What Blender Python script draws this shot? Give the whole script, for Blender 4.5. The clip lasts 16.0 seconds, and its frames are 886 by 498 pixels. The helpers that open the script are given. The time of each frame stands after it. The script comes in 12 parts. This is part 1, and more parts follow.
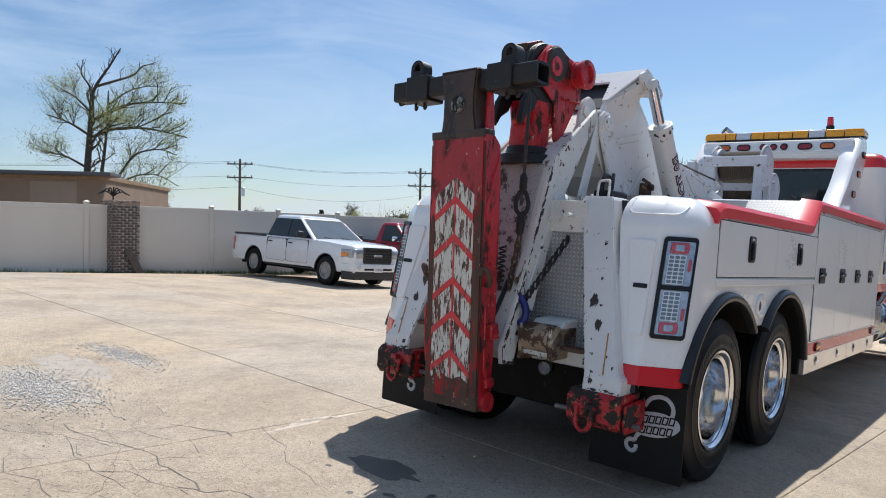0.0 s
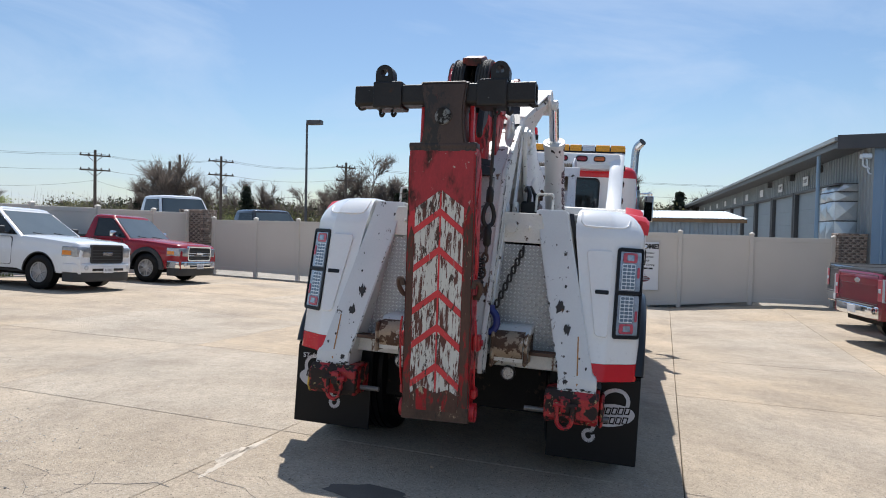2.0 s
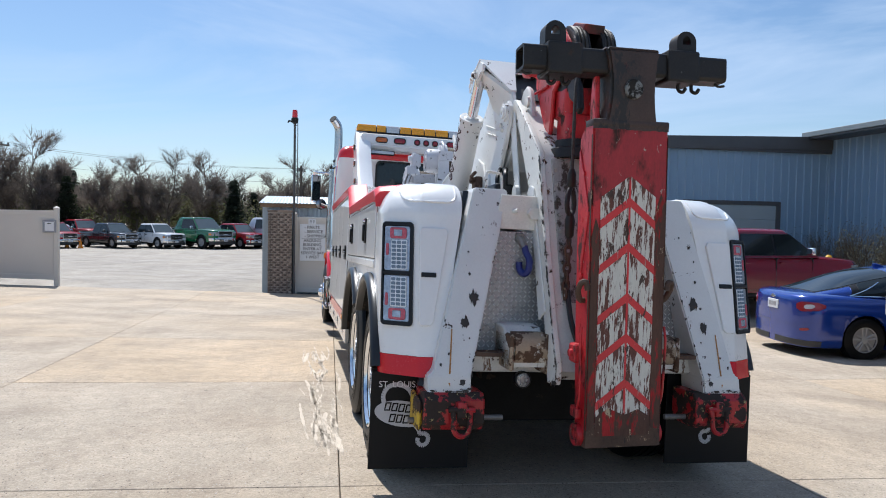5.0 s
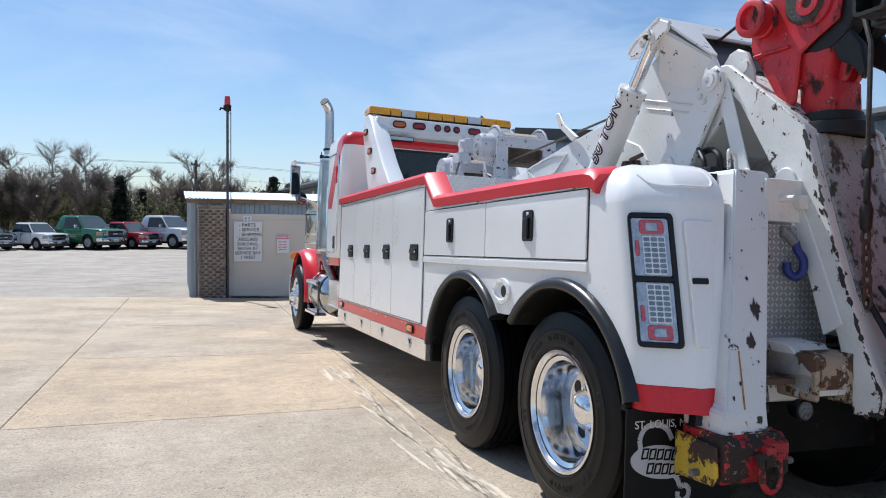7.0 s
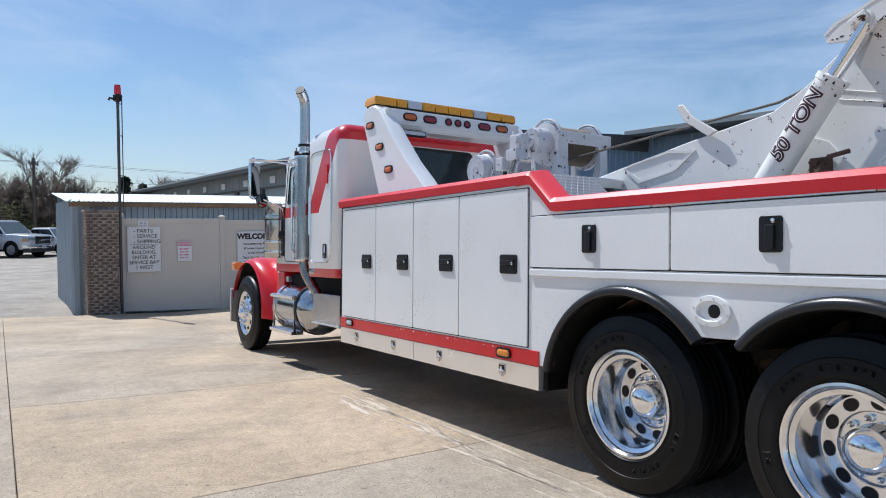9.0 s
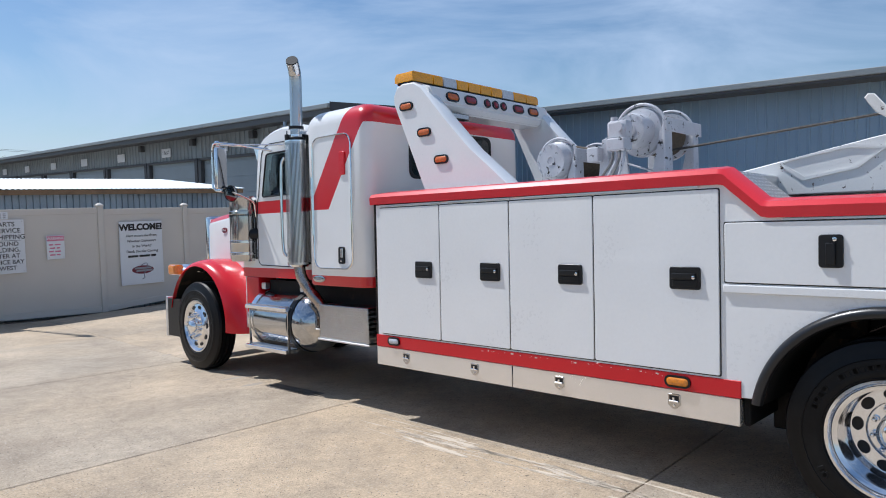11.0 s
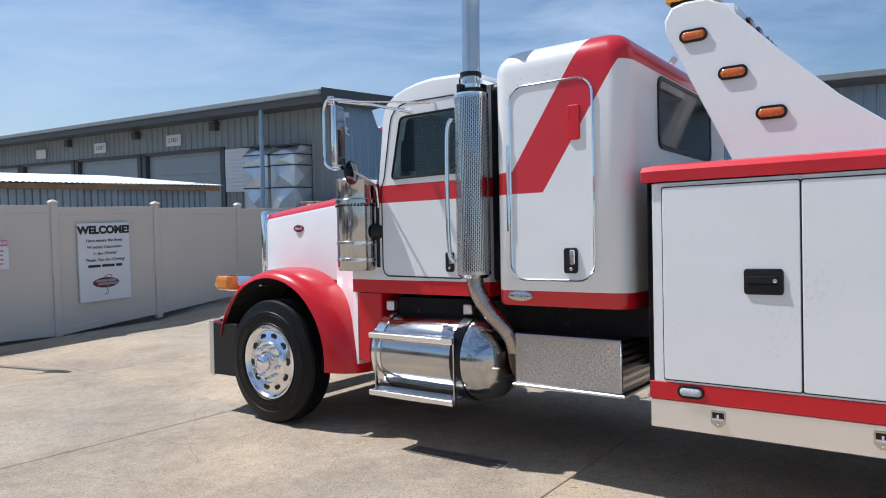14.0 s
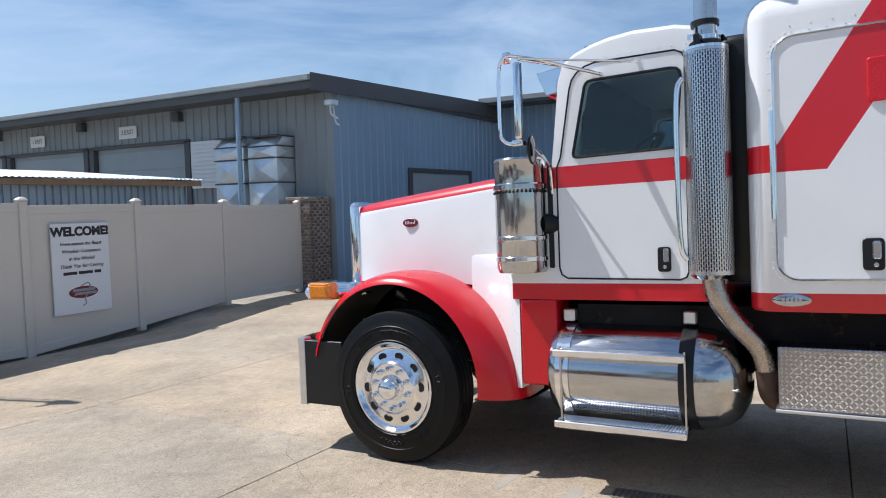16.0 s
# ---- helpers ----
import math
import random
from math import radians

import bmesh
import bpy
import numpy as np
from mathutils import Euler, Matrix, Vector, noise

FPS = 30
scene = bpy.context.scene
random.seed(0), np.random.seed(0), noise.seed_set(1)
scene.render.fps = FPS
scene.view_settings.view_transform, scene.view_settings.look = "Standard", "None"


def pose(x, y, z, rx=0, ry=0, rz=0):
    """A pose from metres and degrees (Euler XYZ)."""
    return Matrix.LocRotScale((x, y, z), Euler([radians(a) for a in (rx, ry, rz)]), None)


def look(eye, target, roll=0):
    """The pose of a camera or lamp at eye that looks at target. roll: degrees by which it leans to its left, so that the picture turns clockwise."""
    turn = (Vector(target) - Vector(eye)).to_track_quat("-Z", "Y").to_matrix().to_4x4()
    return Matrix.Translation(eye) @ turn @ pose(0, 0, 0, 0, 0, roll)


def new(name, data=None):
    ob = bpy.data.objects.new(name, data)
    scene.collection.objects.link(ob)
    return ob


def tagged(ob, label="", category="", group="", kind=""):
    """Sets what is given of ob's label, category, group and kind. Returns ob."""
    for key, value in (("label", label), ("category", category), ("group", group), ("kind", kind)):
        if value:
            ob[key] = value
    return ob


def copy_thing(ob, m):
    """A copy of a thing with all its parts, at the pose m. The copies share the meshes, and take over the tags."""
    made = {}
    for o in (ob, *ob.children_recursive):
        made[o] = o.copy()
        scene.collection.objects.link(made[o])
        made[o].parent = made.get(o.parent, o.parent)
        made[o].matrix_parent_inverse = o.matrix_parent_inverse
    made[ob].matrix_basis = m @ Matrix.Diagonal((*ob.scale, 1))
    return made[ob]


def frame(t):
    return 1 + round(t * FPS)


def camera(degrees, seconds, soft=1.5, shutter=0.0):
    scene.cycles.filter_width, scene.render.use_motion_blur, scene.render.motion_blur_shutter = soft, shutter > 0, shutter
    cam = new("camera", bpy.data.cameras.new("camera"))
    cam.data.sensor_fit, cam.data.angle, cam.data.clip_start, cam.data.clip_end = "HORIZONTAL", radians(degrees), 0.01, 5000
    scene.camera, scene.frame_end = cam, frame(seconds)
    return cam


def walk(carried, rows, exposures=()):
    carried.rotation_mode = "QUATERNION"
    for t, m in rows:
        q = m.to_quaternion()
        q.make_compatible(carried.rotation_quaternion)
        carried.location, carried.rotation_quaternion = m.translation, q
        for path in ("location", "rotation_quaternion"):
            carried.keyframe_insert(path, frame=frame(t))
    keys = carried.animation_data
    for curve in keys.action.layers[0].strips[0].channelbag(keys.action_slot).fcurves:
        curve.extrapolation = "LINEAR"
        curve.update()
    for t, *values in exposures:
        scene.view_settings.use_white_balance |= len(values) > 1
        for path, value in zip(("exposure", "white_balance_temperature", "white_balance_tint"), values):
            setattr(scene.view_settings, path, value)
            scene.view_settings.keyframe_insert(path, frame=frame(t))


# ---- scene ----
cam = camera(65.0, 16.0, soft=1.0)
PATH = [
    (0, (2.811, -4.176, 1.514), (1.503, -2.664, 1.476), 4.2),
    (0.5, (2.417, -4.495, 1.498), (1.329, -2.817, 1.469), 4.3),
    (1, (2.047, -4.714, 1.495), (1.108, -2.948, 1.473), 4.1),
    (1.5, (1.577, -4.829, 1.535), (0.885, -2.952, 1.522), 4.1),
    (2, (1.115, -5.009, 1.528), (0.606, -3.075, 1.524), 3.9),
    (2.5, (0.65, -5.056, 1.501), (0.297, -3.087, 1.506), 3.6),
    (3, (0.158, -5.065, 1.464), (-0.035, -3.074, 1.473), 3.5),
    (3.2, (-0.038, -5.036, 1.468), (-0.115, -3.037, 1.479), 3.4),
    (5.3, (-1.97, -4.075, 1.426), (-1.513, -2.128, 1.439), 2.6),
    (5.5, (-2.111, -3.966, 1.427), (-1.614, -2.028, 1.441), 2.6),
    (6, (-2.474, -3.565, 1.404), (-1.848, -1.666, 1.422), 2.4),
    (6.5, (-2.866, -3.16, 1.398), (-2.18, -1.281, 1.415), 2.1),
    (7, (-3.199, -2.737, 1.383), (-2.482, -0.87, 1.401), 1.8),
    (7.5, (-3.522, -2.295, 1.386), (-2.702, -0.471, 1.403), 1.5),
    (8, (-3.86, -1.905, 1.386), (-2.927, -0.136, 1.409), 1.2),
    (8.5, (-4.152, -1.434, 1.411), (-3.138, 0.29, 1.436), 1.0),
    (9, (-4.508, -1.081, 1.445), (-3.421, 0.597, 1.47), 0.4),
    (9.2, (-4.632, -0.931, 1.454), (-3.51, 0.725, 1.48), 0.3),
    (11.3, (-5.547, 1.448, 1.744), (-4.057, 2.782, 1.711), -0.6),
    (11.5, (-5.541, 1.665, 1.72), (-4.031, 2.976, 1.702), -0.2),
    (12, (-5.51, 2.231, 1.751), (-3.979, 3.517, 1.729), -0.5),
    (12.5, (-5.51, 2.786, 1.747), (-3.971, 4.064, 1.726), -0.6),
    (13, (-5.465, 3.37, 1.685), (-3.882, 4.592, 1.665), -0.6),
    (13.5, (-5.43, 3.976, 1.671), (-3.829, 5.174, 1.645), -0.7),
    (14, (-5.425, 4.55, 1.663), (-3.812, 5.732, 1.639), -1.1),
    (14.5, (-5.415, 5.153, 1.654), (-3.781, 6.306, 1.625), -1.3),
    (15, (-5.496, 5.733, 1.666), (-3.857, 6.879, 1.639), -1.4),
    (15.5, (-5.508, 6.264, 1.692), (-3.848, 7.379, 1.66), -2.0),
    (16, (-5.482, 6.714, 1.69), (-3.752, 7.717, 1.654), -2.1),
]
# the yard falls gently to the front and right of the truck; SLOPE lays the truck's own axes on it
SLOPE = Vector((-0.037, -0.040, 0.9985)).rotation_difference(Vector((0, 0, 1))).to_matrix().to_4x4()
walk(cam, [(t, SLOPE @ look(eye, target, roll)) for t, eye, target, roll in PATH], exposures=[(0, 0.16, 6200, 10), (3, 0.12, 6200, 10), (5.5, 0.22, 6000, 10), (7, 0.17, 5980, 10), (9, 0.0, 5900, 10), (11.5, -0.03, 5900, 10), (14, 0.0, 5950, 10), (16, 0.11, 5980, 10)])

# ---- world, sun, exposure ----
SUN_WAY = SLOPE.to_3x3() @ Vector((-0.19, 0.60, 1.0)).normalized()
world = bpy.data.worlds.new("sky")
scene.world = world
world.use_nodes = True
wn, wl = world.node_tree.nodes, world.node_tree.links
wn.clear()
w_out, w_bg = wn.new("ShaderNodeOutputWorld"), wn.new("ShaderNodeBackground")
w_sky, w_tc = wn.new("ShaderNodeTexSky"), wn.new("ShaderNodeTexCoord")
w_sky.sky_type, w_sky.sun_disc = "NISHITA", False
w_sky.sun_elevation = math.asin(SUN_WAY.z)
w_sky.sun_rotation = math.atan2(SUN_WAY.x, SUN_WAY.y)
w_sky.air_density, w_sky.dust_density, w_sky.ozone_density = 1.15, 0.35, 4.5
w_map, w_n1, w_n2 = wn.new("ShaderNodeMapping"), wn.new("ShaderNodeTexNoise"), wn.new("ShaderNodeTexNoise")
w_map.inputs["Scale"].default_value = (1.0, 1.6, 4.5)
w_map.inputs["Rotation"].default_value = (0.25, 0.1, 0.7)
w_n1.inputs["Scale"].default_value, w_n1.inputs["Detail"].default_value, w_n1.inputs["Roughness"].default_value = 1.5, 9, 0.58
w_n1.inputs["Distortion"].default_value = 0.9
w_ramp, w_mix, w_mul = wn.new("ShaderNodeValToRGB"), wn.new("ShaderNodeMix"), wn.new("ShaderNodeMath")
w_ramp.color_ramp.elements[0].position, w_ramp.color_ramp.elements[1].position = 0.42, 0.80
w_mix.data_type = "RGBA"
w_mul.operation = "MULTIPLY"
w_mul.inputs[1].default_value = 0.95
wl.new(w_tc.outputs["Generated"], w_map.inputs["Vector"])
wl.new(w_map.outputs["Vector"], w_n1.inputs["Vector"])
wl.new(w_n1.outputs["Fac"], w_ramp.inputs["Fac"])
wl.new(w_ramp.outputs["Color"], w_mul.inputs[0])
wl.new(w_mul.outputs["Value"], w_mix.inputs["Factor"])
wl.new(w_sky.outputs["Color"], w_mix.inputs["A"])
w_mix.inputs["B"].default_value = (5.9, 7.1, 8.8, 1)
wl.new(w_mix.outputs["Result"], w_bg.inputs["Color"])
wl.new(w_bg.outputs["Background"], w_out.inputs["Surface"])
w_bg.inputs["Strength"].default_value = 0.095
sun = new("sun", bpy.data.lights.new("sun", "SUN"))
sun.data.energy, sun.data.angle, sun.data.color = 4.9, radians(0.55), (1.0, 0.955, 0.89)
sun.matrix_world = look(SUN_WAY * 60, (0, 0, 0))


# ---- materials ----
def nodes_of(name):
    m = bpy.data.materials.new(name)
    m.use_nodes = True
    nt = m.node_tree
    return m, nt, nt.nodes["Principled BSDF"]


def surface(name, color, rough=0.5, metal=0.0, var=0.08, scale=6.0, bump=0.02, fine=90.0, coat=0.0, second=None, cover=0.0,
            cover_scale=14.0, stretch=(1, 1, 1), edge=0.03, rough2=0.9, island=0.0, third=None, spec=0.5):
    """A surface with variation at two scales; second, cover: rust or dirt that shows through in patches."""
    m, nt, bsdf = nodes_of(name)
    N, L = nt.nodes.new, nt.links.new
    tc, mp = N("ShaderNodeTexCoord"), N("ShaderNodeMapping")
    mp.inputs["Scale"].default_value = stretch
    L(tc.outputs["Object"], mp.inputs["Vector"])
    big, small = N("ShaderNodeTexNoise"), N("ShaderNodeTexNoise")
    for n, s, d in ((big, scale, 5), (small, fine, 3)):
        n.inputs["Scale"].default_value, n.inputs["Detail"].default_value = s, d
        L(mp.outputs["Vector"], n.inputs["Vector"])
    mixn = N("ShaderNodeMath")
    mixn.operation = "MULTIPLY_ADD"
    mixn.inputs[1].default_value = 0.35
    L(small.outputs["Fac"], mixn.inputs[0])
    half = N("ShaderNodeMath")
    half.operation = "MULTIPLY"
    half.inputs[1].default_value = 0.65
    L(big.outputs["Fac"], half.inputs[0])
    L(half.outputs[0], mixn.inputs[2])
    ramp = N("ShaderNodeMapRange")
    ramp.inputs["From Min"].default_value, ramp.inputs["From Max"].default_value = 0.3, 0.7
    ramp.inputs["To Min"].default_value, ramp.inputs["To Max"].default_value = 1 - var, 1 + var
    L(mixn.outputs[0], ramp.inputs["Value"])
    last = ramp.outputs["Result"]
    if island:
        info, isl = N("ShaderNodeObjectInfo"), N("ShaderNodeNewGeometry")
        add = N("ShaderNodeMath")
        L(info.outputs["Random"], add.inputs[0])
        L(isl.outputs["Random Per Island"], add.inputs[1])
        fr = N("ShaderNodeMath")
        fr.operation = "FRACT"
        L(add.outputs[0], fr.inputs[0])
        mr = N("ShaderNodeMapRange")
        mr.inputs["To Min"].default_value, mr.inputs["To Max"].default_value = 1 - island, 1 + island
        L(fr.outputs[0], mr.inputs["Value"])
        mm = N("ShaderNodeMath")
        mm.operation = "MULTIPLY"
        L(mr.outputs["Result"], mm.inputs[0])
        L(last, mm.inputs[1])
        last = mm.outputs[0]
    hsv = N("ShaderNodeHueSaturation")
    hsv.inputs["Color"].default_value = (*color, 1)
    L(last, hsv.inputs["Value"])
    col = hsv.outputs["Color"]
    rr = N("ShaderNodeMapRange")
    rr.inputs["To Min"].default_value, rr.inputs["To Max"].default_value = max(rough - 0.06, 0.02), min(rough + 0.08, 1)
    L(mixn.outputs[0], rr.inputs["Value"])
    rgh = rr.outputs["Result"]
    bsdf.inputs["Metallic"].default_value = metal
    bsdf.inputs["Specular IOR Level"].default_value = spec
    if second:
        pat = N("ShaderNodeTexNoise")
        pat.inputs["Scale"].default_value, pat.inputs["Detail"].default_value, pat.inputs["Roughness"].default_value = cover_scale, 7, 0.66
        L(mp.outputs["Vector"], pat.inputs["Vector"])
        step = N("ShaderNodeMapRange")
        lim = 0.72 - 0.44 * cover
        step.inputs["From Min"].default_value, step.inputs["From Max"].default_value = lim, lim + edge
        L(pat.outputs["Fac"], step.inputs["Value"])
        mx = N("ShaderNodeMix")
        mx.data_type = "RGBA"
        L(step.outputs["Result"], mx.inputs["Factor"])
        L(col, mx.inputs["A"])
        h2 = N("ShaderNodeHueSaturation")
        h2.inputs["Color"].default_value = (*second, 1)
        L(last, h2.inputs["Value"])
        L(h2.outputs["Color"], mx.inputs["B"])
        col = mx.outputs["Result"]
        mr2 = N("ShaderNodeMix")
        L(step.outputs["Result"], mr2.inputs["Factor"])
        L(rgh, mr2.inputs["A"])
        mr2.inputs["B"].default_value = rough2
        rgh = mr2.outputs["Result"]
    if third:
        tint, amount, size, way = third
        mp3 = N("ShaderNodeMapping")
        mp3.inputs["Scale"].default_value, mp3.inputs["Location"].default_value = way, (3.7, 1.9, 5.3)
        L(tc.outputs["Object"], mp3.inputs["Vector"])
        n3 = N("ShaderNodeTexNoise")
        n3.inputs["Scale"].default_value, n3.inputs["Detail"].default_value, n3.inputs["Roughness"].default_value = size, 8, 0.7
        L(mp3.outputs["Vector"], n3.inputs["Vector"])
        s3 = N("ShaderNodeMapRange")
        lim = 0.72 - 0.44 * amount
        s3.inputs["From Min"].default_value, s3.inputs["From Max"].default_value = lim, lim + 0.025
        L(n3.outputs["Fac"], s3.inputs["Value"])
        m3 = N("ShaderNodeMix")
        m3.data_type = "RGBA"
        m3.inputs["B"].default_value = (*tint, 1)
        L(s3.outputs["Result"], m3.inputs["Factor"])
        L(col, m3.inputs["A"])
        col = m3.outputs["Result"]
    L(col, bsdf.inputs["Base Color"])
    L(rgh, bsdf.inputs["Roughness"])
    if coat:
        bsdf.inputs["Coat Weight"].default_value, bsdf.inputs["Coat Roughness"].default_value = coat, 0.05
    if bump:
        b = N("ShaderNodeBump")
        b.inputs["Strength"].default_value, b.inputs["Distance"].default_value = min(1.0, bump * 10), 0.01
        L(mixn.outputs[0], b.inputs["Height"])
        L(b.outputs["Normal"], bsdf.inputs["Normal"])
    return m


def glass_like(name, color, rough=0.03, trans=1.0, ior=1.45):
    m, nt, bsdf = nodes_of(name)
    bsdf.inputs["Base Color"].default_value = (*color, 1)
    bsdf.inputs["Roughness"].default_value = rough
    bsdf.inputs["Transmission Weight"].default_value = trans
    bsdf.inputs["IOR"].default_value = ior
    return m


def tread_plate(name, color, pitch, axes, metal=1.0, rough=0.3, dirt=0.0):
    """Chequer plate: raised lozenges in alternate directions, over two of the object's axes."""
    m, nt, bsdf = nodes_of(name)
    N, L = nt.nodes.new, nt.links.new

    def op(kind, a, b=None):
        n = N("ShaderNodeMath")
        n.operation = kind
        for i, v in enumerate((a, b)):
            if v is None:
                continue
            if isinstance(v, (int, float)):
                n.inputs[i].default_value = v
            else:
                L(v, n.inputs[i])
        return n.outputs[0]
    tc, sp = N("ShaderNodeTexCoord"), N("ShaderNodeSeparateXYZ")
    L(tc.outputs["Object"], sp.inputs[0])
    u, v = (op("MULTIPLY", sp.outputs["XYZ".index(a)], 1 / pitch) for a in axes)
    par = op("FLOORED_MODULO", op("ADD", op("FLOOR", u), op("FLOOR", v)), 2.0)
    a, b = op("SUBTRACT", op("FRACT", u), 0.5), op("SUBTRACT", op("FRACT", v), 0.5)
    p, q = op("ADD", a, b), op("SUBTRACT", a, b)
    keep = op("SUBTRACT", 1.0, par)
    lo = op("ADD", op("MULTIPLY", p, par), op("MULTIPLY", q, keep))
    sh = op("ADD", op("MULTIPLY", q, par), op("MULTIPLY", p, keep))
    d = op("ADD", op("POWER", op("MULTIPLY", lo, 1.25), 2.0), op("POWER", op("MULTIPLY", sh, 4.6), 2.0))
    h = N("ShaderNodeMapRange")
    h.inputs["From Min"].default_value, h.inputs["From Max"].default_value = 0.9, 0.3
    L(d, h.inputs["Value"])
    bp = N("ShaderNodeBump")
    bp.inputs["Strength"].default_value, bp.inputs["Distance"].default_value = 1.0, 0.006
    L(h.outputs["Result"], bp.inputs["Height"])
    L(bp.outputs["Normal"], bsdf.inputs["Normal"])
    nz = N("ShaderNodeTexNoise")
    nz.inputs["Scale"].default_value, nz.inputs["Detail"].default_value = 5.0, 6
    L(tc.outputs["Object"], nz.inputs["Vector"])
    mr = N("ShaderNodeMapRange")
    mr.inputs["From Min"].default_value, mr.inputs["From Max"].default_value = 0.62 - 0.3 * dirt, 0.7 - 0.25 * dirt
    mr.inputs["To Max"].default_value = 0.85 * min(1.0, dirt * 2)
    L(nz.outputs["Fac"], mr.inputs["Value"])
    mx = N("ShaderNodeMix")
    mx.data_type = "RGBA"
    mx.inputs["A"].default_value, mx.inputs["B"].default_value = (*color, 1), (0.10, 0.085, 0.07, 1)
    L(mr.outputs["Result"], mx.inputs["Factor"])
    # base colour drops to 0.42 between the lozenges and stays full on them
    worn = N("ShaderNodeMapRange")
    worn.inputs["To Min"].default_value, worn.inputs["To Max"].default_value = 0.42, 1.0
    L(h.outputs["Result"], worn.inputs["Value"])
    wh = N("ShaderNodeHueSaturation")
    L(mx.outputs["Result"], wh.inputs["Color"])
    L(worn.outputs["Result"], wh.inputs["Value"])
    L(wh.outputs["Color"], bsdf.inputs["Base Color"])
    bsdf.inputs["Metallic"].default_value, bsdf.inputs["Roughness"].default_value = metal, rough
    return m


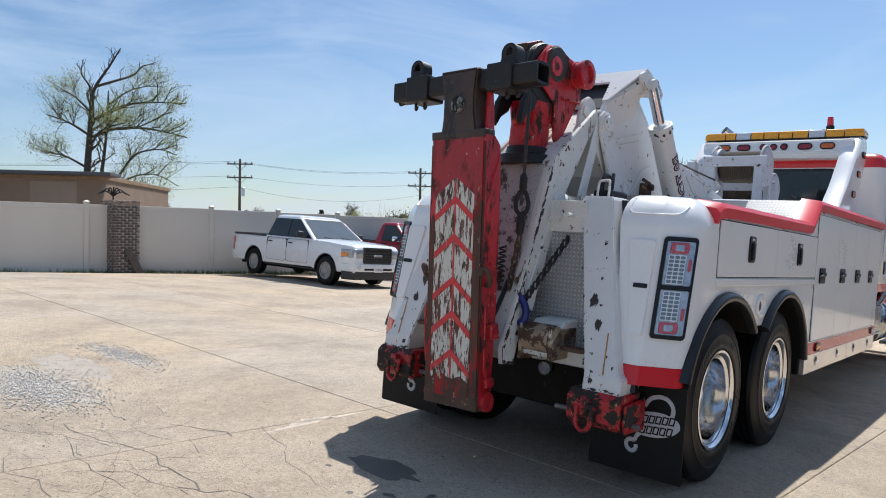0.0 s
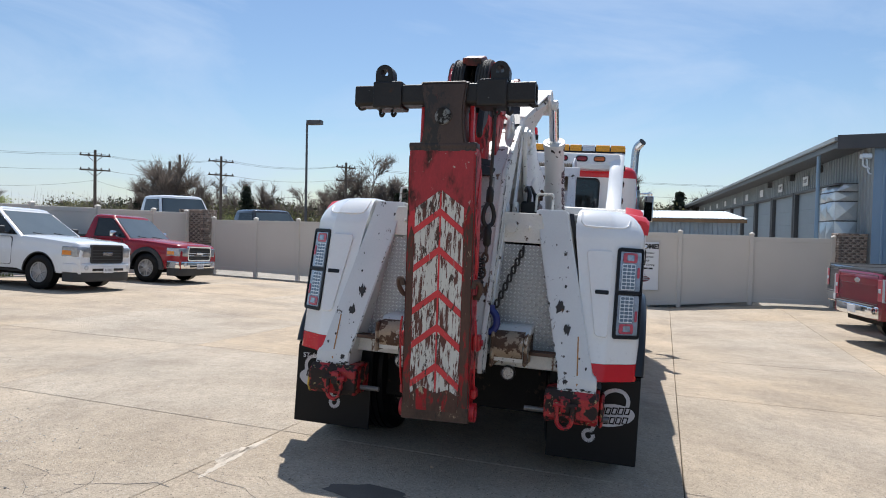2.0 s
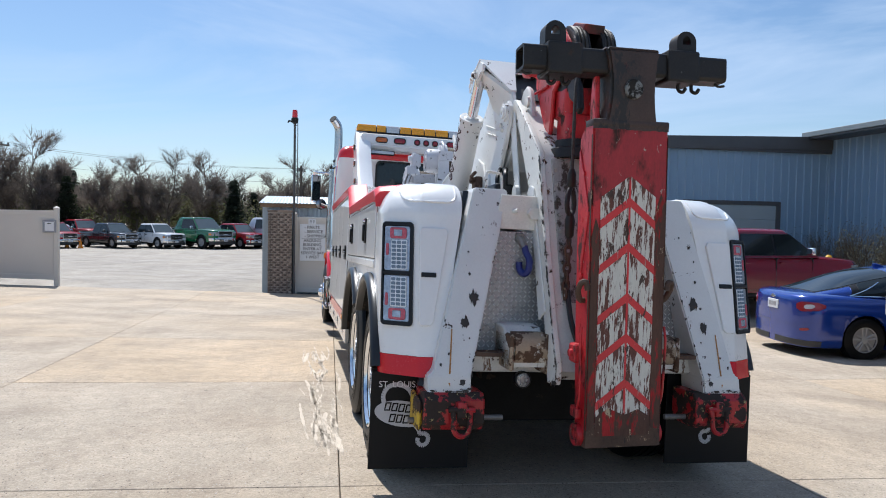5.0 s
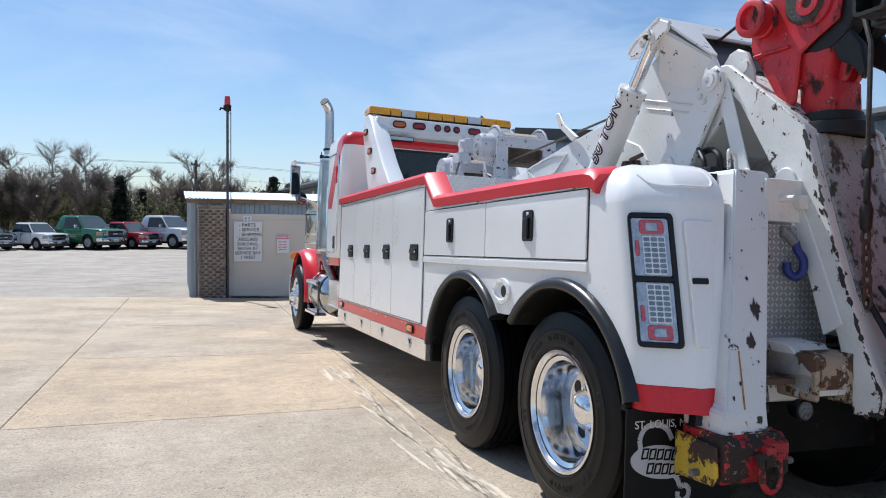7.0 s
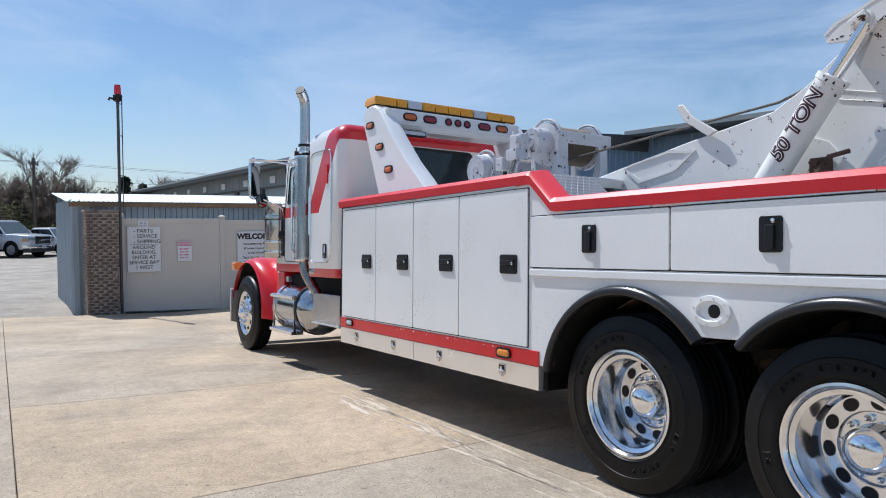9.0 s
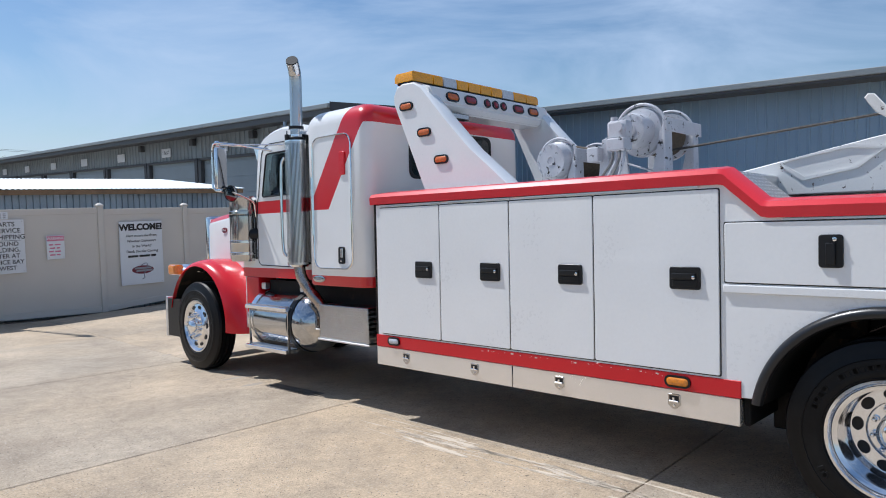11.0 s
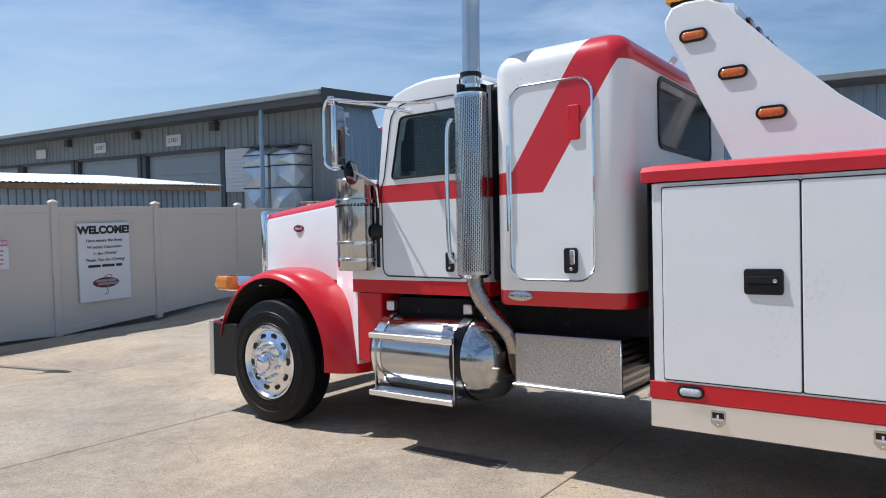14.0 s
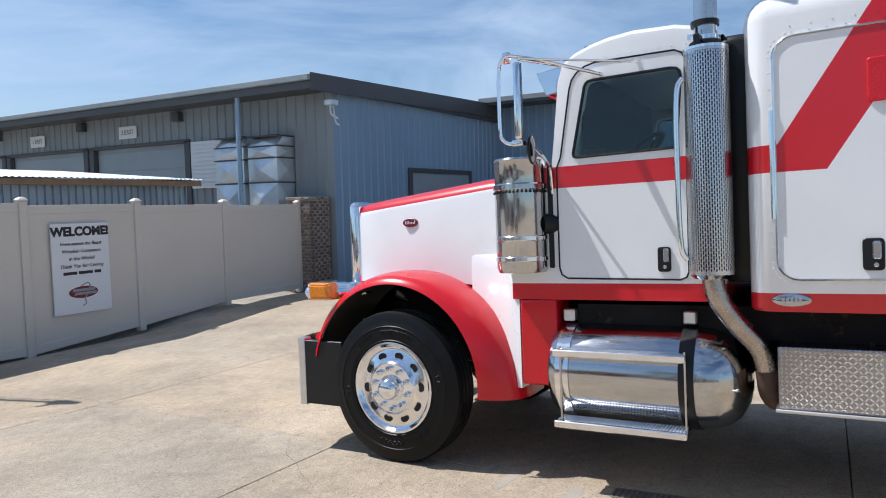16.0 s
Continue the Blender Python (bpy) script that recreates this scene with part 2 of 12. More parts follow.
WHITE = (0.83, 0.83, 0.82)
RED = (0.60, 0.010, 0.018)
RUST = (0.085, 0.045, 0.028)
M = {
    "white": surface("white_paint", WHITE, 0.28, var=0.035, scale=1.6, bump=0.002, fine=40, coat=0.6),
    "white_chip": surface("chipped_white_paint", (0.72, 0.72, 0.70), 0.38, var=0.06, scale=3, bump=0.006, second=(0.05, 0.035, 0.028), cover=0.20, cover_scale=14, third=((0.11, 0.055, 0.03), 0.16, 7, (1.4, 1.4, 0.6))),
    "white_worn": surface("worn_white_paint", (0.70, 0.69, 0.65), 0.5, var=0.14, scale=4, bump=0.01, second=(0.06, 0.035, 0.024), cover=0.25, cover_scale=13, third=((0.16, 0.085, 0.045), 0.24, 5, (1.5, 1.5, 0.5))),
    "mast_grey": surface("dirty_grey_plate", (0.36, 0.355, 0.34), 0.55, var=0.3, scale=5, bump=0.02, second=(0.075, 0.065, 0.055), cover=0.46, cover_scale=9, edge=0.06, stretch=(1, 1, 0.6), third=((0.05, 0.035, 0.028), 0.28, 40, (1, 1, 0.7))),
    "white_panel": surface("scraped_white_panel", (0.60, 0.585, 0.53), 0.6, var=0.14, scale=6, bump=0.015, second=(0.13, 0.055, 0.042), cover=0.50,
                           cover_scale=30, stretch=(1.6, 1.6, 0.22), edge=0.03, third=((0.06, 0.035, 0.026), 0.34, 13, (1.4, 1.4, 0.45))),
    "red": surface("red_paint", RED, 0.25, var=0.06, scale=2, bump=0.002, coat=0.25, spec=0.35),
    "red_rail": surface("faded_red_rail", (0.66, 0.028, 0.04), 0.35, var=0.08, scale=2.5, bump=0.004, coat=0.15, spec=0.35),
    "red_worn": surface("worn_red_paint", (0.48, 0.017, 0.024), 0.36, var=0.28, scale=4, bump=0.014, second=(0.040, 0.018, 0.015), cover=0.44, cover_scale=10, edge=0.10, stretch=(1.2, 1.2, 0.5), third=((0.36, 0.29, 0.24), 0.19, 26, (1, 1, 0.7))),
    "red_greasy": surface("greasy_red_paint", (0.20, 0.022, 0.018), 0.5, var=0.35, scale=3.2, bump=0.015, second=(0.022, 0.018, 0.015), cover=0.66, cover_scale=4.5, edge=0.2, rough2=0.6),
    "red_chev": surface("scraped_red_tape", (0.58, 0.035, 0.04), 0.5, var=0.12, scale=5, bump=0.01, second=(0.40, 0.36, 0.32), cover=0.24, cover_scale=26, stretch=(1.6, 1.6, 0.25), third=((0.06, 0.03, 0.025), 0.32, 13, (1.4, 1.4, 0.45))),
    "grease": surface("greasy_black_steel", (0.020, 0.018, 0.017), 0.5, metal=0.3, var=0.45, scale=5, bump=0.03, second=(0.06, 0.034, 0.024), cover=0.24, cover_scale=7, edge=0.1, third=((0.16, 0.15, 0.14), 0.10, 22, (1, 1, 1))),
    "brown": surface("rusty_brown_steel", (0.075, 0.042, 0.028), 0.72, var=0.4, scale=6, bump=0.03, second=(0.28, 0.20, 0.12), cover=0.22, cover_scale=12, third=((0.03, 0.022, 0.018), 0.30, 9, (1, 1, 0.5))),
    "rust_red": surface("rusted_red_margin", (0.075, 0.034, 0.022), 0.7, var=0.4, scale=7, bump=0.03, second=(0.34, 0.020, 0.020), cover=0.40, cover_scale=9, stretch=(1.4, 1.4, 0.35), edge=0.06,
                        third=((0.42, 0.34, 0.22), 0.22, 20, (1.5, 1.5, 0.5))),
    "rust_tan": surface("rusted_pale_paint", (0.33, 0.25, 0.17), 0.65, var=0.3, scale=6, bump=0.03, second=(0.09, 0.05, 0.03), cover=0.5, cover_scale=9, third=((0.55, 0.52, 0.46), 0.3, 7, (1, 1, 0.6))),
    "yellow_worn": surface("worn_yellow_paint", (0.55, 0.37, 0.03), 0.55, var=0.2, scale=6, second=(0.06, 0.035, 0.025), cover=0.52, cover_scale=9),
    "foot": surface("battered_red_paint", (0.40, 0.014, 0.018), 0.38, var=0.25, scale=6, bump=0.03, second=(0.032, 0.022, 0.018), cover=0.56, cover_scale=9, edge=0.03, third=((0.46, 0.36, 0.16), 0.24, 19, (1, 1, 1))),
    "scar": surface("bare_dark_patch", (0.035, 0.030, 0.028), 0.6, var=0.3, scale=12, bump=0.02, second=(0.10, 0.055, 0.03), cover=0.3, cover_scale=20),
    "chrome": surface("chrome", (0.86, 0.87, 0.88), 0.07, 1.0, var=0.02, bump=0.0),
    "polish": surface("polished_aluminium", (0.82, 0.82, 0.83), 0.13, 1.0, var=0.04, scale=8, bump=0.001),
    # darker than chrome: tank and air cleaner carry their shaded reflections in the colour
    "dark_chrome": surface("shade_toned_bright_steel", (0.50, 0.50, 0.50), 0.11, 1.0, var=0.12, scale=9, bump=0.002, stretch=(1, 0.2, 1)),
    "pipe_steel": surface("heat_dulled_pipe", (0.42, 0.37, 0.33), 0.26, 1.0, var=0.2, scale=7, bump=0.003),
    "stack_steel": surface("dulled_exhaust_steel", (0.55, 0.56, 0.57), 0.24, 1.0, var=0.08, scale=6, bump=0.002),
    "alu": surface("brushed_aluminium", (0.70, 0.70, 0.70), 0.35, 1.0, var=0.06, scale=12, bump=0.004, stretch=(1, 0.2, 1)),
    "skirt": surface("stainless_skirt", (0.84, 0.81, 0.77), 0.24, 0.7, var=0.05, scale=3, bump=0.002),
    "rubber": surface("tyre_rubber", (0.0045, 0.0045, 0.005), 0.42, var=0.4, scale=10, bump=0.016, spec=0.22, second=(0.012, 0.0115, 0.011), cover=0.22, cover_scale=5, edge=0.2),
    "flare": surface("black_rubber_flare", (0.012, 0.012, 0.013), 0.3, var=0.2, scale=6, bump=0.004),
    "black": surface("black_plastic", (0.010, 0.010, 0.011), 0.38, var=0.2, scale=8, bump=0.006, spec=0.35),
    "chassis": surface("black_chassis_steel", (0.012, 0.0115, 0.011), 0.6, var=0.4, scale=4, bump=0.02, second=(0.045, 0.032, 0.025), cover=0.25, cover_scale=6, spec=0.12),
    "flap": surface("black_mud_flap", (0.009, 0.009, 0.0095), 0.5, var=0.2, scale=3, bump=0.006, spec=0.2),
    "winch": surface("grey_white_winch_casting", (0.52, 0.525, 0.555), 0.42, var=0.14, scale=6, bump=0.012, second=(0.04, 0.037, 0.036), cover=0.26, cover_scale=16),
    "winch_rope": surface("worn_grey_steel", (0.22, 0.21, 0.20), 0.5, 0.5, var=0.3, scale=20, bump=0.02),
    "wound_rope": surface("wound_wire_rope", (0.085, 0.065, 0.045), 0.6, 0.2, var=0.4, scale=40, bump=0.05),
    "rope": surface("steel_wire_rope", (0.05, 0.043, 0.036), 0.55, 0.3, var=0.4, scale=60, bump=0.05),
    "amber": surface("amber_lens", (0.75, 0.24, 0.015), 0.2, var=0.25, scale=60, bump=0.02, coat=0.6),
    "bar_amber": surface("light_bar_amber", (0.80, 0.34, 0.008), 0.2, var=0.25, scale=60, bump=0.02, coat=0.4),
    "amber_dark": surface("amber_lamp_lens", (0.60, 0.13, 0.015), 0.22, var=0.35, scale=70, bump=0.03, coat=0.6),
    "red_lens": surface("red_lamp_lens", (0.28, 0.010, 0.018), 0.2, var=0.35, scale=70, bump=0.03, coat=0.6),
    "pink_lens": surface("faded_red_lens", (0.50, 0.075, 0.10), 0.16, var=0.3, scale=60, bump=0.03, coat=0.7),
    "clear_lens": surface("clear_lens", (0.55, 0.57, 0.60), 0.18, var=0.2, scale=70, bump=0.04, coat=0.8),
    "led": surface("led_lens_cells", (0.72, 0.75, 0.78), 0.2, var=0.15, scale=60, bump=0.02, coat=0.6),
    "led_cell": surface("led_cell_glass", (0.15, 0.20, 0.26), 0.15, var=0.3, scale=40, bump=0.02, coat=0.8),
    "lamp_silver": surface("silvered_lamp_lens", (0.42, 0.45, 0.50), 0.12, 0.5, var=0.35, scale=30, bump=0.03, coat=0.8),
    "rust_run": surface("orange_rust_run", (0.42, 0.20, 0.06), 0.8, var=0.4, scale=20, bump=0.01, second=(0.70, 0.66, 0.58), cover=0.4, cover_scale=25, edge=0.2),
    "decal_maroon": surface("dark_maroon_decal", (0.045, 0.010, 0.014), 0.5, var=0.2, scale=20, bump=0.0),
    "well": surface("rusty_black_panel", (0.030, 0.022, 0.018), 0.75, var=0.5, scale=5, bump=0.02, second=(0.085, 0.048, 0.032), cover=0.4, cover_scale=9, spec=0.2),
    "scuff": surface("pale_paint_scuff", (0.62, 0.50, 0.48), 0.6, var=0.3, scale=20, bump=0.0),
    "grime_neck": surface("grimy_red_steel", (0.045, 0.026, 0.020), 0.5, var=0.5, scale=4, bump=0.03, second=(0.20, 0.022, 0.018), cover=0.26, cover_scale=5, edge=0.15, third=((0.014, 0.013, 0.012), 0.45, 5, (1, 1, 0.5))),
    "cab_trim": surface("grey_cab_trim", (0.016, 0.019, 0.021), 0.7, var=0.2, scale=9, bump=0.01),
    "lamp_glass": surface("small_lamp_lens", (0.32, 0.34, 0.37), 0.12, 0.4, var=0.35, scale=16, bump=0.03, coat=0.9),
    "glass_dark": surface("tinted_glass", (0.008, 0.016, 0.019), 0.02, var=0.1, bump=0.0),
    "glass": glass_like("cab_window_glass", (0.50, 0.66, 0.68)),
    "blue_hook": surface("blue_painted_hook", (0.012, 0.022, 0.15), 0.35, var=0.2, scale=9),
    "mirror": surface("mirror_glass", (0.30, 0.31, 0.33), 0.02, 1.0, var=0.0, bump=0.0),
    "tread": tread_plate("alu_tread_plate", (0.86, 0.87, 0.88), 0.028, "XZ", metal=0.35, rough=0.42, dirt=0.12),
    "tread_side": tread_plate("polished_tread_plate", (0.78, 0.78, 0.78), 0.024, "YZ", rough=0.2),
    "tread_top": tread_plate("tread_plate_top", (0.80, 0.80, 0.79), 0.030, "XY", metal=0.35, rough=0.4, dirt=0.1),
    "perf": surface("perforated_stainless", (0.62, 0.62, 0.62), 0.22, 1.0, var=0.05, bump=0.0),
    "decal_white": surface("white_decal", (0.75, 0.75, 0.75), 0.5, var=0.05, bump=0.0),
    "decal_red": surface("dark_red_decal", (0.16, 0.014, 0.03), 0.4, var=0.05, bump=0.0),
    "decal_black": surface("black_decal", (0.02, 0.02, 0.02), 0.5, var=0.05, bump=0.0),
    "emblem": surface("pale_flap_emblem", (0.52, 0.52, 0.54), 0.5, var=0.08, bump=0.0),
    "red_grimy": surface("grimy_red_face", (0.34, 0.016, 0.022), 0.42, var=0.35, scale=5, bump=0.02, second=(0.045, 0.020, 0.016), cover=0.46, cover_scale=7, edge=0.14, stretch=(1.4, 1.4, 0.5), third=((0.42, 0.36, 0.30), 0.17, 22, (1, 1, 0.7))),
    "decal_grey": surface("grey_decal", (0.30, 0.30, 0.32), 0.5, var=0.05, bump=0.0),
}


# ---- shapes ----
def flat_panels(bm):
    """Large flat faces whose softened edges are far smaller: these stay flat."""
    bm.faces.index_update()
    area = [f.calc_area() for f in bm.faces]
    out = []
    for f in bm.faces:
        a = area[f.index]
        soft = False
        for e in f.edges:
            if len(e.link_faces) == 2:
                g = e.link_faces[0] if e.link_faces[1] is f else e.link_faces[1]
                turn = f.normal.angle(g.normal, 0)
                if (area[g.index] > 0.2 * a and turn < 0.66) or 0.01 < turn < 0.24:
                    soft = True
                    break
        if not soft:
            out.append(f.index)
    return out


def mesh_of(name, bm, mats, smooth=True):
    me = bpy.data.meshes.new(name)
    bmesh.ops.recalc_face_normals(bm, faces=bm.faces)
    flat = flat_panels(bm) if smooth and len(bm.faces) < 4000 else []
    bm.to_mesh(me)
    bm.free()
    for m in mats if isinstance(mats, (list, tuple)) else [mats]:
        me.materials.append(M[m] if isinstance(m, str) else m)
    if smooth:
        me.shade_smooth()
        me.set_sharp_from_angle(angle=radians(38))
        for i in flat:
            me.polygons[i].use_smooth = False
    return me


def part(name, bm, mat, parent=None, label="", smooth=True):
    ob = new(name, mesh_of(name, bm, mat, smooth))
    if parent is not None:
        ob.parent = parent
    if label:
        tagged(ob, label)
    return ob


def thing(name, label, category, m=None, group="", kind=""):
    ob = new(name)
    ob.empty_display_size = 0.3
    if m is not None:
        ob.matrix_world = m
    return tagged(ob, label, category, group, kind)


def B():
    return bmesh.new()


def box(bm, x0, x1, y0, y1, z0, z1, r=0.0, seg=2, m=None):
    t = bmesh.new()
    bmesh.ops.create_cube(t, size=1)
    bmesh.ops.scale(t, vec=(abs(x1 - x0), abs(y1 - y0), abs(z1 - z0)), verts=t.verts)
    if r:
        bmesh.ops.bevel(t, geom=t.edges[:], offset=min(r, 0.45 * min(abs(x1 - x0), abs(y1 - y0), abs(z1 - z0))), segments=seg, affect="EDGES", profile=0.5)
    bmesh.ops.translate(t, vec=((x0 + x1) / 2, (y0 + y1) / 2, (z0 + z1) / 2), verts=t.verts)
    return join(bm, t, m)


def join(bm, t, m=None):
    if m is not None:
        bmesh.ops.transform(t, matrix=m, verts=t.verts)
    vs = [bm.verts.new(v.co) for v in t.verts]
    t.verts.index_update()
    for f in t.faces:
        try:
            bm.faces.new([vs[v.index] for v in f.verts]).material_index = f.material_index
        except ValueError:
            pass
    t.free()
    return bm


def prism(bm, pts, axis, a, b, r=0.0, m=None, seg=2):
    """pts: outline in the two other axes (in xyz order), pushed out along axis from a to b."""
    t = bmesh.new()
    k = "xyz".index(axis)

    def at(p, v):
        c = list(p)
        c.insert(k, v)
        return c
    lo = [t.verts.new(at(p, a)) for p in pts]
    hi = [t.verts.new(at(p, b)) for p in pts]
    t.faces.new(lo)
    t.faces.new(hi[::-1])
    for i in range(len(pts)):
        j = (i + 1) % len(pts)
        t.faces.new((lo[j], lo[i], hi[i], hi[j]))
    bmesh.ops.recalc_face_normals(t, faces=t.faces)
    if r:
        caps = {f for f in t.faces if len(f.verts) == len(pts) and abs(f.normal[k]) > 0.9}
        es = [e for e in t.edges if any(f in caps for f in e.link_faces)] if caps else t.edges[:]
        bmesh.ops.bevel(t, geom=es, offset=r, segments=seg, affect="EDGES", profile=0.5)
    return join(bm, t, m)


def tube(bm, path, r, seg=12, caps=True, r_end=None):
    """A round bar along a row of points, its radius running from r to r_end."""
    path = [Vector(p) for p in path]
    n = len(path)
    rings = []
    up = None
    for i, p in enumerate(path):
        d = (path[min(i + 1, n - 1)] - path[max(i - 1, 0)]).normalized()
        if up is None:
            up = d.orthogonal().normalized()
        up = (up - d * up.dot(d)).normalized()
        side = d.cross(up)
        rad = r if r_end is None else r + (r_end - r) * i / (n - 1)
        rings.append([bm.verts.new(p + (up * math.cos(2 * math.pi * k / seg) + side * math.sin(2 * math.pi * k / seg)) * rad) for k in range(seg)])
    for a, b in zip(rings, rings[1:]):
        for k in range(seg):
            bm.faces.new((a[k], a[(k + 1) % seg], b[(k + 1) % seg], b[k]))
    if caps:
        bm.faces.new(rings[0][::-1])
        bm.faces.new(rings[-1])
    return bm


def bend(pts, n=5, cut=0.35):
    """Rounds the corners of a row of points."""
    pts = [Vector(p) for p in pts]
    out = [pts[0]]
    for a, b, c in zip(pts, pts[1:], pts[2:]):
        p, q = b.lerp(a, cut), b.lerp(c, cut)
        for i in range(n + 1):
            t = i / n
            out.append((p * (1 - t) + b * t) * (1 - t) + (b * (1 - t) + q * t) * t)
    return out + [pts[-1]]


def lathe(bm, prof, axis="x", centre=(0, 0, 0), seg=32, m=None, close=False):
    """prof: (along the axis, radius) pairs."""
    t = bmesh.new()
    rings = []
    for a, r in prof:
        ring = []
        for k in range(seg):
            c, s = r * math.cos(2 * math.pi * k / seg), r * math.sin(2 * math.pi * k / seg)
            co = {"x": (a, c, s), "y": (c, a, s), "z": (c, s, a)}[axis]
            ring.append(t.verts.new(Vector(co) + Vector(centre)))
        rings.append(ring)
    for a, b in list(zip(rings, rings[1:])) + ([(rings[-1], rings[0])] if close else []):
        for k in range(seg):
            t.faces.new((a[k], a[(k + 1) % seg], b[(k + 1) % seg], b[k]))
    if not close:
        for ring, flip in ((rings[0], 1), (rings[-1], 0)):
            if prof[0 if flip else -1][1] > 0.002:
                t.faces.new(ring[::-1] if flip else ring)
    bmesh.ops.remove_doubles(t, verts=t.verts, dist=0.0003)
    return join(bm, t, m)


def loft(bm, rings, caps=True):
    vs = [[bm.verts.new(p) for p in r] for r in rings]
    n = len(vs[0])
    for a, b in zip(vs, vs[1:]):
        for k in range(n):
            bm.faces.new((a[k], a[(k + 1) % n], b[(k + 1) % n], b[k]))
    if caps:
        bm.faces.new(vs[0][::-1])
        bm.faces.new(vs[-1])
    return bm


def arc(cy, cz, r, a0, a1, n):
    return [(cy + r * math.cos(radians(a0 + (a1 - a0) * i / n)), cz + r * math.sin(radians(a0 + (a1 - a0) * i / n))) for i in range(n + 1)]


def through_points(pts, y):
    """Smooth curve through (y, value) pairs."""
    k = max(0, min(len(pts) - 2, sum(1 for p in pts if p[0] <= y) - 1))
    (y0, a), (y1, b) = pts[k], pts[k + 1]
    d = (b - a) / (y1 - y0)

    def slope(n):
        if n <= 0 or n >= len(pts) - 1:
            return d
        return (pts[n + 1][1] - pts[n - 1][1]) / (pts[n + 1][0] - pts[n - 1][0])
    h = y1 - y0
    u = min(1.0, max(0.0, (y - y0) / h))
    return a * (2 * u ** 3 - 3 * u * u + 1) + b * (3 * u * u - 2 * u ** 3) + h * (slope(k) * (u ** 3 - 2 * u * u + u) + slope(k + 1) * (u ** 3 - u * u))


def rrect(u0, u1, v0, v1, r, n=4):
    out = []
    for cu, cv, a in ((u1 - r, v1 - r, 0), (u0 + r, v1 - r, 90), (u0 + r, v0 + r, 180), (u1 - r, v0 + r, 270)):
        out += [(cu + r * math.cos(radians(a + 90 * i / n)), cv + r * math.sin(radians(a + 90 * i / n))) for i in range(n + 1)]
    return out


def frame_prism(bm, outer, inner, axis, a, b):
    """A ring between two outlines of the same count."""
    k = "xyz".index(axis)

    def at(p, v):
        c = list(p)
        c.insert(k, v)
        return c
    R = [[bm.verts.new(at(p, v)) for p in o] for o, v in ((outer, a), (outer, b), (inner, b), (inner, a))]
    n = len(outer)
    for i in range(4):
        p, q = R[i], R[(i + 1) % 4]
        for k2 in range(n):
            bm.faces.new((p[k2], p[(k2 + 1) % n], q[(k2 + 1) % n], q[k2]))
    return bm


def words(name, text, size, m, mat, parent=None, depth=0.002, align="CENTER", shear=0.0, space=1.0, label="", kind="", bold=0.0):
    cu = bpy.data.curves.new(name, "FONT")
    cu.body, cu.size, cu.align_x, cu.align_y, cu.extrude, cu.shear, cu.space_line, cu.offset = text, size, align, "CENTER", depth, shear, space, bold
    tmp = bpy.data.objects.new(name, cu)
    me = bpy.data.meshes.new_from_object(tmp)
    bpy.data.objects.remove(tmp)
    me.transform(m)
    me.materials.append(M[mat] if isinstance(mat, str) else mat)
    ob = new(name, me)
    if parent is not None:
        ob.parent = parent
    if label or kind:
        tagged(ob, label, kind=kind)
    return ob


# ---- ground height ----
UP = SLOPE.to_3x3() @ Vector((0, 0, 1))


def smooth01(t):
    t = min(1.0, max(0.0, t))
    return t * t * (3 - 2 * t)


def plane_z(x, y):
    return -(UP.x * x + UP.y * y) / UP.z


def levelled(x, y):
    """The yard's fall, running out level towards the workshop."""
    d = -plane_z(x, y)
    if d > 0.30:
        d += (0.30 + 0.13 * (1 - math.exp(-(d - 0.30) / 0.13)) - d) * smooth01((x - 1.2) / 3)
    return -d


def gz(x, y):
    """Height of the ground: the sloping yard, levelling out beyond its fences."""
    xc = min(max(x, -18.5), 17)
    z = levelled(xc, min(max(y, -30), 18.5)) - 0.0089 * max(0.0, -12 - xc) ** 2
    k = smooth01((y - 18.5) / 14)
    z = z * (1 - k) + (-0.85) * k
    return z


def at_ground(x, y, rz=0, dz=0.0):
    return pose(x, y, gz(x, y) + dz, 0, 0, rz)


def on_slope(x, y, rz=0):
    """A thing that stands on the yard, tilted with it."""
    return Matrix.Translation((x, y, plane_z(x, y))) @ SLOPE.to_3x3().to_4x4() @ pose(0, 0, 0, 0, 0, rz)


def cut_out(ob, shapes):
    """Cuts solid shapes out of a solid mesh for good."""
    own = bmesh.new()
    own.from_mesh(ob.data)
    bmesh.ops.remove_doubles(own, verts=own.verts[:], dist=1e-5)
    bmesh.ops.recalc_face_normals(own, faces=own.faces[:])
    own.to_mesh(ob.data)
    own.free()
    for bm in shapes:
        bmesh.ops.recalc_face_normals(bm, faces=bm.faces[:])
        cutter = new("cutter", mesh_of("cutter", bm, "black", False))
        cutter.parent = ob
        md = ob.modifiers.new("cut", "BOOLEAN")
        md.operation, md.solver, md.object = "DIFFERENCE", "EXACT", cutter
        bpy.context.view_layer.update()
        me = bpy.data.meshes.new_from_object(ob.evaluated_get(bpy.context.evaluated_depsgraph_get()))
        ob.modifiers.clear()
        ob.data = me
        bpy.data.objects.remove(cutter, do_unlink=True)


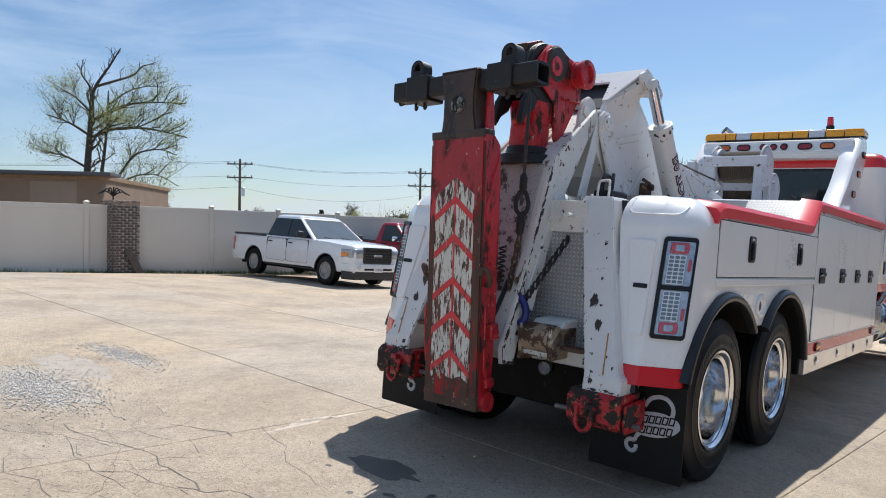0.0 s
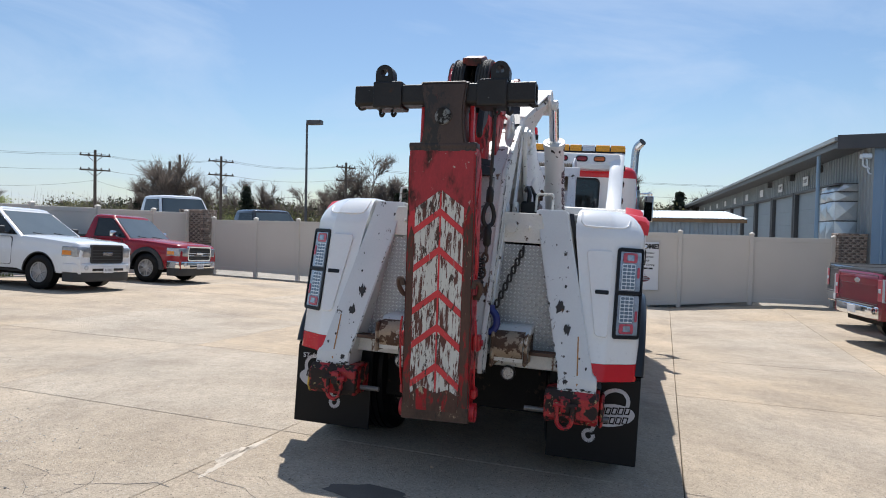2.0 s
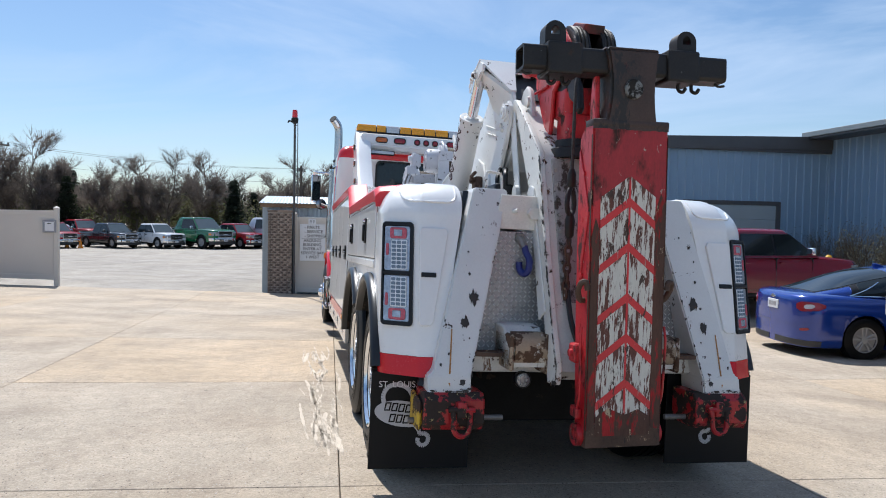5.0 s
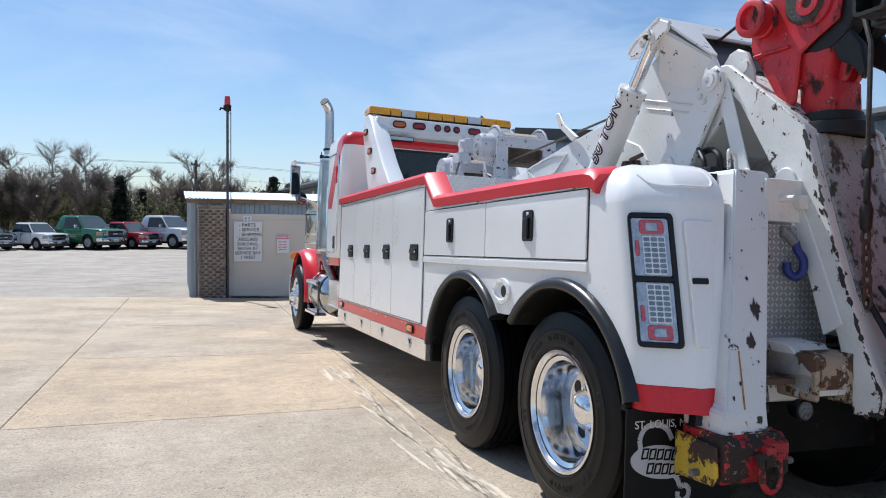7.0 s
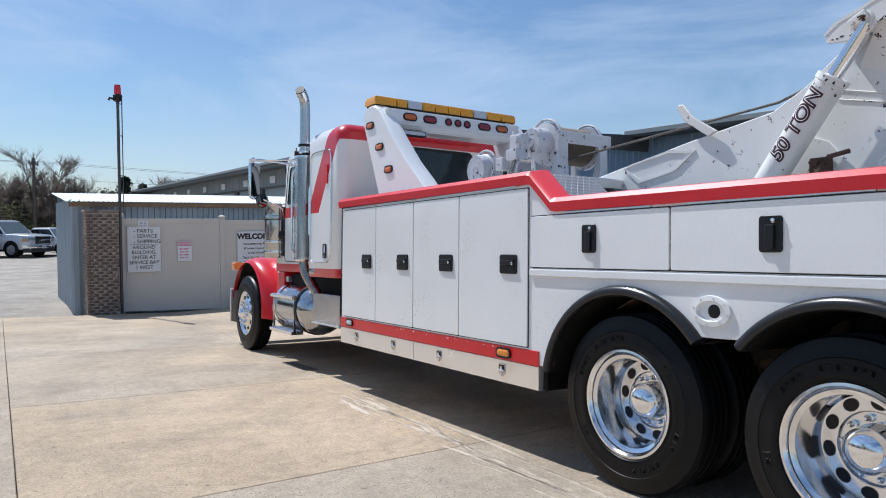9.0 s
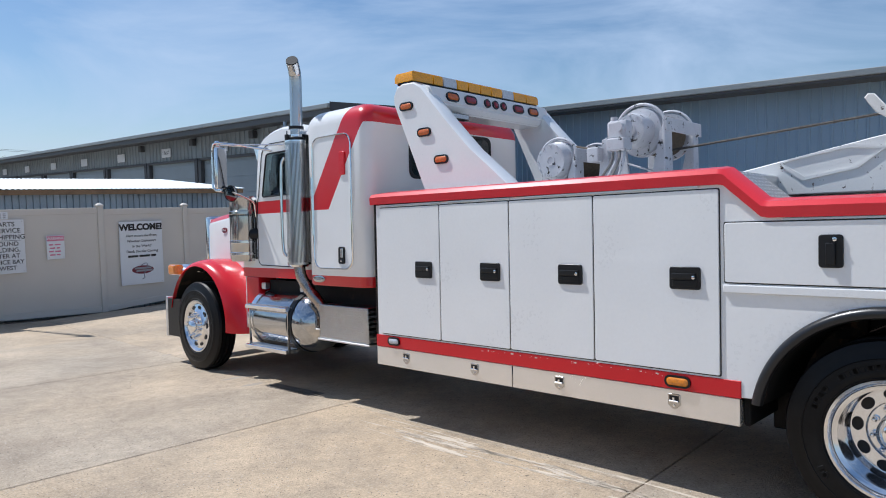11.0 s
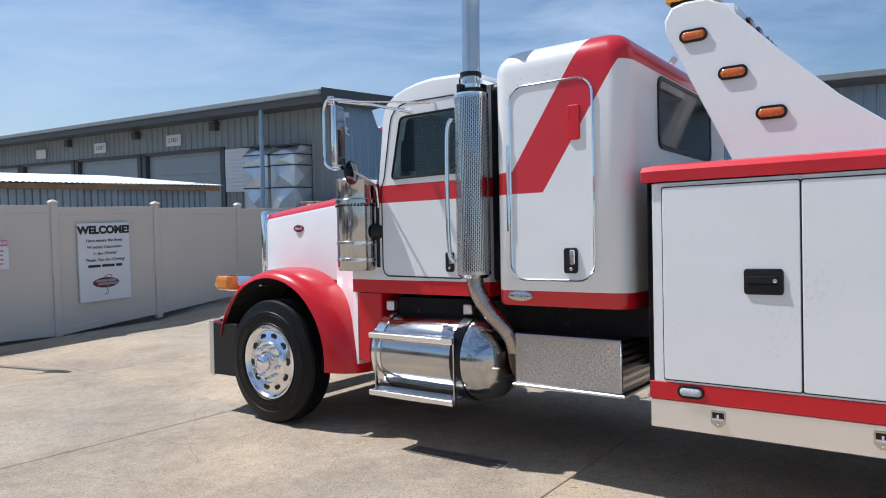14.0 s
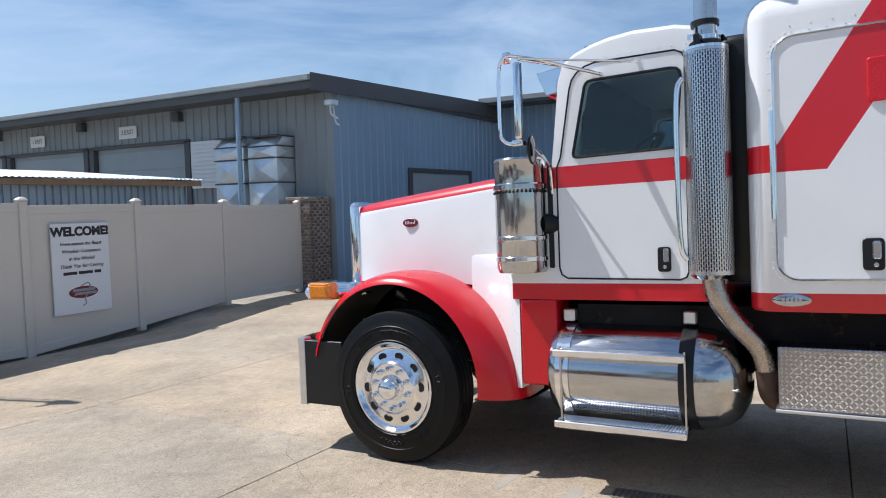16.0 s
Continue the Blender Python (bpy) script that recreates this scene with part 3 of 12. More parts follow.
def edge_wear(path, across, lift_, n, size, seed, mat, parent):
    """Chipped bare spots strewn along an edge; across points into the surface, lift_ out of it."""
    q = random.Random(seed)
    path = [Vector(v) for v in path]
    across, lift_ = Vector(across).normalized(), Vector(lift_)
    lens = [(b - a).length for a, b in zip(path, path[1:])]
    bm = B()
    for _ in range(n):
        t = q.uniform(0, sum(lens))
        k = 0
        while k < len(lens) - 1 and t > lens[k]:
            t -= lens[k]
            k += 1
        way = (path[k + 1] - path[k]).normalized()
        c = path[k] + way * t + across * abs(q.gauss(0, size * 0.8)) + lift_ * q.uniform(0.8, 1.4)
        big = size * q.choice((0.25, 0.3, 0.4, 0.6, 1.0))
        ln = q.uniform(1.0, 3.2)
        m = 11
        vs = [bm.verts.new(c + way * (big * ln * math.cos(2 * math.pi * i / m) * q.uniform(0.6, 1.2)) + across * (big * math.sin(2 * math.pi * i / m) * q.uniform(0.5, 1.2))) for i in range(m)]
        bm.faces.new(vs)
    return tagged(part("paint_wear", bm, mat, parent, smooth=False), kind="stuff")


# ---- yard materials ----
M.update({
    "dust": surface("pale_stone_dust", (0.385, 0.335, 0.275), 0.95, var=0.2, scale=3, bump=0.03, fine=70, second=(0.36, 0.30, 0.235), cover=0.45, cover_scale=6, edge=0.12),
    "gravel": surface("grey_gravel", (0.46, 0.44, 0.41), 0.95, var=0.3, scale=20, bump=0.05, island=0.4),
    "dirt": surface("dusty_tyre_marks", (0.58, 0.50, 0.40), 0.95, var=0.2, scale=3, second=(0.335, 0.283, 0.222), cover=0.55, cover_scale=5, edge=0.1, stretch=(3, 0.5, 1)),
    "vinyl": surface("tan_vinyl_fence", (0.65, 0.60, 0.53), 0.5, var=0.05, scale=0.7, bump=0.004),
    "brick": surface("tan_brick", (0.265, 0.205, 0.165), 0.85, var=0.35, scale=9, bump=0.04, second=(0.42, 0.38, 0.33), cover=0.36, cover_scale=5, third=((0.10, 0.08, 0.068), 0.36, 4, (1, 1, 2)), island=0.42),
    "mortar": surface("grey_mortar", (0.36, 0.33, 0.29), 0.9, var=0.15, scale=12, bump=0.03),
    "blue_steel": surface("blue_grey_steel_siding", (0.245, 0.355, 0.475), 0.45, var=0.08, scale=0.8, bump=0.004, stretch=(1, 1, 0.25)),
    "grey_steel": surface("weathered_grey_siding", (0.27, 0.30, 0.31), 0.5, var=0.12, scale=0.8, bump=0.006, stretch=(1, 1, 0.25)),
    "trim_dark": surface("dark_bronze_trim", (0.075, 0.075, 0.078), 0.45, var=0.12, scale=2),
    "bay_door": surface("pale_blue_bay_door", (0.30, 0.35, 0.38), 0.5, var=0.08, scale=1.5, bump=0.004),
    "galv": surface("galvanised_sheet", (0.68, 0.72, 0.74), 0.38, 0.6, var=0.18, scale=2.5, bump=0.006),
    "shed_steel": surface("weathered_corrugated_steel", (0.36, 0.42, 0.47), 0.45, 0.35, var=0.18, scale=2.5, bump=0.006, stretch=(1, 1, 0.3)),
    "roof_metal": surface("pale_roof_sheet", (0.62, 0.68, 0.72), 0.4, 0.3, var=0.12, scale=2, bump=0.006),
    "wood": surface("weathered_fascia_board", (0.26, 0.17, 0.10), 0.8, var=0.25, scale=5, bump=0.03),
    "sign": surface("white_sign_board", (0.78, 0.79, 0.80), 0.5, var=0.03, scale=2, bump=0.001),
    "sign_pink": surface("faded_pink_sign", (0.70, 0.22, 0.32), 0.5, var=0.05, scale=3),
    "brown_wall": surface("brown_block_building", (0.24, 0.165, 0.115), 0.85, var=0.12, scale=1.5, bump=0.02),
    "pole_wood": surface("weathered_pole_timber", (0.12, 0.095, 0.075), 0.85, var=0.3, scale=4, bump=0.03),
    "bark": surface("grey_brown_bark", (0.13, 0.105, 0.085), 0.9, var=0.3, scale=8, bump=0.04),
    "bark_dark": surface("dark_bark", (0.07, 0.058, 0.05), 0.9, var=0.3, scale=8, bump=0.04),
    "leaf_spring": surface("spring_green_leaves", (0.33, 0.37, 0.14), 0.6, var=0.3, scale=2, bump=0.0, island=0.45),
    "leaf_dark": surface("evergreen_needles", (0.034, 0.045, 0.025), 0.7, var=0.3, scale=2, bump=0.0, island=0.45),
    "leaf_dull": surface("dull_spring_foliage", (0.125, 0.122, 0.060), 0.7, var=0.3, scale=1, bump=0.0, island=0.5),
    "leaf_fresh": surface("fresh_undergrowth", (0.17, 0.20, 0.065), 0.6, var=0.3, scale=2, bump=0.0, island=0.45),
    "twig": surface("bare_twigs", (0.165, 0.138, 0.118), 0.9, var=0.3, scale=5, bump=0.0, island=0.3),
    "grass": surface("weedy_grass", (0.14, 0.18, 0.05), 0.8, var=0.3, scale=3, bump=0.0, island=0.4),
    "green_box": surface("green_enamel_cabinet", (0.05, 0.11, 0.06), 0.45, var=0.1, scale=3),
    "grate": surface("cast_iron_grate", (0.24, 0.21, 0.18), 0.6, 0.5, var=0.3, scale=10, bump=0.02),
    "oil": surface("dark_grime", (0.13, 0.11, 0.09), 0.7, var=0.3, scale=3),
})


def let_light_through(m, share):
    """Thin leaves and hair-thin twigs pass some of the light that falls on their far side."""
    nt = m.node_tree
    tr, mx = nt.nodes.new("ShaderNodeBsdfTranslucent"), nt.nodes.new("ShaderNodeMixShader")
    bsdf, out = nt.nodes["Principled BSDF"], nt.nodes["Material Output"]
    src = bsdf.inputs["Base Color"].links[0].from_socket
    nt.links.new(src, tr.inputs["Color"])
    mx.inputs["Fac"].default_value = share
    nt.links.new(bsdf.outputs["BSDF"], mx.inputs[1])
    nt.links.new(tr.outputs["BSDF"], mx.inputs[2])
    nt.links.new(mx.outputs["Shader"], out.inputs["Surface"])


def concrete(name, warm, grey, stain, joints=0.0):
    """Weathered concrete: broad staining, slabs that differ, exposed grit of two sizes, small pits; laid out over the whole yard."""
    m, nt, bsdf = nodes_of(name)
    N, L = nt.nodes.new, nt.links.new
    geo, info = N("ShaderNodeNewGeometry"), N("ShaderNodeObjectInfo")

    def noise_at(scale, detail, rough, lo, hi, t0, t1, stretch=None):
        src_ = geo.outputs["Position"]
        if stretch:
            mp = N("ShaderNodeMapping")
            mp.inputs["Scale"].default_value = stretch
            L(src_, mp.inputs["Vector"])
            src_ = mp.outputs["Vector"]
        n, r_ = N("ShaderNodeTexNoise"), N("ShaderNodeMapRange")
        n.inputs["Scale"].default_value, n.inputs["Detail"].default_value, n.inputs["Roughness"].default_value = scale, detail, rough
        L(src_, n.inputs["Vector"])
        for k, v in (("From Min", lo), ("From Max", hi), ("To Min", t0), ("To Max", t1)):
            r_.inputs[k].default_value = v
        L(n.outputs["Fac"], r_.inputs["Value"])
        return r_.outputs["Result"]

    def mix(fac, a, b, kind="MIX"):
        x = N("ShaderNodeMix")
        x.data_type, x.blend_type = "RGBA", kind
        if isinstance(fac, float):
            x.inputs["Factor"].default_value = fac
        else:
            L(fac, x.inputs["Factor"])
        for key, v in (("A", a), ("B", b)):
            if isinstance(v, tuple):
                x.inputs[key].default_value = (*v, 1)
            else:
                L(v, x.inputs[key])
        return x.outputs["Result"]

    def grey_of(v):
        c = N("ShaderNodeCombineColor")
        for k in ("Red", "Green", "Blue"):
            L(v, c.inputs[k])
        return c.outputs["Color"]
    add = N("ShaderNodeMath")
    L(noise_at(0.35, 3, 0.5, 0.35, 0.65, -0.35, 0.35), add.inputs[0])
    L(info.outputs["Random"], add.inputs[1])
    col = mix(add.outputs[0], warm, grey)
    col = mix(noise_at(1.1, 7, 0.62, 0.46, 0.66, 0.0, 0.75), col, stain)
    col = mix(1.0, col, grey_of(noise_at(0.6, 8, 0.6, 0.3, 0.7, 0.80, 1.16)), "MULTIPLY")
    col = mix(1.0, col, grey_of(noise_at(9.0, 6, 0.7, 0.3, 0.7, 0.86, 1.13)), "MULTIPLY")
    col = mix(1.0, col, grey_of(noise_at(55.0, 4, 0.75, 0.32, 0.68, 0.74, 1.24)), "MULTIPLY")
    # pale and dark grit worn free of the cement
    vo = N("ShaderNodeTexVoronoi")
    vo.inputs["Scale"].default_value = 58.0
    L(geo.outputs["Position"], vo.inputs["Vector"])
    near = N("ShaderNodeMapRange")
    near.inputs["From Min"].default_value, near.inputs["From Max"].default_value = 0.34, 0.22
    L(vo.outputs["Distance"], near.inputs["Value"])
    sep = N("ShaderNodeSeparateColor")
    L(vo.outputs["Color"], sep.inputs["Color"])
    for ch, least, tint in (("Red", 0.86, (0.52, 0.47, 0.40)), ("Green", 0.88, (0.13, 0.105, 0.085))):
        gt, mu = N("ShaderNodeMath"), N("ShaderNodeMath")
        gt.operation, mu.operation = "GREATER_THAN", "MULTIPLY"
        gt.inputs[1].default_value = least
        L(sep.outputs[ch], gt.inputs[0])
        L(gt.outputs[0], mu.inputs[0])
        L(near.outputs["Result"], mu.inputs[1])
        col = mix(mu.outputs[0], col, tint)
    # dark specks and drips
    col = mix(noise_at(16.0, 3, 0.5, 0.71, 0.74, 0.0, 0.6), col, (0.10, 0.082, 0.066))
    L(col, bsdf.inputs["Base Color"])
    bsdf.inputs["Roughness"].default_value, bsdf.inputs["Specular IOR Level"].default_value = 0.82, 0.35
    bp = N("ShaderNodeBump")
    bp.inputs["Strength"].default_value, bp.inputs["Distance"].default_value = 0.65, 0.012
    L(noise_at(70.0, 5, 0.75, 0.2, 0.8, 0.0, 1.0), bp.inputs["Height"])
    L(bp.outputs["Normal"], bsdf.inputs["Normal"])
    return m


M["concrete"] = concrete("worn_concrete", (0.505, 0.392, 0.270), (0.455, 0.382, 0.295), (0.355, 0.287, 0.215))
M["lot"] = concrete("pale_gravel_lot", (0.37, 0.325, 0.265), (0.355, 0.32, 0.275), (0.25, 0.222, 0.188))

for k in ("leaf_spring", "leaf_fresh", "leaf_dull", "leaf_dark", "grass", "twig"):
    let_light_through(M[k], 0.5)


# ---- ground and slabs ----
bm = B()
xs = [-420, -200, -110, -70, -45, -30, -22, -17, -15.5, -11, -6, -2, 0, 2, 4, 6, 8, 10, 12, 14.5, 17, 24, 40, 80, 160, 420]
ys = [-300, -150, -80, -50, -30, -20, -10, -4, 0, 2, 4, 6, 8, 10, 12, 14, 16, 18.5, 20, 22, 24, 26, 29, 32.5, 45, 60, 90, 140, 260, 700]
gv = [[bm.verts.new((x, y, gz(x, y) - (0.10 if -15.6 < x < 17.1 and -25 < y < 18.6 else 0.0))) for x in xs] for y in ys]
for j in range(len(ys) - 1):
    for i in range(len(xs) - 1):
        bm.faces.new((gv[j][i], gv[j][i + 1], gv[j + 1][i + 1], gv[j + 1][i]))
ground = tagged(part("ground", bm, "lot"), "pale grey gravel and concrete lot round the yard", "ground", kind="structure")

# joints across the yard: where each crosses the truck's tail, and how it drifts along the truck
JX = [(-19.4, 0.0), (-16.4, 0.0), (-13.4, 0.0), (-10.4, 0.0), (-7.4, 0.003), (-4.38, 0.004), (-1.42, 0.045), (1.60, 0.052), (4.6, 0.052), (7.7, 0.05), (10.8, 0.05), (13.9, 0.05), (16.9, 0.0)]
JY = [(-21, 0), (-17.5, 0), (-14, 0), (-10.5, 0), (-7, 0), (-3.45, 0), (-0.04, -0.028), (3.42, 0.055), (6.72, 0.02), (10.4, 0.01), (13.75, 0.01), (17.6, 0)]


def crossing(i, j):
    (x0, kx), (y0, ky) = JX[i], JY[j]
    y = y0
    for _ in range(4):
        x = x0 + kx * y
        y = y0 + ky * max(-8.0, min(x, 6.0))
    return x, y


rng = random.Random(4)
for i in range(len(JX) - 1):
    for j in range(len(JY) - 1):
        bm = B()
        g, dz = 0.0032, rng.uniform(-0.0008, 0.0)
        cs = [crossing(i, j), crossing(i + 1, j), crossing(i + 1, j + 1), crossing(i, j + 1)]
        mx_, my_ = sum(c[0] for c in cs) / 4, sum(c[1] for c in cs) / 4
        cs = [(x + g * (1 if x < mx_ else -1), y + g * (1 if y < my_ else -1)) for x, y in cs]
        rows = []
        for k, dp in ((0.0, -0.14), (0.0, -0.005), (0.005, 0.0)):
            rows.append([Vector((x + k * (1 if x < mx_ else -1), y + k * (1 if y < my_ else -1), gz(x, y) + dp + dz)) for x, y in cs])
        o = Vector((cs[0][0], cs[0][1], gz(*cs[0])))
        loft(bm, [[p - o for p in row] for row in rows])
        sl = part("slab", bm, "concrete", ground)
        sl.location = o

# cracks: thin dark channels that wander over the slabs
def crack(pts, w, seed):
    r = random.Random(seed)
    bm = B()
    fine_pts = []
    for a, b in zip(pts, pts[1:]):
        n = max(2, int(math.dist(a, b) / 0.12))
        for k in range(n):
            t = k / n
            fine_pts.append((a[0] + (b[0] - a[0]) * t + r.uniform(-0.03, 0.03), a[1] + (b[1] - a[1]) * t + r.uniform(-0.03, 0.03)))
    for p, q in zip(fine_pts, fine_pts[1:]):
        d = Vector((q[0] - p[0], q[1] - p[1], 0)).normalized()
        s = Vector((-d.y, d.x, 0)) * w * r.uniform(0.4, 1.1)
        v = [bm.verts.new((p[0] + s.x * c, p[1] + s.y * c, 0.0016)) for c in (-1, 1)] + [bm.verts.new((q[0] + s.x * c, q[1] + s.y * c, 0.0016)) for c in (1, -1)]
        bm.faces.new(v)
    ob = part("crack", bm, "oil", ground, smooth=False)
    ob.matrix_basis = SLOPE.copy()
    return ob


# ---- brick columns ----
def brick_column(x0, x1, y0, y1, z1, faces, label):
    """Columns of running bond: the bricks of the faces named are pieces, the others one joined mesh."""
    z0 = min(gz(x0, y0), gz(x1, y1)) - 0.05
    col = thing("brick_column", label, "column", pose(x0, y0, z0), group="brick columns along the fence")
    w, d, h = x1 - x0, y1 - y0, z1 - z0
    bm = B()
    box(bm, 0.012, w - 0.012, 0.012, d - 0.012, 0, h - 0.03)
    part("mortar_core", bm, "mortar", col)
    bl, bh = 0.2, 0.067
    shared = {}
    rest = B()
    r = random.Random(int(x0 * 10))
    for c in range(int(h / 0.077)):
        zc = c * 0.077 + 0.004
        for face in "SNWE":
            along = w if face in "SN" else d
            a = -0.105 * (c % 2)
            while a < along:
                s, e = max(a, 0.0), min(a + bl, along)
                a += bl + 0.01
                if e - s < 0.03:
                    continue
                key = round(e - s, 3)
                out = r.uniform(-0.009, 0.009)
                if face in "SN":
                    loc = (s, (0 if face == "S" else d - 0.09) + (-out if face == "S" else out), zc)
                    dims = (e - s, 0.09)
                else:
                    loc = ((0 if face == "W" else w - 0.09) + (-out if face == "W" else out), s, zc)
                    dims = (0.09, e - s)
                if face in faces and zc < h - 0.1:
                    k = (round(dims[0], 3), round(dims[1], 3))
                    if k not in shared:
                        t = B()
                        box(t, 0, dims[0], 0, dims[1], 0, bh, 0.006, 1)
                        shared[k] = mesh_of("brick", t, "brick")
                    ob = new("brick", shared[k])
                    ob.parent = col
                    ob.matrix_basis = pose(*loc)
                else:
                    box(rest, loc[0], loc[0] + dims[0], loc[1], loc[1] + dims[1], zc, zc + bh)
    tagged(part("brick_courses", rest, "brick", col), kind="stuff")
    bm = B()
    box(bm, -0.02, w + 0.02, -0.02, d + 0.02, h - 0.03, h + 0.045, 0.012, 1)
    part("cap", bm, "brick", col)
    return col


# ---- vinyl fences ----
def fence(label, p0, p1, posts, top, lift=0.03, name="vinyl_fence", face=1):
    """p0 to p1: the line on plan; posts: distances along it; top(x, y): height of the panels' top."""
    a, b = Vector((*p0, 0)), Vector((*p1, 0))
    way = (b - a).normalized()
    side = Vector((-way.y, way.x, 0))
    rot = Matrix(((way.x, side.x, 0, 0), (way.y, side.y, 0, 0), (0, 0, 1, 0), (0, 0, 0, 1)))
    f = thing(name, label, "fence", Matrix.Translation(a) @ rot, group="tan vinyl fences")
    for s in posts:
        p = a + way * s
        g, t = gz(p.x, p.y), top(p.x, p.y)
        bm = B()
        box(bm, s - 0.065, s + 0.065, -0.065, 0.065, g - 0.05, t + 0.05, 0.008, 1)
        post = part("post", bm, "vinyl", f)
        bm = B()
        box(bm, s - 0.078, s + 0.078, -0.078, 0.078, t + 0.05, t + 0.075, 0.006, 1)
        loft(bm, [[(s - k, -k, z), (s + k, -k, z), (s + k, k, z), (s - k, k, z)] for k, z in ((0.07, t + 0.075), (0.045, t + 0.105), (0.01, t + 0.12))])
        part("post_cap", bm, "vinyl", post)
    for s, e in zip(posts, posts[1:]):
        p, q = a + way * s, a + way * e
        mid = (p + q) / 2
        t = top(mid.x, mid.y)
        gs, ge = gz(p.x, p.y) + lift, gz(q.x, q.y) + lift
        bm = B()
        prism(bm, [(s + 0.06, gs + 0.1), (e - 0.06, ge + 0.1), (e - 0.06, t - 0.1), (s + 0.06, t - 0.1)], "y", -0.02, 0.02)
        part("panel", bm, "vinyl", f)
        for nm, z0, z1, z2, z3 in (("top_rail", t - 0.14, t, t - 0.14, t), ("bottom_rail", gs, gs + 0.14, ge, ge + 0.14)):
            bm = B()
            prism(bm, [(s + 0.06, z0), (e - 0.06, z2), (e - 0.06, z3), (s + 0.06, z1)], "y", -0.03, 0.03, 0.005, seg=1)
            part(nm, bm, "vinyl", f)
    return f


fence_back = fence("tall tan vinyl privacy fence along the back of the yard", (-1.83, 18.0), (7.2, 18.0),
                   [0.07, 2.58, 4.62, 6.69, 8.95], lambda x, y: 1.67 - 0.018 * (x - 2), name="vinyl_fence")
FX = lambda y: -17.5 + (y - 3.5) * 3.0 / 14.5
fence_side = fence("tan vinyl privacy fence with weeds at its foot", (FX(-9.0), -9.0), (FX(17.6), 17.6),
                   [0.1, 2.3, 4.5, 6.7, 8.9, 11.1, 13.3, 14.65, 16.8, 19.0, 21.2, 23.4, 25.6, 27.1], lambda x, y: 2.15 - 0.012 * max(0, y - 6))
gate_fence = fence("tan vinyl rolling gate panel standing open", (-13.85, 18.0), (-8.5, 18.0), [0.1, 1.85, 3.55, 5.28], lambda x, y: 1.78, lift=0.16, name="yard_gate")
brick_column(-2.57, -1.86, 17.62, 18.38, 1.88, "SW", "tan brick column with a rough top beside the gateway")
brick_column(7.16, 7.90, 17.66, 18.36, 1.72, "SW", "tan brick column where the fence meets the building")
brick_column(-14.95, -13.95, 17.6, 18.5, 2.10, "S", "tan brick column at the corner of the yard")
brick_column(FX(4.9) - 0.42, FX(4.9) + 0.34, 4.54, 5.30, 2.24, "ES", "tan brick column with a board leaning on it")


# ---- metal building ----
def ribbed(bm, way, a, b, off, z0, z1, out, pitch=0.30, depth=0.035):
    """Trapezoid-ribbed sheet along x or y from a to b at off; out: the side to which ribs stand."""
    pts = []
    n = max(1, int((b - a) / pitch))
    p = (b - a) / n
    for i in range(n):
        s = a + p * i
        pts += [(s, 0), (s + p * 0.72, 0), (s + p * 0.79, depth), (s + p * 0.93, depth)]
    pts.append((b, 0))
    for lo, hi in zip(pts, pts[1:]):
        v = []
        for (u, d), z in ((lo, z0), (hi, z0), (hi, z1), (lo, z1)):
            o = off + out * d
            v.append(bm.verts.new((u, o, z) if way == "x" else (o, u, z)))
        bm.faces.new(v)
    # back of the wall
    back = off - out * 0.18
    q = [(a, z0), (b, z0), (b, z1), (a, z1)]
    bm.faces.new([bm.verts.new((u, back, z) if way == "x" else (back, u, z)) for u, z in q])
    return bm


BX, BY, EAVE = 7.95, 17.5, 4.32
shop = thing("workshop_building", "long blue-grey metal workshop with a row of bay doors", "building", pose(0, 0, 0))
BASE = -1.3
doors = [(18.0, 18.0)] + [(22.75 + 4.62 * k, 26.85 + 4.62 * k) for k in range(10)]
bm = B()
edge = BY
for d0, d1 in doors[1:]:
    ribbed(bm, "y", edge, d0, BX, BASE, EAVE, -1)
    ribbed(bm, "y", d0, d1, BX, 3.36, EAVE, -1)
    edge = d1
ribbed(bm, "y", edge, 74, BX, BASE, EAVE, -1)
part("bay_wall", bm, "grey_steel", shop, smooth=False)
for d0, d1 in doors[1:]:
    bm = B()
    box(bm, BX + 0.112, BX + 0.14, d0, d1, BASE, 3.36)
    dr = part("bay_door", bm, "bay_door", shop, "pale blue sectional bay door, shut")
    for k in range(8):
        z = BASE + k * 0.57
        if z + 0.55 > 3.36:
            break
        bm = B()
        box(bm, BX + 0.10, BX + 0.15, d0, d1, z, z + 0.555, 0.012, 1)
        part("door_panel", bm, "bay_door", dr)
    bm = B()
    box(bm, BX - 0.06, BX + 0.1, d0 - 0.22, d0, BASE, 3.42, 0.01, 1)
    box(bm, BX - 0.06, BX + 0.1, d1, d1 + 0.22, BASE, 3.42, 0.01, 1)
    box(bm, BX - 0.06, BX + 0.1, d0 - 0.2, d1 + 0.2, 3.36, 3.46, 0.01, 1)
    part("door_trim", bm, "trim_dark", shop)
    bm = B()
    mid = (d0 + d1) / 2 + 0.35
    box(bm, BX - 0.075, BX - 0.045, mid - 0.40, mid + 0.40, 3.62, 3.98, 0.006, 1)
    sb = part("bay_sign", bm, "sign", shop, "white sign over a bay door")
for (d0, d1), txt in zip(doors[1:4], ("2 EAST", "1 EAST", "")):
    if txt:
        words("bay_sign_lettering", txt, 0.19, Matrix.Translation((BX - 0.078, (d0 + d1) / 2 + 0.35, 3.80)) @ pose(0, 0, 0, 90, 0, -90), "decal_black", shop)
bm = B()
ribbed(bm, "x", BX, 16.9, BY, BASE, 4.55, -1)
part("end_wall", bm, "blue_steel", shop, smooth=False)
bm = B()
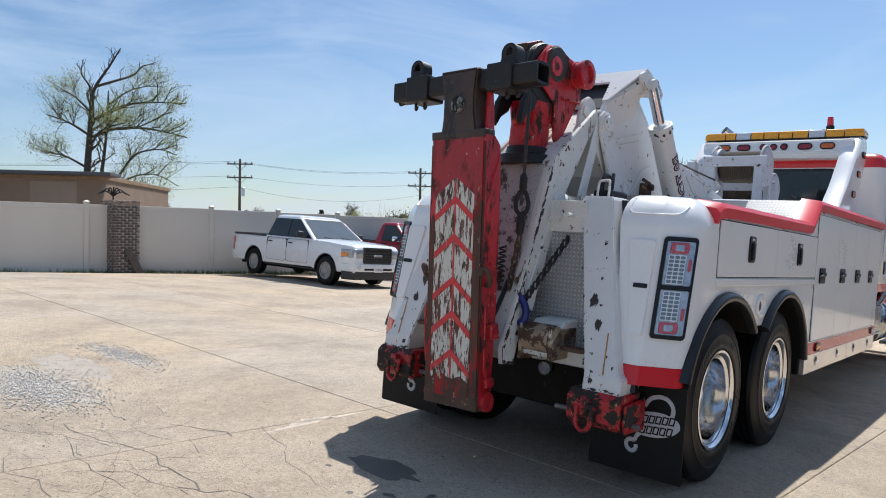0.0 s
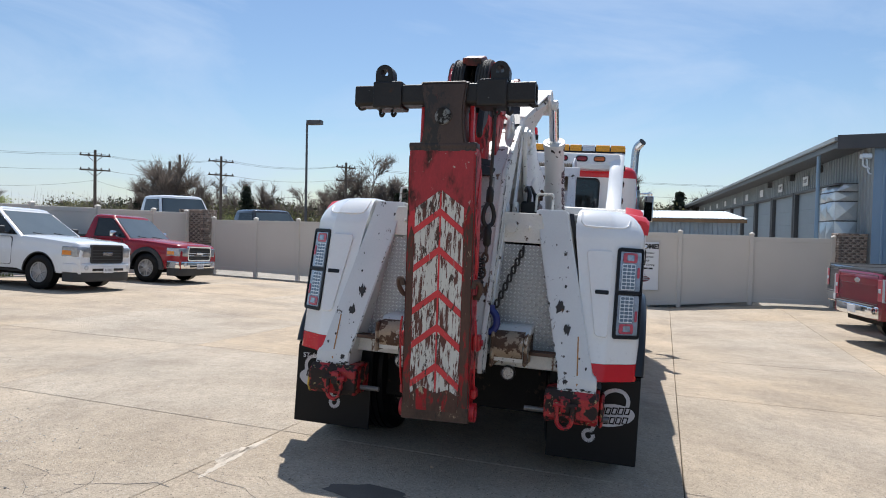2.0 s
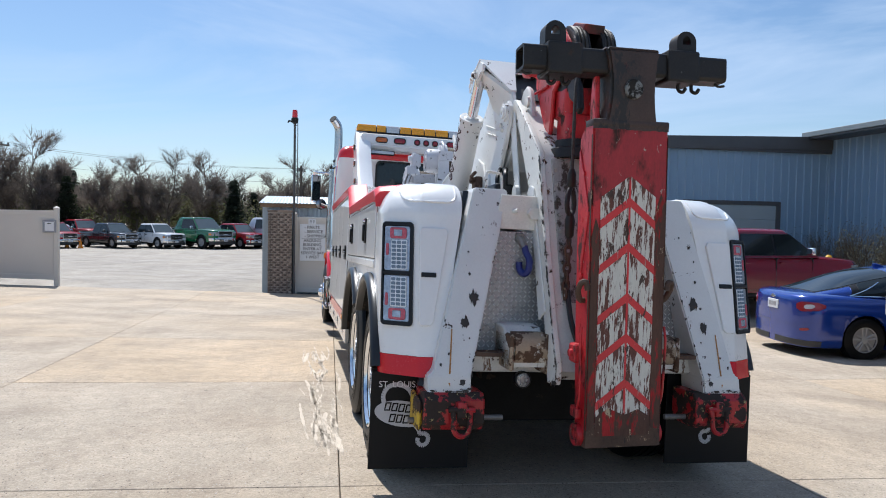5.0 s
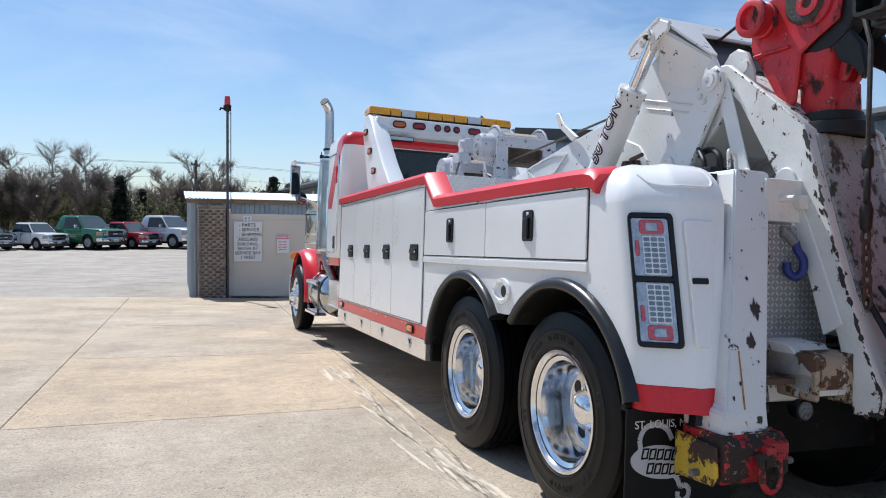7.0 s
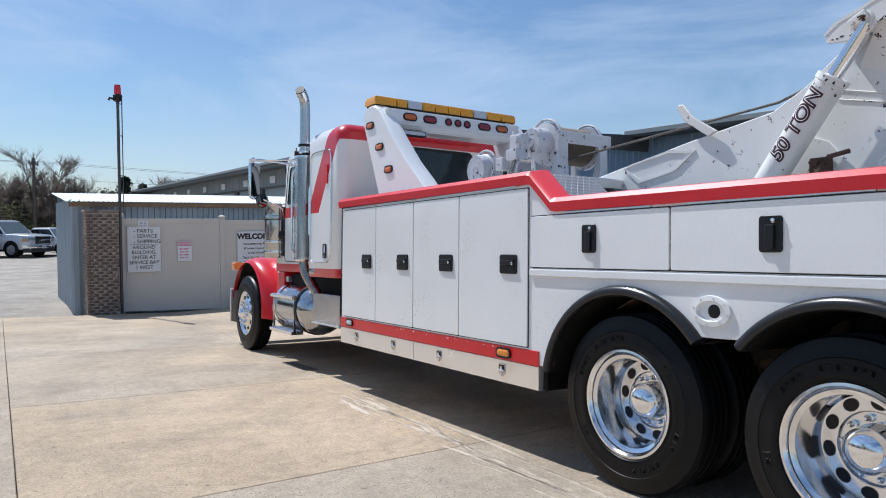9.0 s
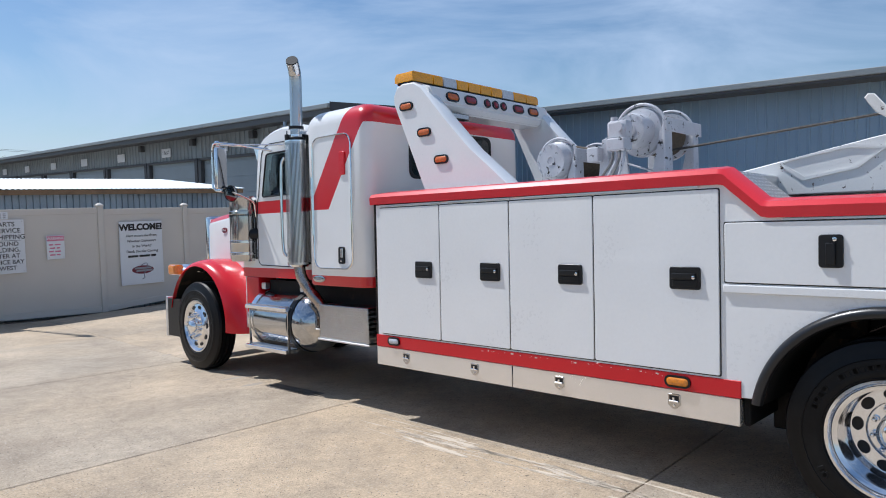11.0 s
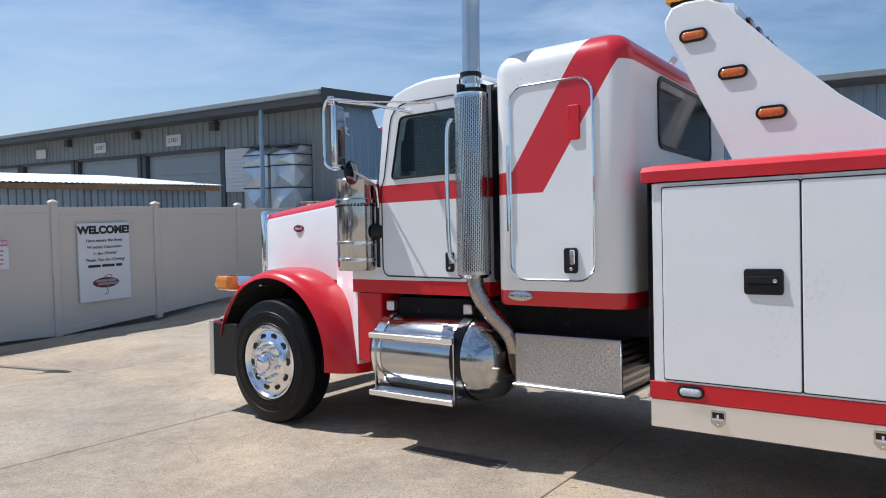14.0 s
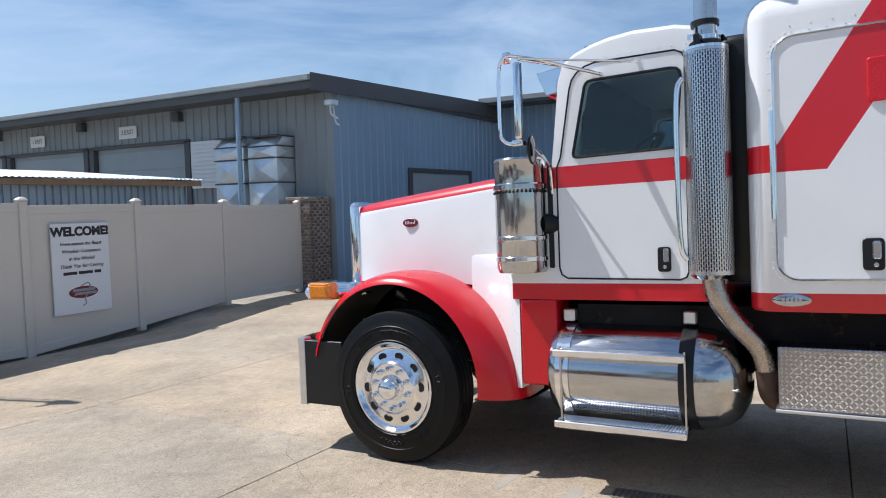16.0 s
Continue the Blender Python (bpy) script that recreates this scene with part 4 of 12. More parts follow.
for x0, x1, z0, z1 in ((11.20, 11.38, BASE, 2.42), (14.8, 14.98, BASE, 2.42), (11.20, 14.98, 2.42, 2.56)):
    box(bm, x0, x1, BY - 0.07, BY + 0.02, z0, z1, 0.01, 1)
part("door_trim", bm, "trim_dark", shop)
bm = B()
box(bm, 11.38, 14.8, BY - 0.03, BY - 0.012, BASE, 2.42)
dr = part("bay_door", bm, "bay_door", shop, "pale blue sectional bay door, shut")
for k in range(7):
    bm = B()
    box(bm, 11.38, 14.8, BY - 0.045, BY - 0.014, 2.42 - 0.5 * (k + 1), 2.405 - 0.5 * k, 0.01, 1)
    part("door_panel", bm, "bay_door", dr)
bm = B()
ribbed(bm, "y", -18, BY, 16.9, BASE, 4.80, -1)
part("wing_wall", bm, "blue_steel", shop, smooth=False)
bm = B()
prism(bm, [(6.98, 4.28), (6.98, 4.48), (16, 4.84), (26, 4.76), (26, 4.30)], "y", BY - 0.16, 74.5, 0.0)
box(bm, 6.95, 7.0, BY - 0.18, 74.6, 4.22, 4.52, 0.01, 1)
part("roof", bm, "trim_dark", shop, "dark-edged low roof with deep eaves")
bm = B()
prism(bm, [(6.94, 4.18), (17.0, 4.44), (17.0, 4.90), (6.94, 4.58)], "y", BY - 0.20, BY - 0.165, 0.01)
part("end_fascia", bm, "trim_dark", shop)
bm = B()
box(bm, 6.86, 6.95, BY - 0.18, 74.6, 4.40, 4.535, 0.02, 2)
part("gutter", bm, "grey_steel", shop, "pale grey gutter along the eaves")
bm = B()
prism(bm, [(15.9, 4.78), (15.9, 5.0), (24, 5.2), (24, 4.8)], "y", -18, BY + 0.1, 0.0)
part("wing_roof", bm, "trim_dark", shop)
bm = B()
box(bm, 15.84, 15.92, -18, BY + 0.1, 4.85, 5.03, 0.02, 2)
part("wing_gutter", bm, "grey_steel", shop)
bm = B()
box(bm, BX - 0.12, BX + 0.05, 21.1, 22.42, 2.08, 3.36, 0.01, 1)
wd = part("window", bm, "sign", shop, "white louvred window")
bm = B()
for k in range(11):
    box(bm, BX - 0.15, BX - 0.11, 21.16, 22.36, 2.15 + k * 0.112, 2.23 + k * 0.112, 0.01, 1)
part("louvre", bm, "sign", wd)
for y0, y1, z1, dx in ((20.02, 21.04, 3.33, 0.5), (18.76, 19.72, 3.29, 0.64)):
    duct = thing("air_duct", "galvanised sheet-metal air duct with cross-folded panels", "air duct", pose(BX - dx, y0, 0), group="ducts on the workshop wall")
    z0 = gz(BX, 20) + 0.02
    zs = [z0, z0 + 0.9, z0 + 1.7, 2.15, 2.75, z1 - 0.25, z1]
    for za, zb in zip(zs, zs[1:]):
        bm = B()
        w, d = y1 - y0, dx - 0.02
        k = 0.25 if zb == z1 else 0.0
        b0 = [bm.verts.new(p) for p in ((0, 0, za), (d, 0, za), (d, w, za), (0, w, za))]
        b1 = [bm.verts.new(p) for p in ((k, 0, zb), (d, 0, zb), (d, w, zb), (k, w, zb))]
        for i, o in ((0, (0, -0.06, 0)), (1, (0.0, 0, 0)), (2, (0, 0.06, 0)), (3, (-0.09, 0, 0))):
            q = [b0[i], b0[(i + 1) % 4], b1[(i + 1) % 4], b1[i]]
            c = bm.verts.new(sum((v.co for v in q), Vector()) / 4 + Vector(o))
            for s in range(4):
                bm.faces.new((q[s], q[(s + 1) % 4], c))
        bm.faces.new(b1)
        sec = part("duct_section", bm, "galv", duct, smooth=False)
        bm = B()
        box(bm, -0.025, d, -0.025, w + 0.025, zb - 0.02, zb + 0.012, 0.004, 1)
        part("flange", bm, "trim_dark", sec)
bm = B()
tube(bm, [(7.05, 19.75, 4.4), (7.05, 19.75, gz(7.05, 19.75))], 0.06, 12)
part("downpipe", bm, "blue_steel", shop)
for yy in (22.9, 27.3, 32.0):
    bm = B()
    box(bm, BX - 0.22, BX - 0.03, yy - 0.14, yy + 0.14, 3.95, 4.22, 0.02, 1)
    part("wall_lamp", bm, "trim_dark", shop)
bm = B()
box(bm, 7.55, 7.82, 17.22, 17.45, 3.9, 4.04, 0.02, 1)
tube(bm, bend([(7.6, 17.3, 3.95), (7.6, 17.3, 3.7), (7.75, 17.2, 3.6)]), 0.025, 8)
tube(bm, bend([(7.7, 17.3, 3.95), (7.72, 17.25, 3.5), (7.8, 17.2, 3.45)]), 0.02, 8)
part("floodlight", bm, "galv", shop, "grey floodlights on a bracket")

# ---- metal shed behind the fence ----
shed = thing("metal_shed", "low corrugated metal shed with a pale sloping roof", "shed", pose(0, 0, 0))
SX0, SX1, SY0, SY1 = -2.75, 4.55, 18.75, 23.5
for way, u0, u1, at, top, face in (("x", SX0, SX1, SY0, 2.12, -1), ("y", SY0, SY1, SX0, 2.2, -1), ("y", SY0, SY1, SX1, 2.2, 1), ("x", SX0, SX1, SY1, 2.4, 1)):
    bm = B()
    ribbed(bm, way, u0, u1, at, BASE, top, face, 0.14, 0.045)
    part("shed_wall", bm, "shed_steel", shed, smooth=False)
bm = B()
n = 70
rows = []
for s in range(n * 2 + 1):
    x = SX0 - 0.15 + (SX1 - SX0 + 0.45) * s / (n * 2)
    dz = 0.022 * (s % 2)
    rows.append(((x, SY0 - 0.25, 2.14 + dz), (x, SY1 + 0.2, 2.52 + dz)))
vs = [[bm.verts.new(p) for p in r] for r in rows]
for a, b in zip(vs, vs[1:]):
    bm.faces.new((a[0], b[0], b[1], a[1]))
part("shed_roof", bm, "roof_metal", shed, smooth=False)
bm = B()
box(bm, SX0 - 0.1, SX1 + 0.25, SY0 - 0.2, SY0 - 0.15, 2.02, 2.13, 0.005, 1)
part("fascia_board", bm, "wood", shed)

# ---- brown flat-roofed building past the side fence ----
annex = thing("brown_building", "low brown flat-roofed building beyond the fence", "building", pose(-24.0, 7.24, 0, 0, 0, 46))
bm = B()
box(bm, -14, 0, 0, 8.15, -0.6, 3.28)
part("wall", bm, "brown_wall", annex)
bm = B()
box(bm, -14.2, 0.06, -0.06, 8.2, 3.28, 3.46, 0.02, 1)
part("roof", bm, "wood", annex)
bm = B()
box(bm, -14.3, 0.5, -0.55, 0.6, 3.40, 3.53, 0.02, 1)
part("canopy", bm, "trim_dark", annex)
bm = B()
box(bm, -2.6, -0.9, -0.02, 0.1, 0.2, 3.2, 0.02, 1)
part("bay", bm, surface("pale_brown_render", (0.30, 0.225, 0.17), 0.85, var=0.1, scale=1.5, bump=0.02), annex)


# ---- the tow truck, in its own axes: x right, y ahead, z up, origin on the ground under the tail ----
def banded(name, rules, base=WHITE, band=RED, rough=0.28):
    """Two-colour paint: the band wherever one of the rules holds; a rule is a list of (a, b, c, least) with a*x + b*y + c*z > least."""
    m, nt, bsdf = nodes_of(name)
    N, L = nt.nodes.new, nt.links.new
    tc, sp = N("ShaderNodeTexCoord"), N("ShaderNodeSeparateXYZ")
    L(tc.outputs["Object"], sp.inputs[0])
    total = None
    for rule in rules:
        prod = None
        for a, b, c, least in rule:
            dot = N("ShaderNodeVectorMath")
            dot.operation = "DOT_PRODUCT"
            L(tc.outputs["Object"], dot.inputs[0])
            dot.inputs[1].default_value = (a, b, c)
            gt = N("ShaderNodeMath")
            gt.operation = "GREATER_THAN"
            L(dot.outputs["Value"], gt.inputs[0])
            gt.inputs[1].default_value = least
            if prod is None:
                prod = gt.outputs[0]
            else:
                mu = N("ShaderNodeMath")
                mu.operation = "MULTIPLY"
                L(prod, mu.inputs[0])
                L(gt.outputs[0], mu.inputs[1])
                prod = mu.outputs[0]
        if total is None:
            total = prod
        else:
            mx = N("ShaderNodeMath")
            mx.operation = "MAXIMUM"
            L(total, mx.inputs[0])
            L(prod, mx.inputs[1])
            total = mx.outputs[0]
    nz = N("ShaderNodeTexNoise")
    nz.inputs["Scale"].default_value, nz.inputs["Detail"].default_value = 3.0, 6
    L(tc.outputs["Object"], nz.inputs["Vector"])
    mr = N("ShaderNodeMapRange")
    mr.inputs["To Min"].default_value, mr.inputs["To Max"].default_value = 0.94, 1.05
    L(nz.outputs["Fac"], mr.inputs["Value"])
    mix = N("ShaderNodeMix")
    mix.data_type = "RGBA"
    mix.inputs["A"].default_value, mix.inputs["B"].default_value = (*base, 1), (*band, 1)
    L(total, mix.inputs["Factor"])
    hsv = N("ShaderNodeHueSaturation")
    L(mix.outputs["Result"], hsv.inputs["Color"])
    L(mr.outputs["Result"], hsv.inputs["Value"])
    L(hsv.outputs["Color"], bsdf.inputs["Base Color"])
    bsdf.inputs["Roughness"].default_value = rough
    bsdf.inputs["Coat Weight"].default_value, bsdf.inputs["Coat Roughness"].default_value = 0.35, 0.05
    return m


M["sleeper"] = banded("sleeper_paint", [
    [(0, 1, 0.654, 6.69 + 0.654 * 2.134), (0, -1, -0.654, -(7.03 + 0.654 * 2.134)), (0, 0, 1, 1.978)],
    [(0, 0, 1, 1.978), (0, 0, -1, -2.132), (0, 1, 0, 6.92)],
    [(0, 0, 1, 2.80), (0, -1, 0, -6.38)],
    [(0, 0, -1, -1.305)]])
M["cab"] = banded("cab_paint", [[(0, 0, 1, 1.985), (0, 0, -1, -2.128)], [(0, 0, -1, -1.345)]])
M["hood"] = banded("hood_paint", [[(0, 0.085, 1, 2.03 + 0.085 * 9.04)]])

truck = thing("tow_truck", "white and red heavy wrecker with a worn lift boom folded upright", "tow truck", SLOPE)
SIDES = (-1, 1)


def sx(s, pts):
    """Outline in x and another axis, mirrored to side s (given for the right side)."""
    return [(s * p[0], *p[1:]) for p in pts]


# chassis
bm = B()
for s in SIDES:
    box(bm, s * 0.38, s * 0.47, 0.0, 10.3, 0.72, 0.98, 0.01, 1)
for y in (0.05, 2.9, 5.2, 7.0, 8.7, 10.2):
    box(bm, -0.4, 0.4, y - 0.06, y + 0.06, 0.74, 0.96)
part("chassis_frame", bm, "chassis", truck)
for y in (0.585, 1.92):
    bm = B()
    tube(bm, [(-0.95, y, 0.55), (0.95, y, 0.55)], 0.085, 12)
    lathe(bm, [(-0.26, 0.09), (-0.16, 0.2), (0.16, 0.2), (0.26, 0.09)], "x", (0, y, 0.55), 20)
    part("rear_axle", bm, "chassis", truck)
bm = B()
tube(bm, [(-0.9, 9.7, 0.5), (0.9, 9.7, 0.5)], 0.06, 10)
part("front_axle", bm, "chassis", truck)
bm = B()
tube(bm, [(0, 2.0, 0.6), (0, 8.4, 0.75)], 0.06, 10)
part("drive_shaft", bm, "chassis", truck)
bm = B()
box(bm, -0.36, 0.36, 8.2, 10.1, 0.62, 1.35, 0.08)
part("engine", bm, "chassis", truck)


# ---- wheels ----
def tyre_mesh(hw, R, bead):
    bm = B()
    prof = [(-hw * 0.82, bead), (-hw * 0.98, bead + 0.05), (-hw, bead + 0.13), (-hw * 0.93, R - 0.06), (-hw * 0.80, R - 0.012)]
    for g in (-0.55, -0.2, 0.2, 0.55):
        prof += [(hw * (g - 0.06), R), (hw * (g - 0.035), R - 0.014), (hw * (g + 0.035), R - 0.014), (hw * (g + 0.06), R)]
    prof += [(hw * 0.80, R - 0.012), (hw * 0.93, R - 0.06), (hw * 0.945, R - 0.085), (hw * 0.97, R - 0.09), (hw, bead + 0.13), (hw * 0.985, bead + 0.09),
             (hw * 1.0, bead + 0.085), (hw * 0.98, bead + 0.05), (hw * 0.82, bead)]
    lathe(bm, prof, "x", seg=64, close=True)
    # moulded rings and worn raised blocks on the outer wall
    for rr in (bead + 0.045, R - 0.105):
        lathe(bm, [(hw * 0.965, rr - 0.006), (hw * 1.012, rr), (hw * 0.965, rr + 0.006)], "x", seg=64, close=True)
    q = random.Random(4)
    for a0, n in ((62, 7), (112, 4), (250, 6), (300, 3), (180, 2), (5, 2)):
        for k in range(n):
            a = radians(a0 + k * 5.6)
            t = B()
            h = 0.017 + 0.004 * q.random()
            box(t, hw * 0.95, hw * 1.008, -0.012, 0.012, bead + 0.105 - h, bead + 0.105 + h, 0.003, 1)
            box(t, hw * 0.95, hw * 1.008, -0.019, 0.019, bead + 0.100 + h * q.choice((-0.6, 0.0, 0.7)), bead + 0.106 + h * 0.7, 0.002, 1)
            join(bm, t, Matrix.Rotation(a - math.pi / 2, 4, "X"))
    return mesh_of("tyre", bm, "rubber")


TYRE = tyre_mesh(0.142, 0.552, 0.300)
NUT = mesh_of("lug_nut", lathe(lathe(B(), [(0, 0.021), (0.016, 0.021), (0.017, 0.016)], "x", seg=12), [(0.016, 0.0155), (0.04, 0.0145), (0.052, 0.008), (0.055, 0.0)], "x", seg=6), "chrome")


def hole_mesh(ry, rz):
    t = B()
    lathe(t, [(-0.014, 0.8), (-0.014, 1.0), (0.0015, 1.07), (0.0025, 1.02), (0.0, 0.94), (0.0, 0.0)], "x", seg=24)
    bmesh.ops.scale(t, vec=(1, ry, rz), verts=t.verts)
    return mesh_of("hand_hole", t, "black")


HOLE = hole_mesh(0.037, 0.029)
HOLE_FRONT = hole_mesh(0.033, 0.024)


def spin(k, n, r, x, off=0.0):
    return Matrix.Rotation(2 * math.pi * (k + off) / n, 4, "X") @ Matrix.Translation((x, 0, r))


def wheel(front):
    """Centred on its tyre; the outer face looks along +x."""
    bm = B()
    if front:
        prof = [(-0.13, 0.285), (-0.135, 0.315), (-0.12, 0.315), (-0.1, 0.27), (0.06, 0.265), (0.10, 0.29), (0.125, 0.325), (0.137, 0.331), (0.139, 0.318),
                (0.120, 0.303), (0.108, 0.292), (0.106, 0.282), (0.112, 0.268), (0.124, 0.205), (0.140, 0.186), (0.150, 0.178), (0.152, 0.10), (0.152, 0.0)]
    else:
        prof = [(-0.13, 0.285), (-0.135, 0.315), (-0.12, 0.315), (-0.1, 0.27), (0.10, 0.275), (0.125, 0.325), (0.138, 0.333), (0.140, 0.318),
                (0.126, 0.306), (0.112, 0.300), (0.072, 0.298), (0.066, 0.290), (0.030, 0.286), (0.022, 0.278), (-0.040, 0.272), (-0.085, 0.266), (-0.100, 0.255),
                (-0.104, 0.240), (-0.102, 0.190), (-0.104, 0.178), (-0.112, 0.172), (-0.124, 0.170), (-0.126, 0.0)]
    lathe(bm, prof, "x", seg=72)
    rim = part("wheel", bm, "polish", truck, "polished aluminium wheel with black tyre")
    ty = new("tyre", TYRE)
    ty.parent = rim
    if front:
        bm = B()
        lathe(bm, [(0.15, 0.098), (0.165, 0.098), (0.168, 0.082), (0.20, 0.078), (0.225, 0.066), (0.238, 0.04), (0.242, 0.0)], "x", seg=32)
        part("hub_cap", bm, "chrome", rim, "chrome hub cap")
    else:
        bm = B()
        lathe(bm, [(-0.127, 0.118), (-0.10, 0.112), (-0.03, 0.105), (-0.026, 0.10), (-0.026, 0.0)], "x", seg=36)
        hub = part("hub", bm, "dark_chrome", rim, "dark steel hub drum")
        bm = B()
        lathe(bm, [(-0.030, 0.108), (-0.018, 0.110), (-0.012, 0.104), (0.006, 0.092), (0.022, 0.068), (0.031, 0.036), (0.034, 0.0)], "x", seg=36)
        part("hub_cap", bm, "chrome", hub, "chrome domed hub cap")
        bm = B()
        tube(bm, [(-0.09, 0.215, 0.05), (-0.05, 0.245, 0.055), (-0.02, 0.250, 0.056)], 0.006, 6)
        part("valve_stem", bm, "chrome", rim)
    xh, rh = (0.119, 0.236) if front else (-0.1035, 0.218)
    xn, rn = (0.151, 0.143) if front else (-0.125, 0.143)
    for k in range(10):
        h = new("hand_hole", HOLE_FRONT if front else HOLE)
        h.parent, h.matrix_basis = rim, spin(k, 10, rh, xh + 0.002, 0.5)
        n = new("lug_nut", NUT)
        n.parent, n.matrix_basis = rim, spin(k, 10, rn, xn)
    return rim


def set_wheel(w, s, y, x, turn, size=1.0):
    w.matrix_basis = pose(s * x, y, 0.55 * size, 0, 0, 0 if s > 0 else 180) @ Matrix.Rotation(radians(turn), 4, "X") @ Matrix.Diagonal((1, size, size, 1))


RY, FY = 0.585, 1.92
fw, rw = wheel(True), wheel(False)
set_wheel(fw, -1, 9.685, 1.055, 4, 1.035)
copy_thing(fw, pose(1.055, 9.685, 0.55 * 1.035) @ Matrix.Rotation(0.3, 4, "X"))
set_wheel(rw, -1, RY, 1.075, 12)
for s, y, a in ((-1, FY, 31), (1, RY, 50), (1, FY, 17)):
    copy_thing(rw, pose(s * 1.075, y, 0.55, 0, 0, 0 if s > 0 else 180) @ Matrix.Rotation(radians(a), 4, "X"))
for s in SIDES:
    for y in (RY, FY):
        it = new("inner_tyre", TYRE)
        it.parent, it.matrix_basis = truck, pose(s * 0.745, y, 0.55)

# ---- side bodies ----
FA, RA = (1.915, 0.55), (0.57, 0.55)      # arch centres, in y and z
AR = 0.698


def skin(s):
    out = [(6.06, 0.68), (2.70, 0.68)]
    out += arc(*FA, AR, 11, 138, 14)
    out += [(1.24, 1.02)]
    out += [p for p in arc(*RA, AR, 43, 113, 12)]
    out += [(0.30, 1.24), (0.30, 1.775), (2.56, 1.80), (2.80, 1.985), (6.06, 1.985)]
    bm = B()
    prism(bm, out, "x", s * 1.19, s * 1.235, 0.004, seg=1)
    return part("side_panel", bm, "white", truck, "glossy white side panel")


def latch(parent, s, y, z, w, h, upright):
    """A black paddle latch: bezel, paddle and lock."""
    x = s * 1.247
    bm = B()
    prism(bm, rrect(y - w / 2, y + w / 2, z - h / 2, z + h / 2, 0.018, 3), "x", x, x + s * 0.012, 0.003, seg=1)
    lat = part("latch", bm, "black", parent, "black paddle latch with chrome lock")
    bm = B()
    if upright:
        box(bm, x + s * 0.010, x + s * 0.026, y - w * 0.2, y + w * 0.2, z - h * 0.42, z + h * 0.25, 0.006, 2)
    else:
        box(bm, x + s * 0.010, x + s * 0.026, y - w * 0.36, y + w * 0.42, z - h * 0.05, z + h * 0.22, 0.006, 2)
        box(bm, x + s * 0.010, x + s * 0.016, y - w * 0.40, y + w * 0.40, z - h * 0.36, z - h * 0.10, 0.004, 1)
    part("paddle", bm, "black", lat)
    bm = B()
    cy, cz = (y - w * 0.18, z + h * 0.36) if upright else (y - w * 0.30, z + h * 0.04)
    lathe(bm, [(x + s * 0.01, 0.013), (x + s * 0.026, 0.012), (x + s * 0.028, 0.0)], "x", (0, cy, cz), 14)
    part("lock", bm, "chrome", lat)


def door(s, y0, y1, z0, z1, r=0.012):
    bm = B()
    prism(bm, rrect(y0, y1, z0, z1, r, 2), "x", s * 1.236, s * 1.248, 0.004, seg=2)
    d = part("compartment_door", bm, "white", truck, "white compartment door")
    bm = B()
    frame_prism(bm, rrect(y0 - 0.007, y1 + 0.007, z0 - 0.007, z1 + 0.007, r, 2), rrect(y0 + 0.001, y1 - 0.001, z0 + 0.001, z1 - 0.001, r, 2), "x", s * 1.2355, s * 1.2385)
    part("door_seal", bm, "decal_black", d)
    return d


def oval_lamp(parent, name, c, n, up, w, h, lens, rim="black", depth=0.02):
    """An oval lamp at c, facing n."""
    n, up = Vector(n).normalized(), Vector(up).normalized()
    side = up.cross(n).normalized()
    up = n.cross(side)
    m = Matrix(((side.x, up.x, n.x, c[0]), (side.y, up.y, n.y, c[1]), (side.z, up.z, n.z, c[2]), (0, 0, 0, 1)))
    r = min(w, h) / 2 - 0.001
    bm = B()
    t = B()
    frame_prism(t, rrect(-w / 2 - 0.012, w / 2 + 0.012, -h / 2 - 0.012, h / 2 + 0.012, r + 0.011, 6), rrect(-w / 2, w / 2, -h / 2, h / 2, r, 6), "z", -0.01, depth * 0.7)
    join(bm, t, m)
    lamp = part(name, bm, rim, parent)
    bm = B()
    loft(bm, [[(*p, z) for p in rrect(-w / 2 + i, w / 2 - i, -h / 2 + i, h / 2 - i, max(r - i, 0.004), 6)] for i, z in ((0, 0), (0, depth * 0.5), (0.008, depth * 0.9), (0.02 if r > 0.022 else 0.012, depth))])
    bmesh.ops.transform(bm, matrix=m, verts=bm.verts)
    part("lens", bm, lens, lamp)
    return lamp


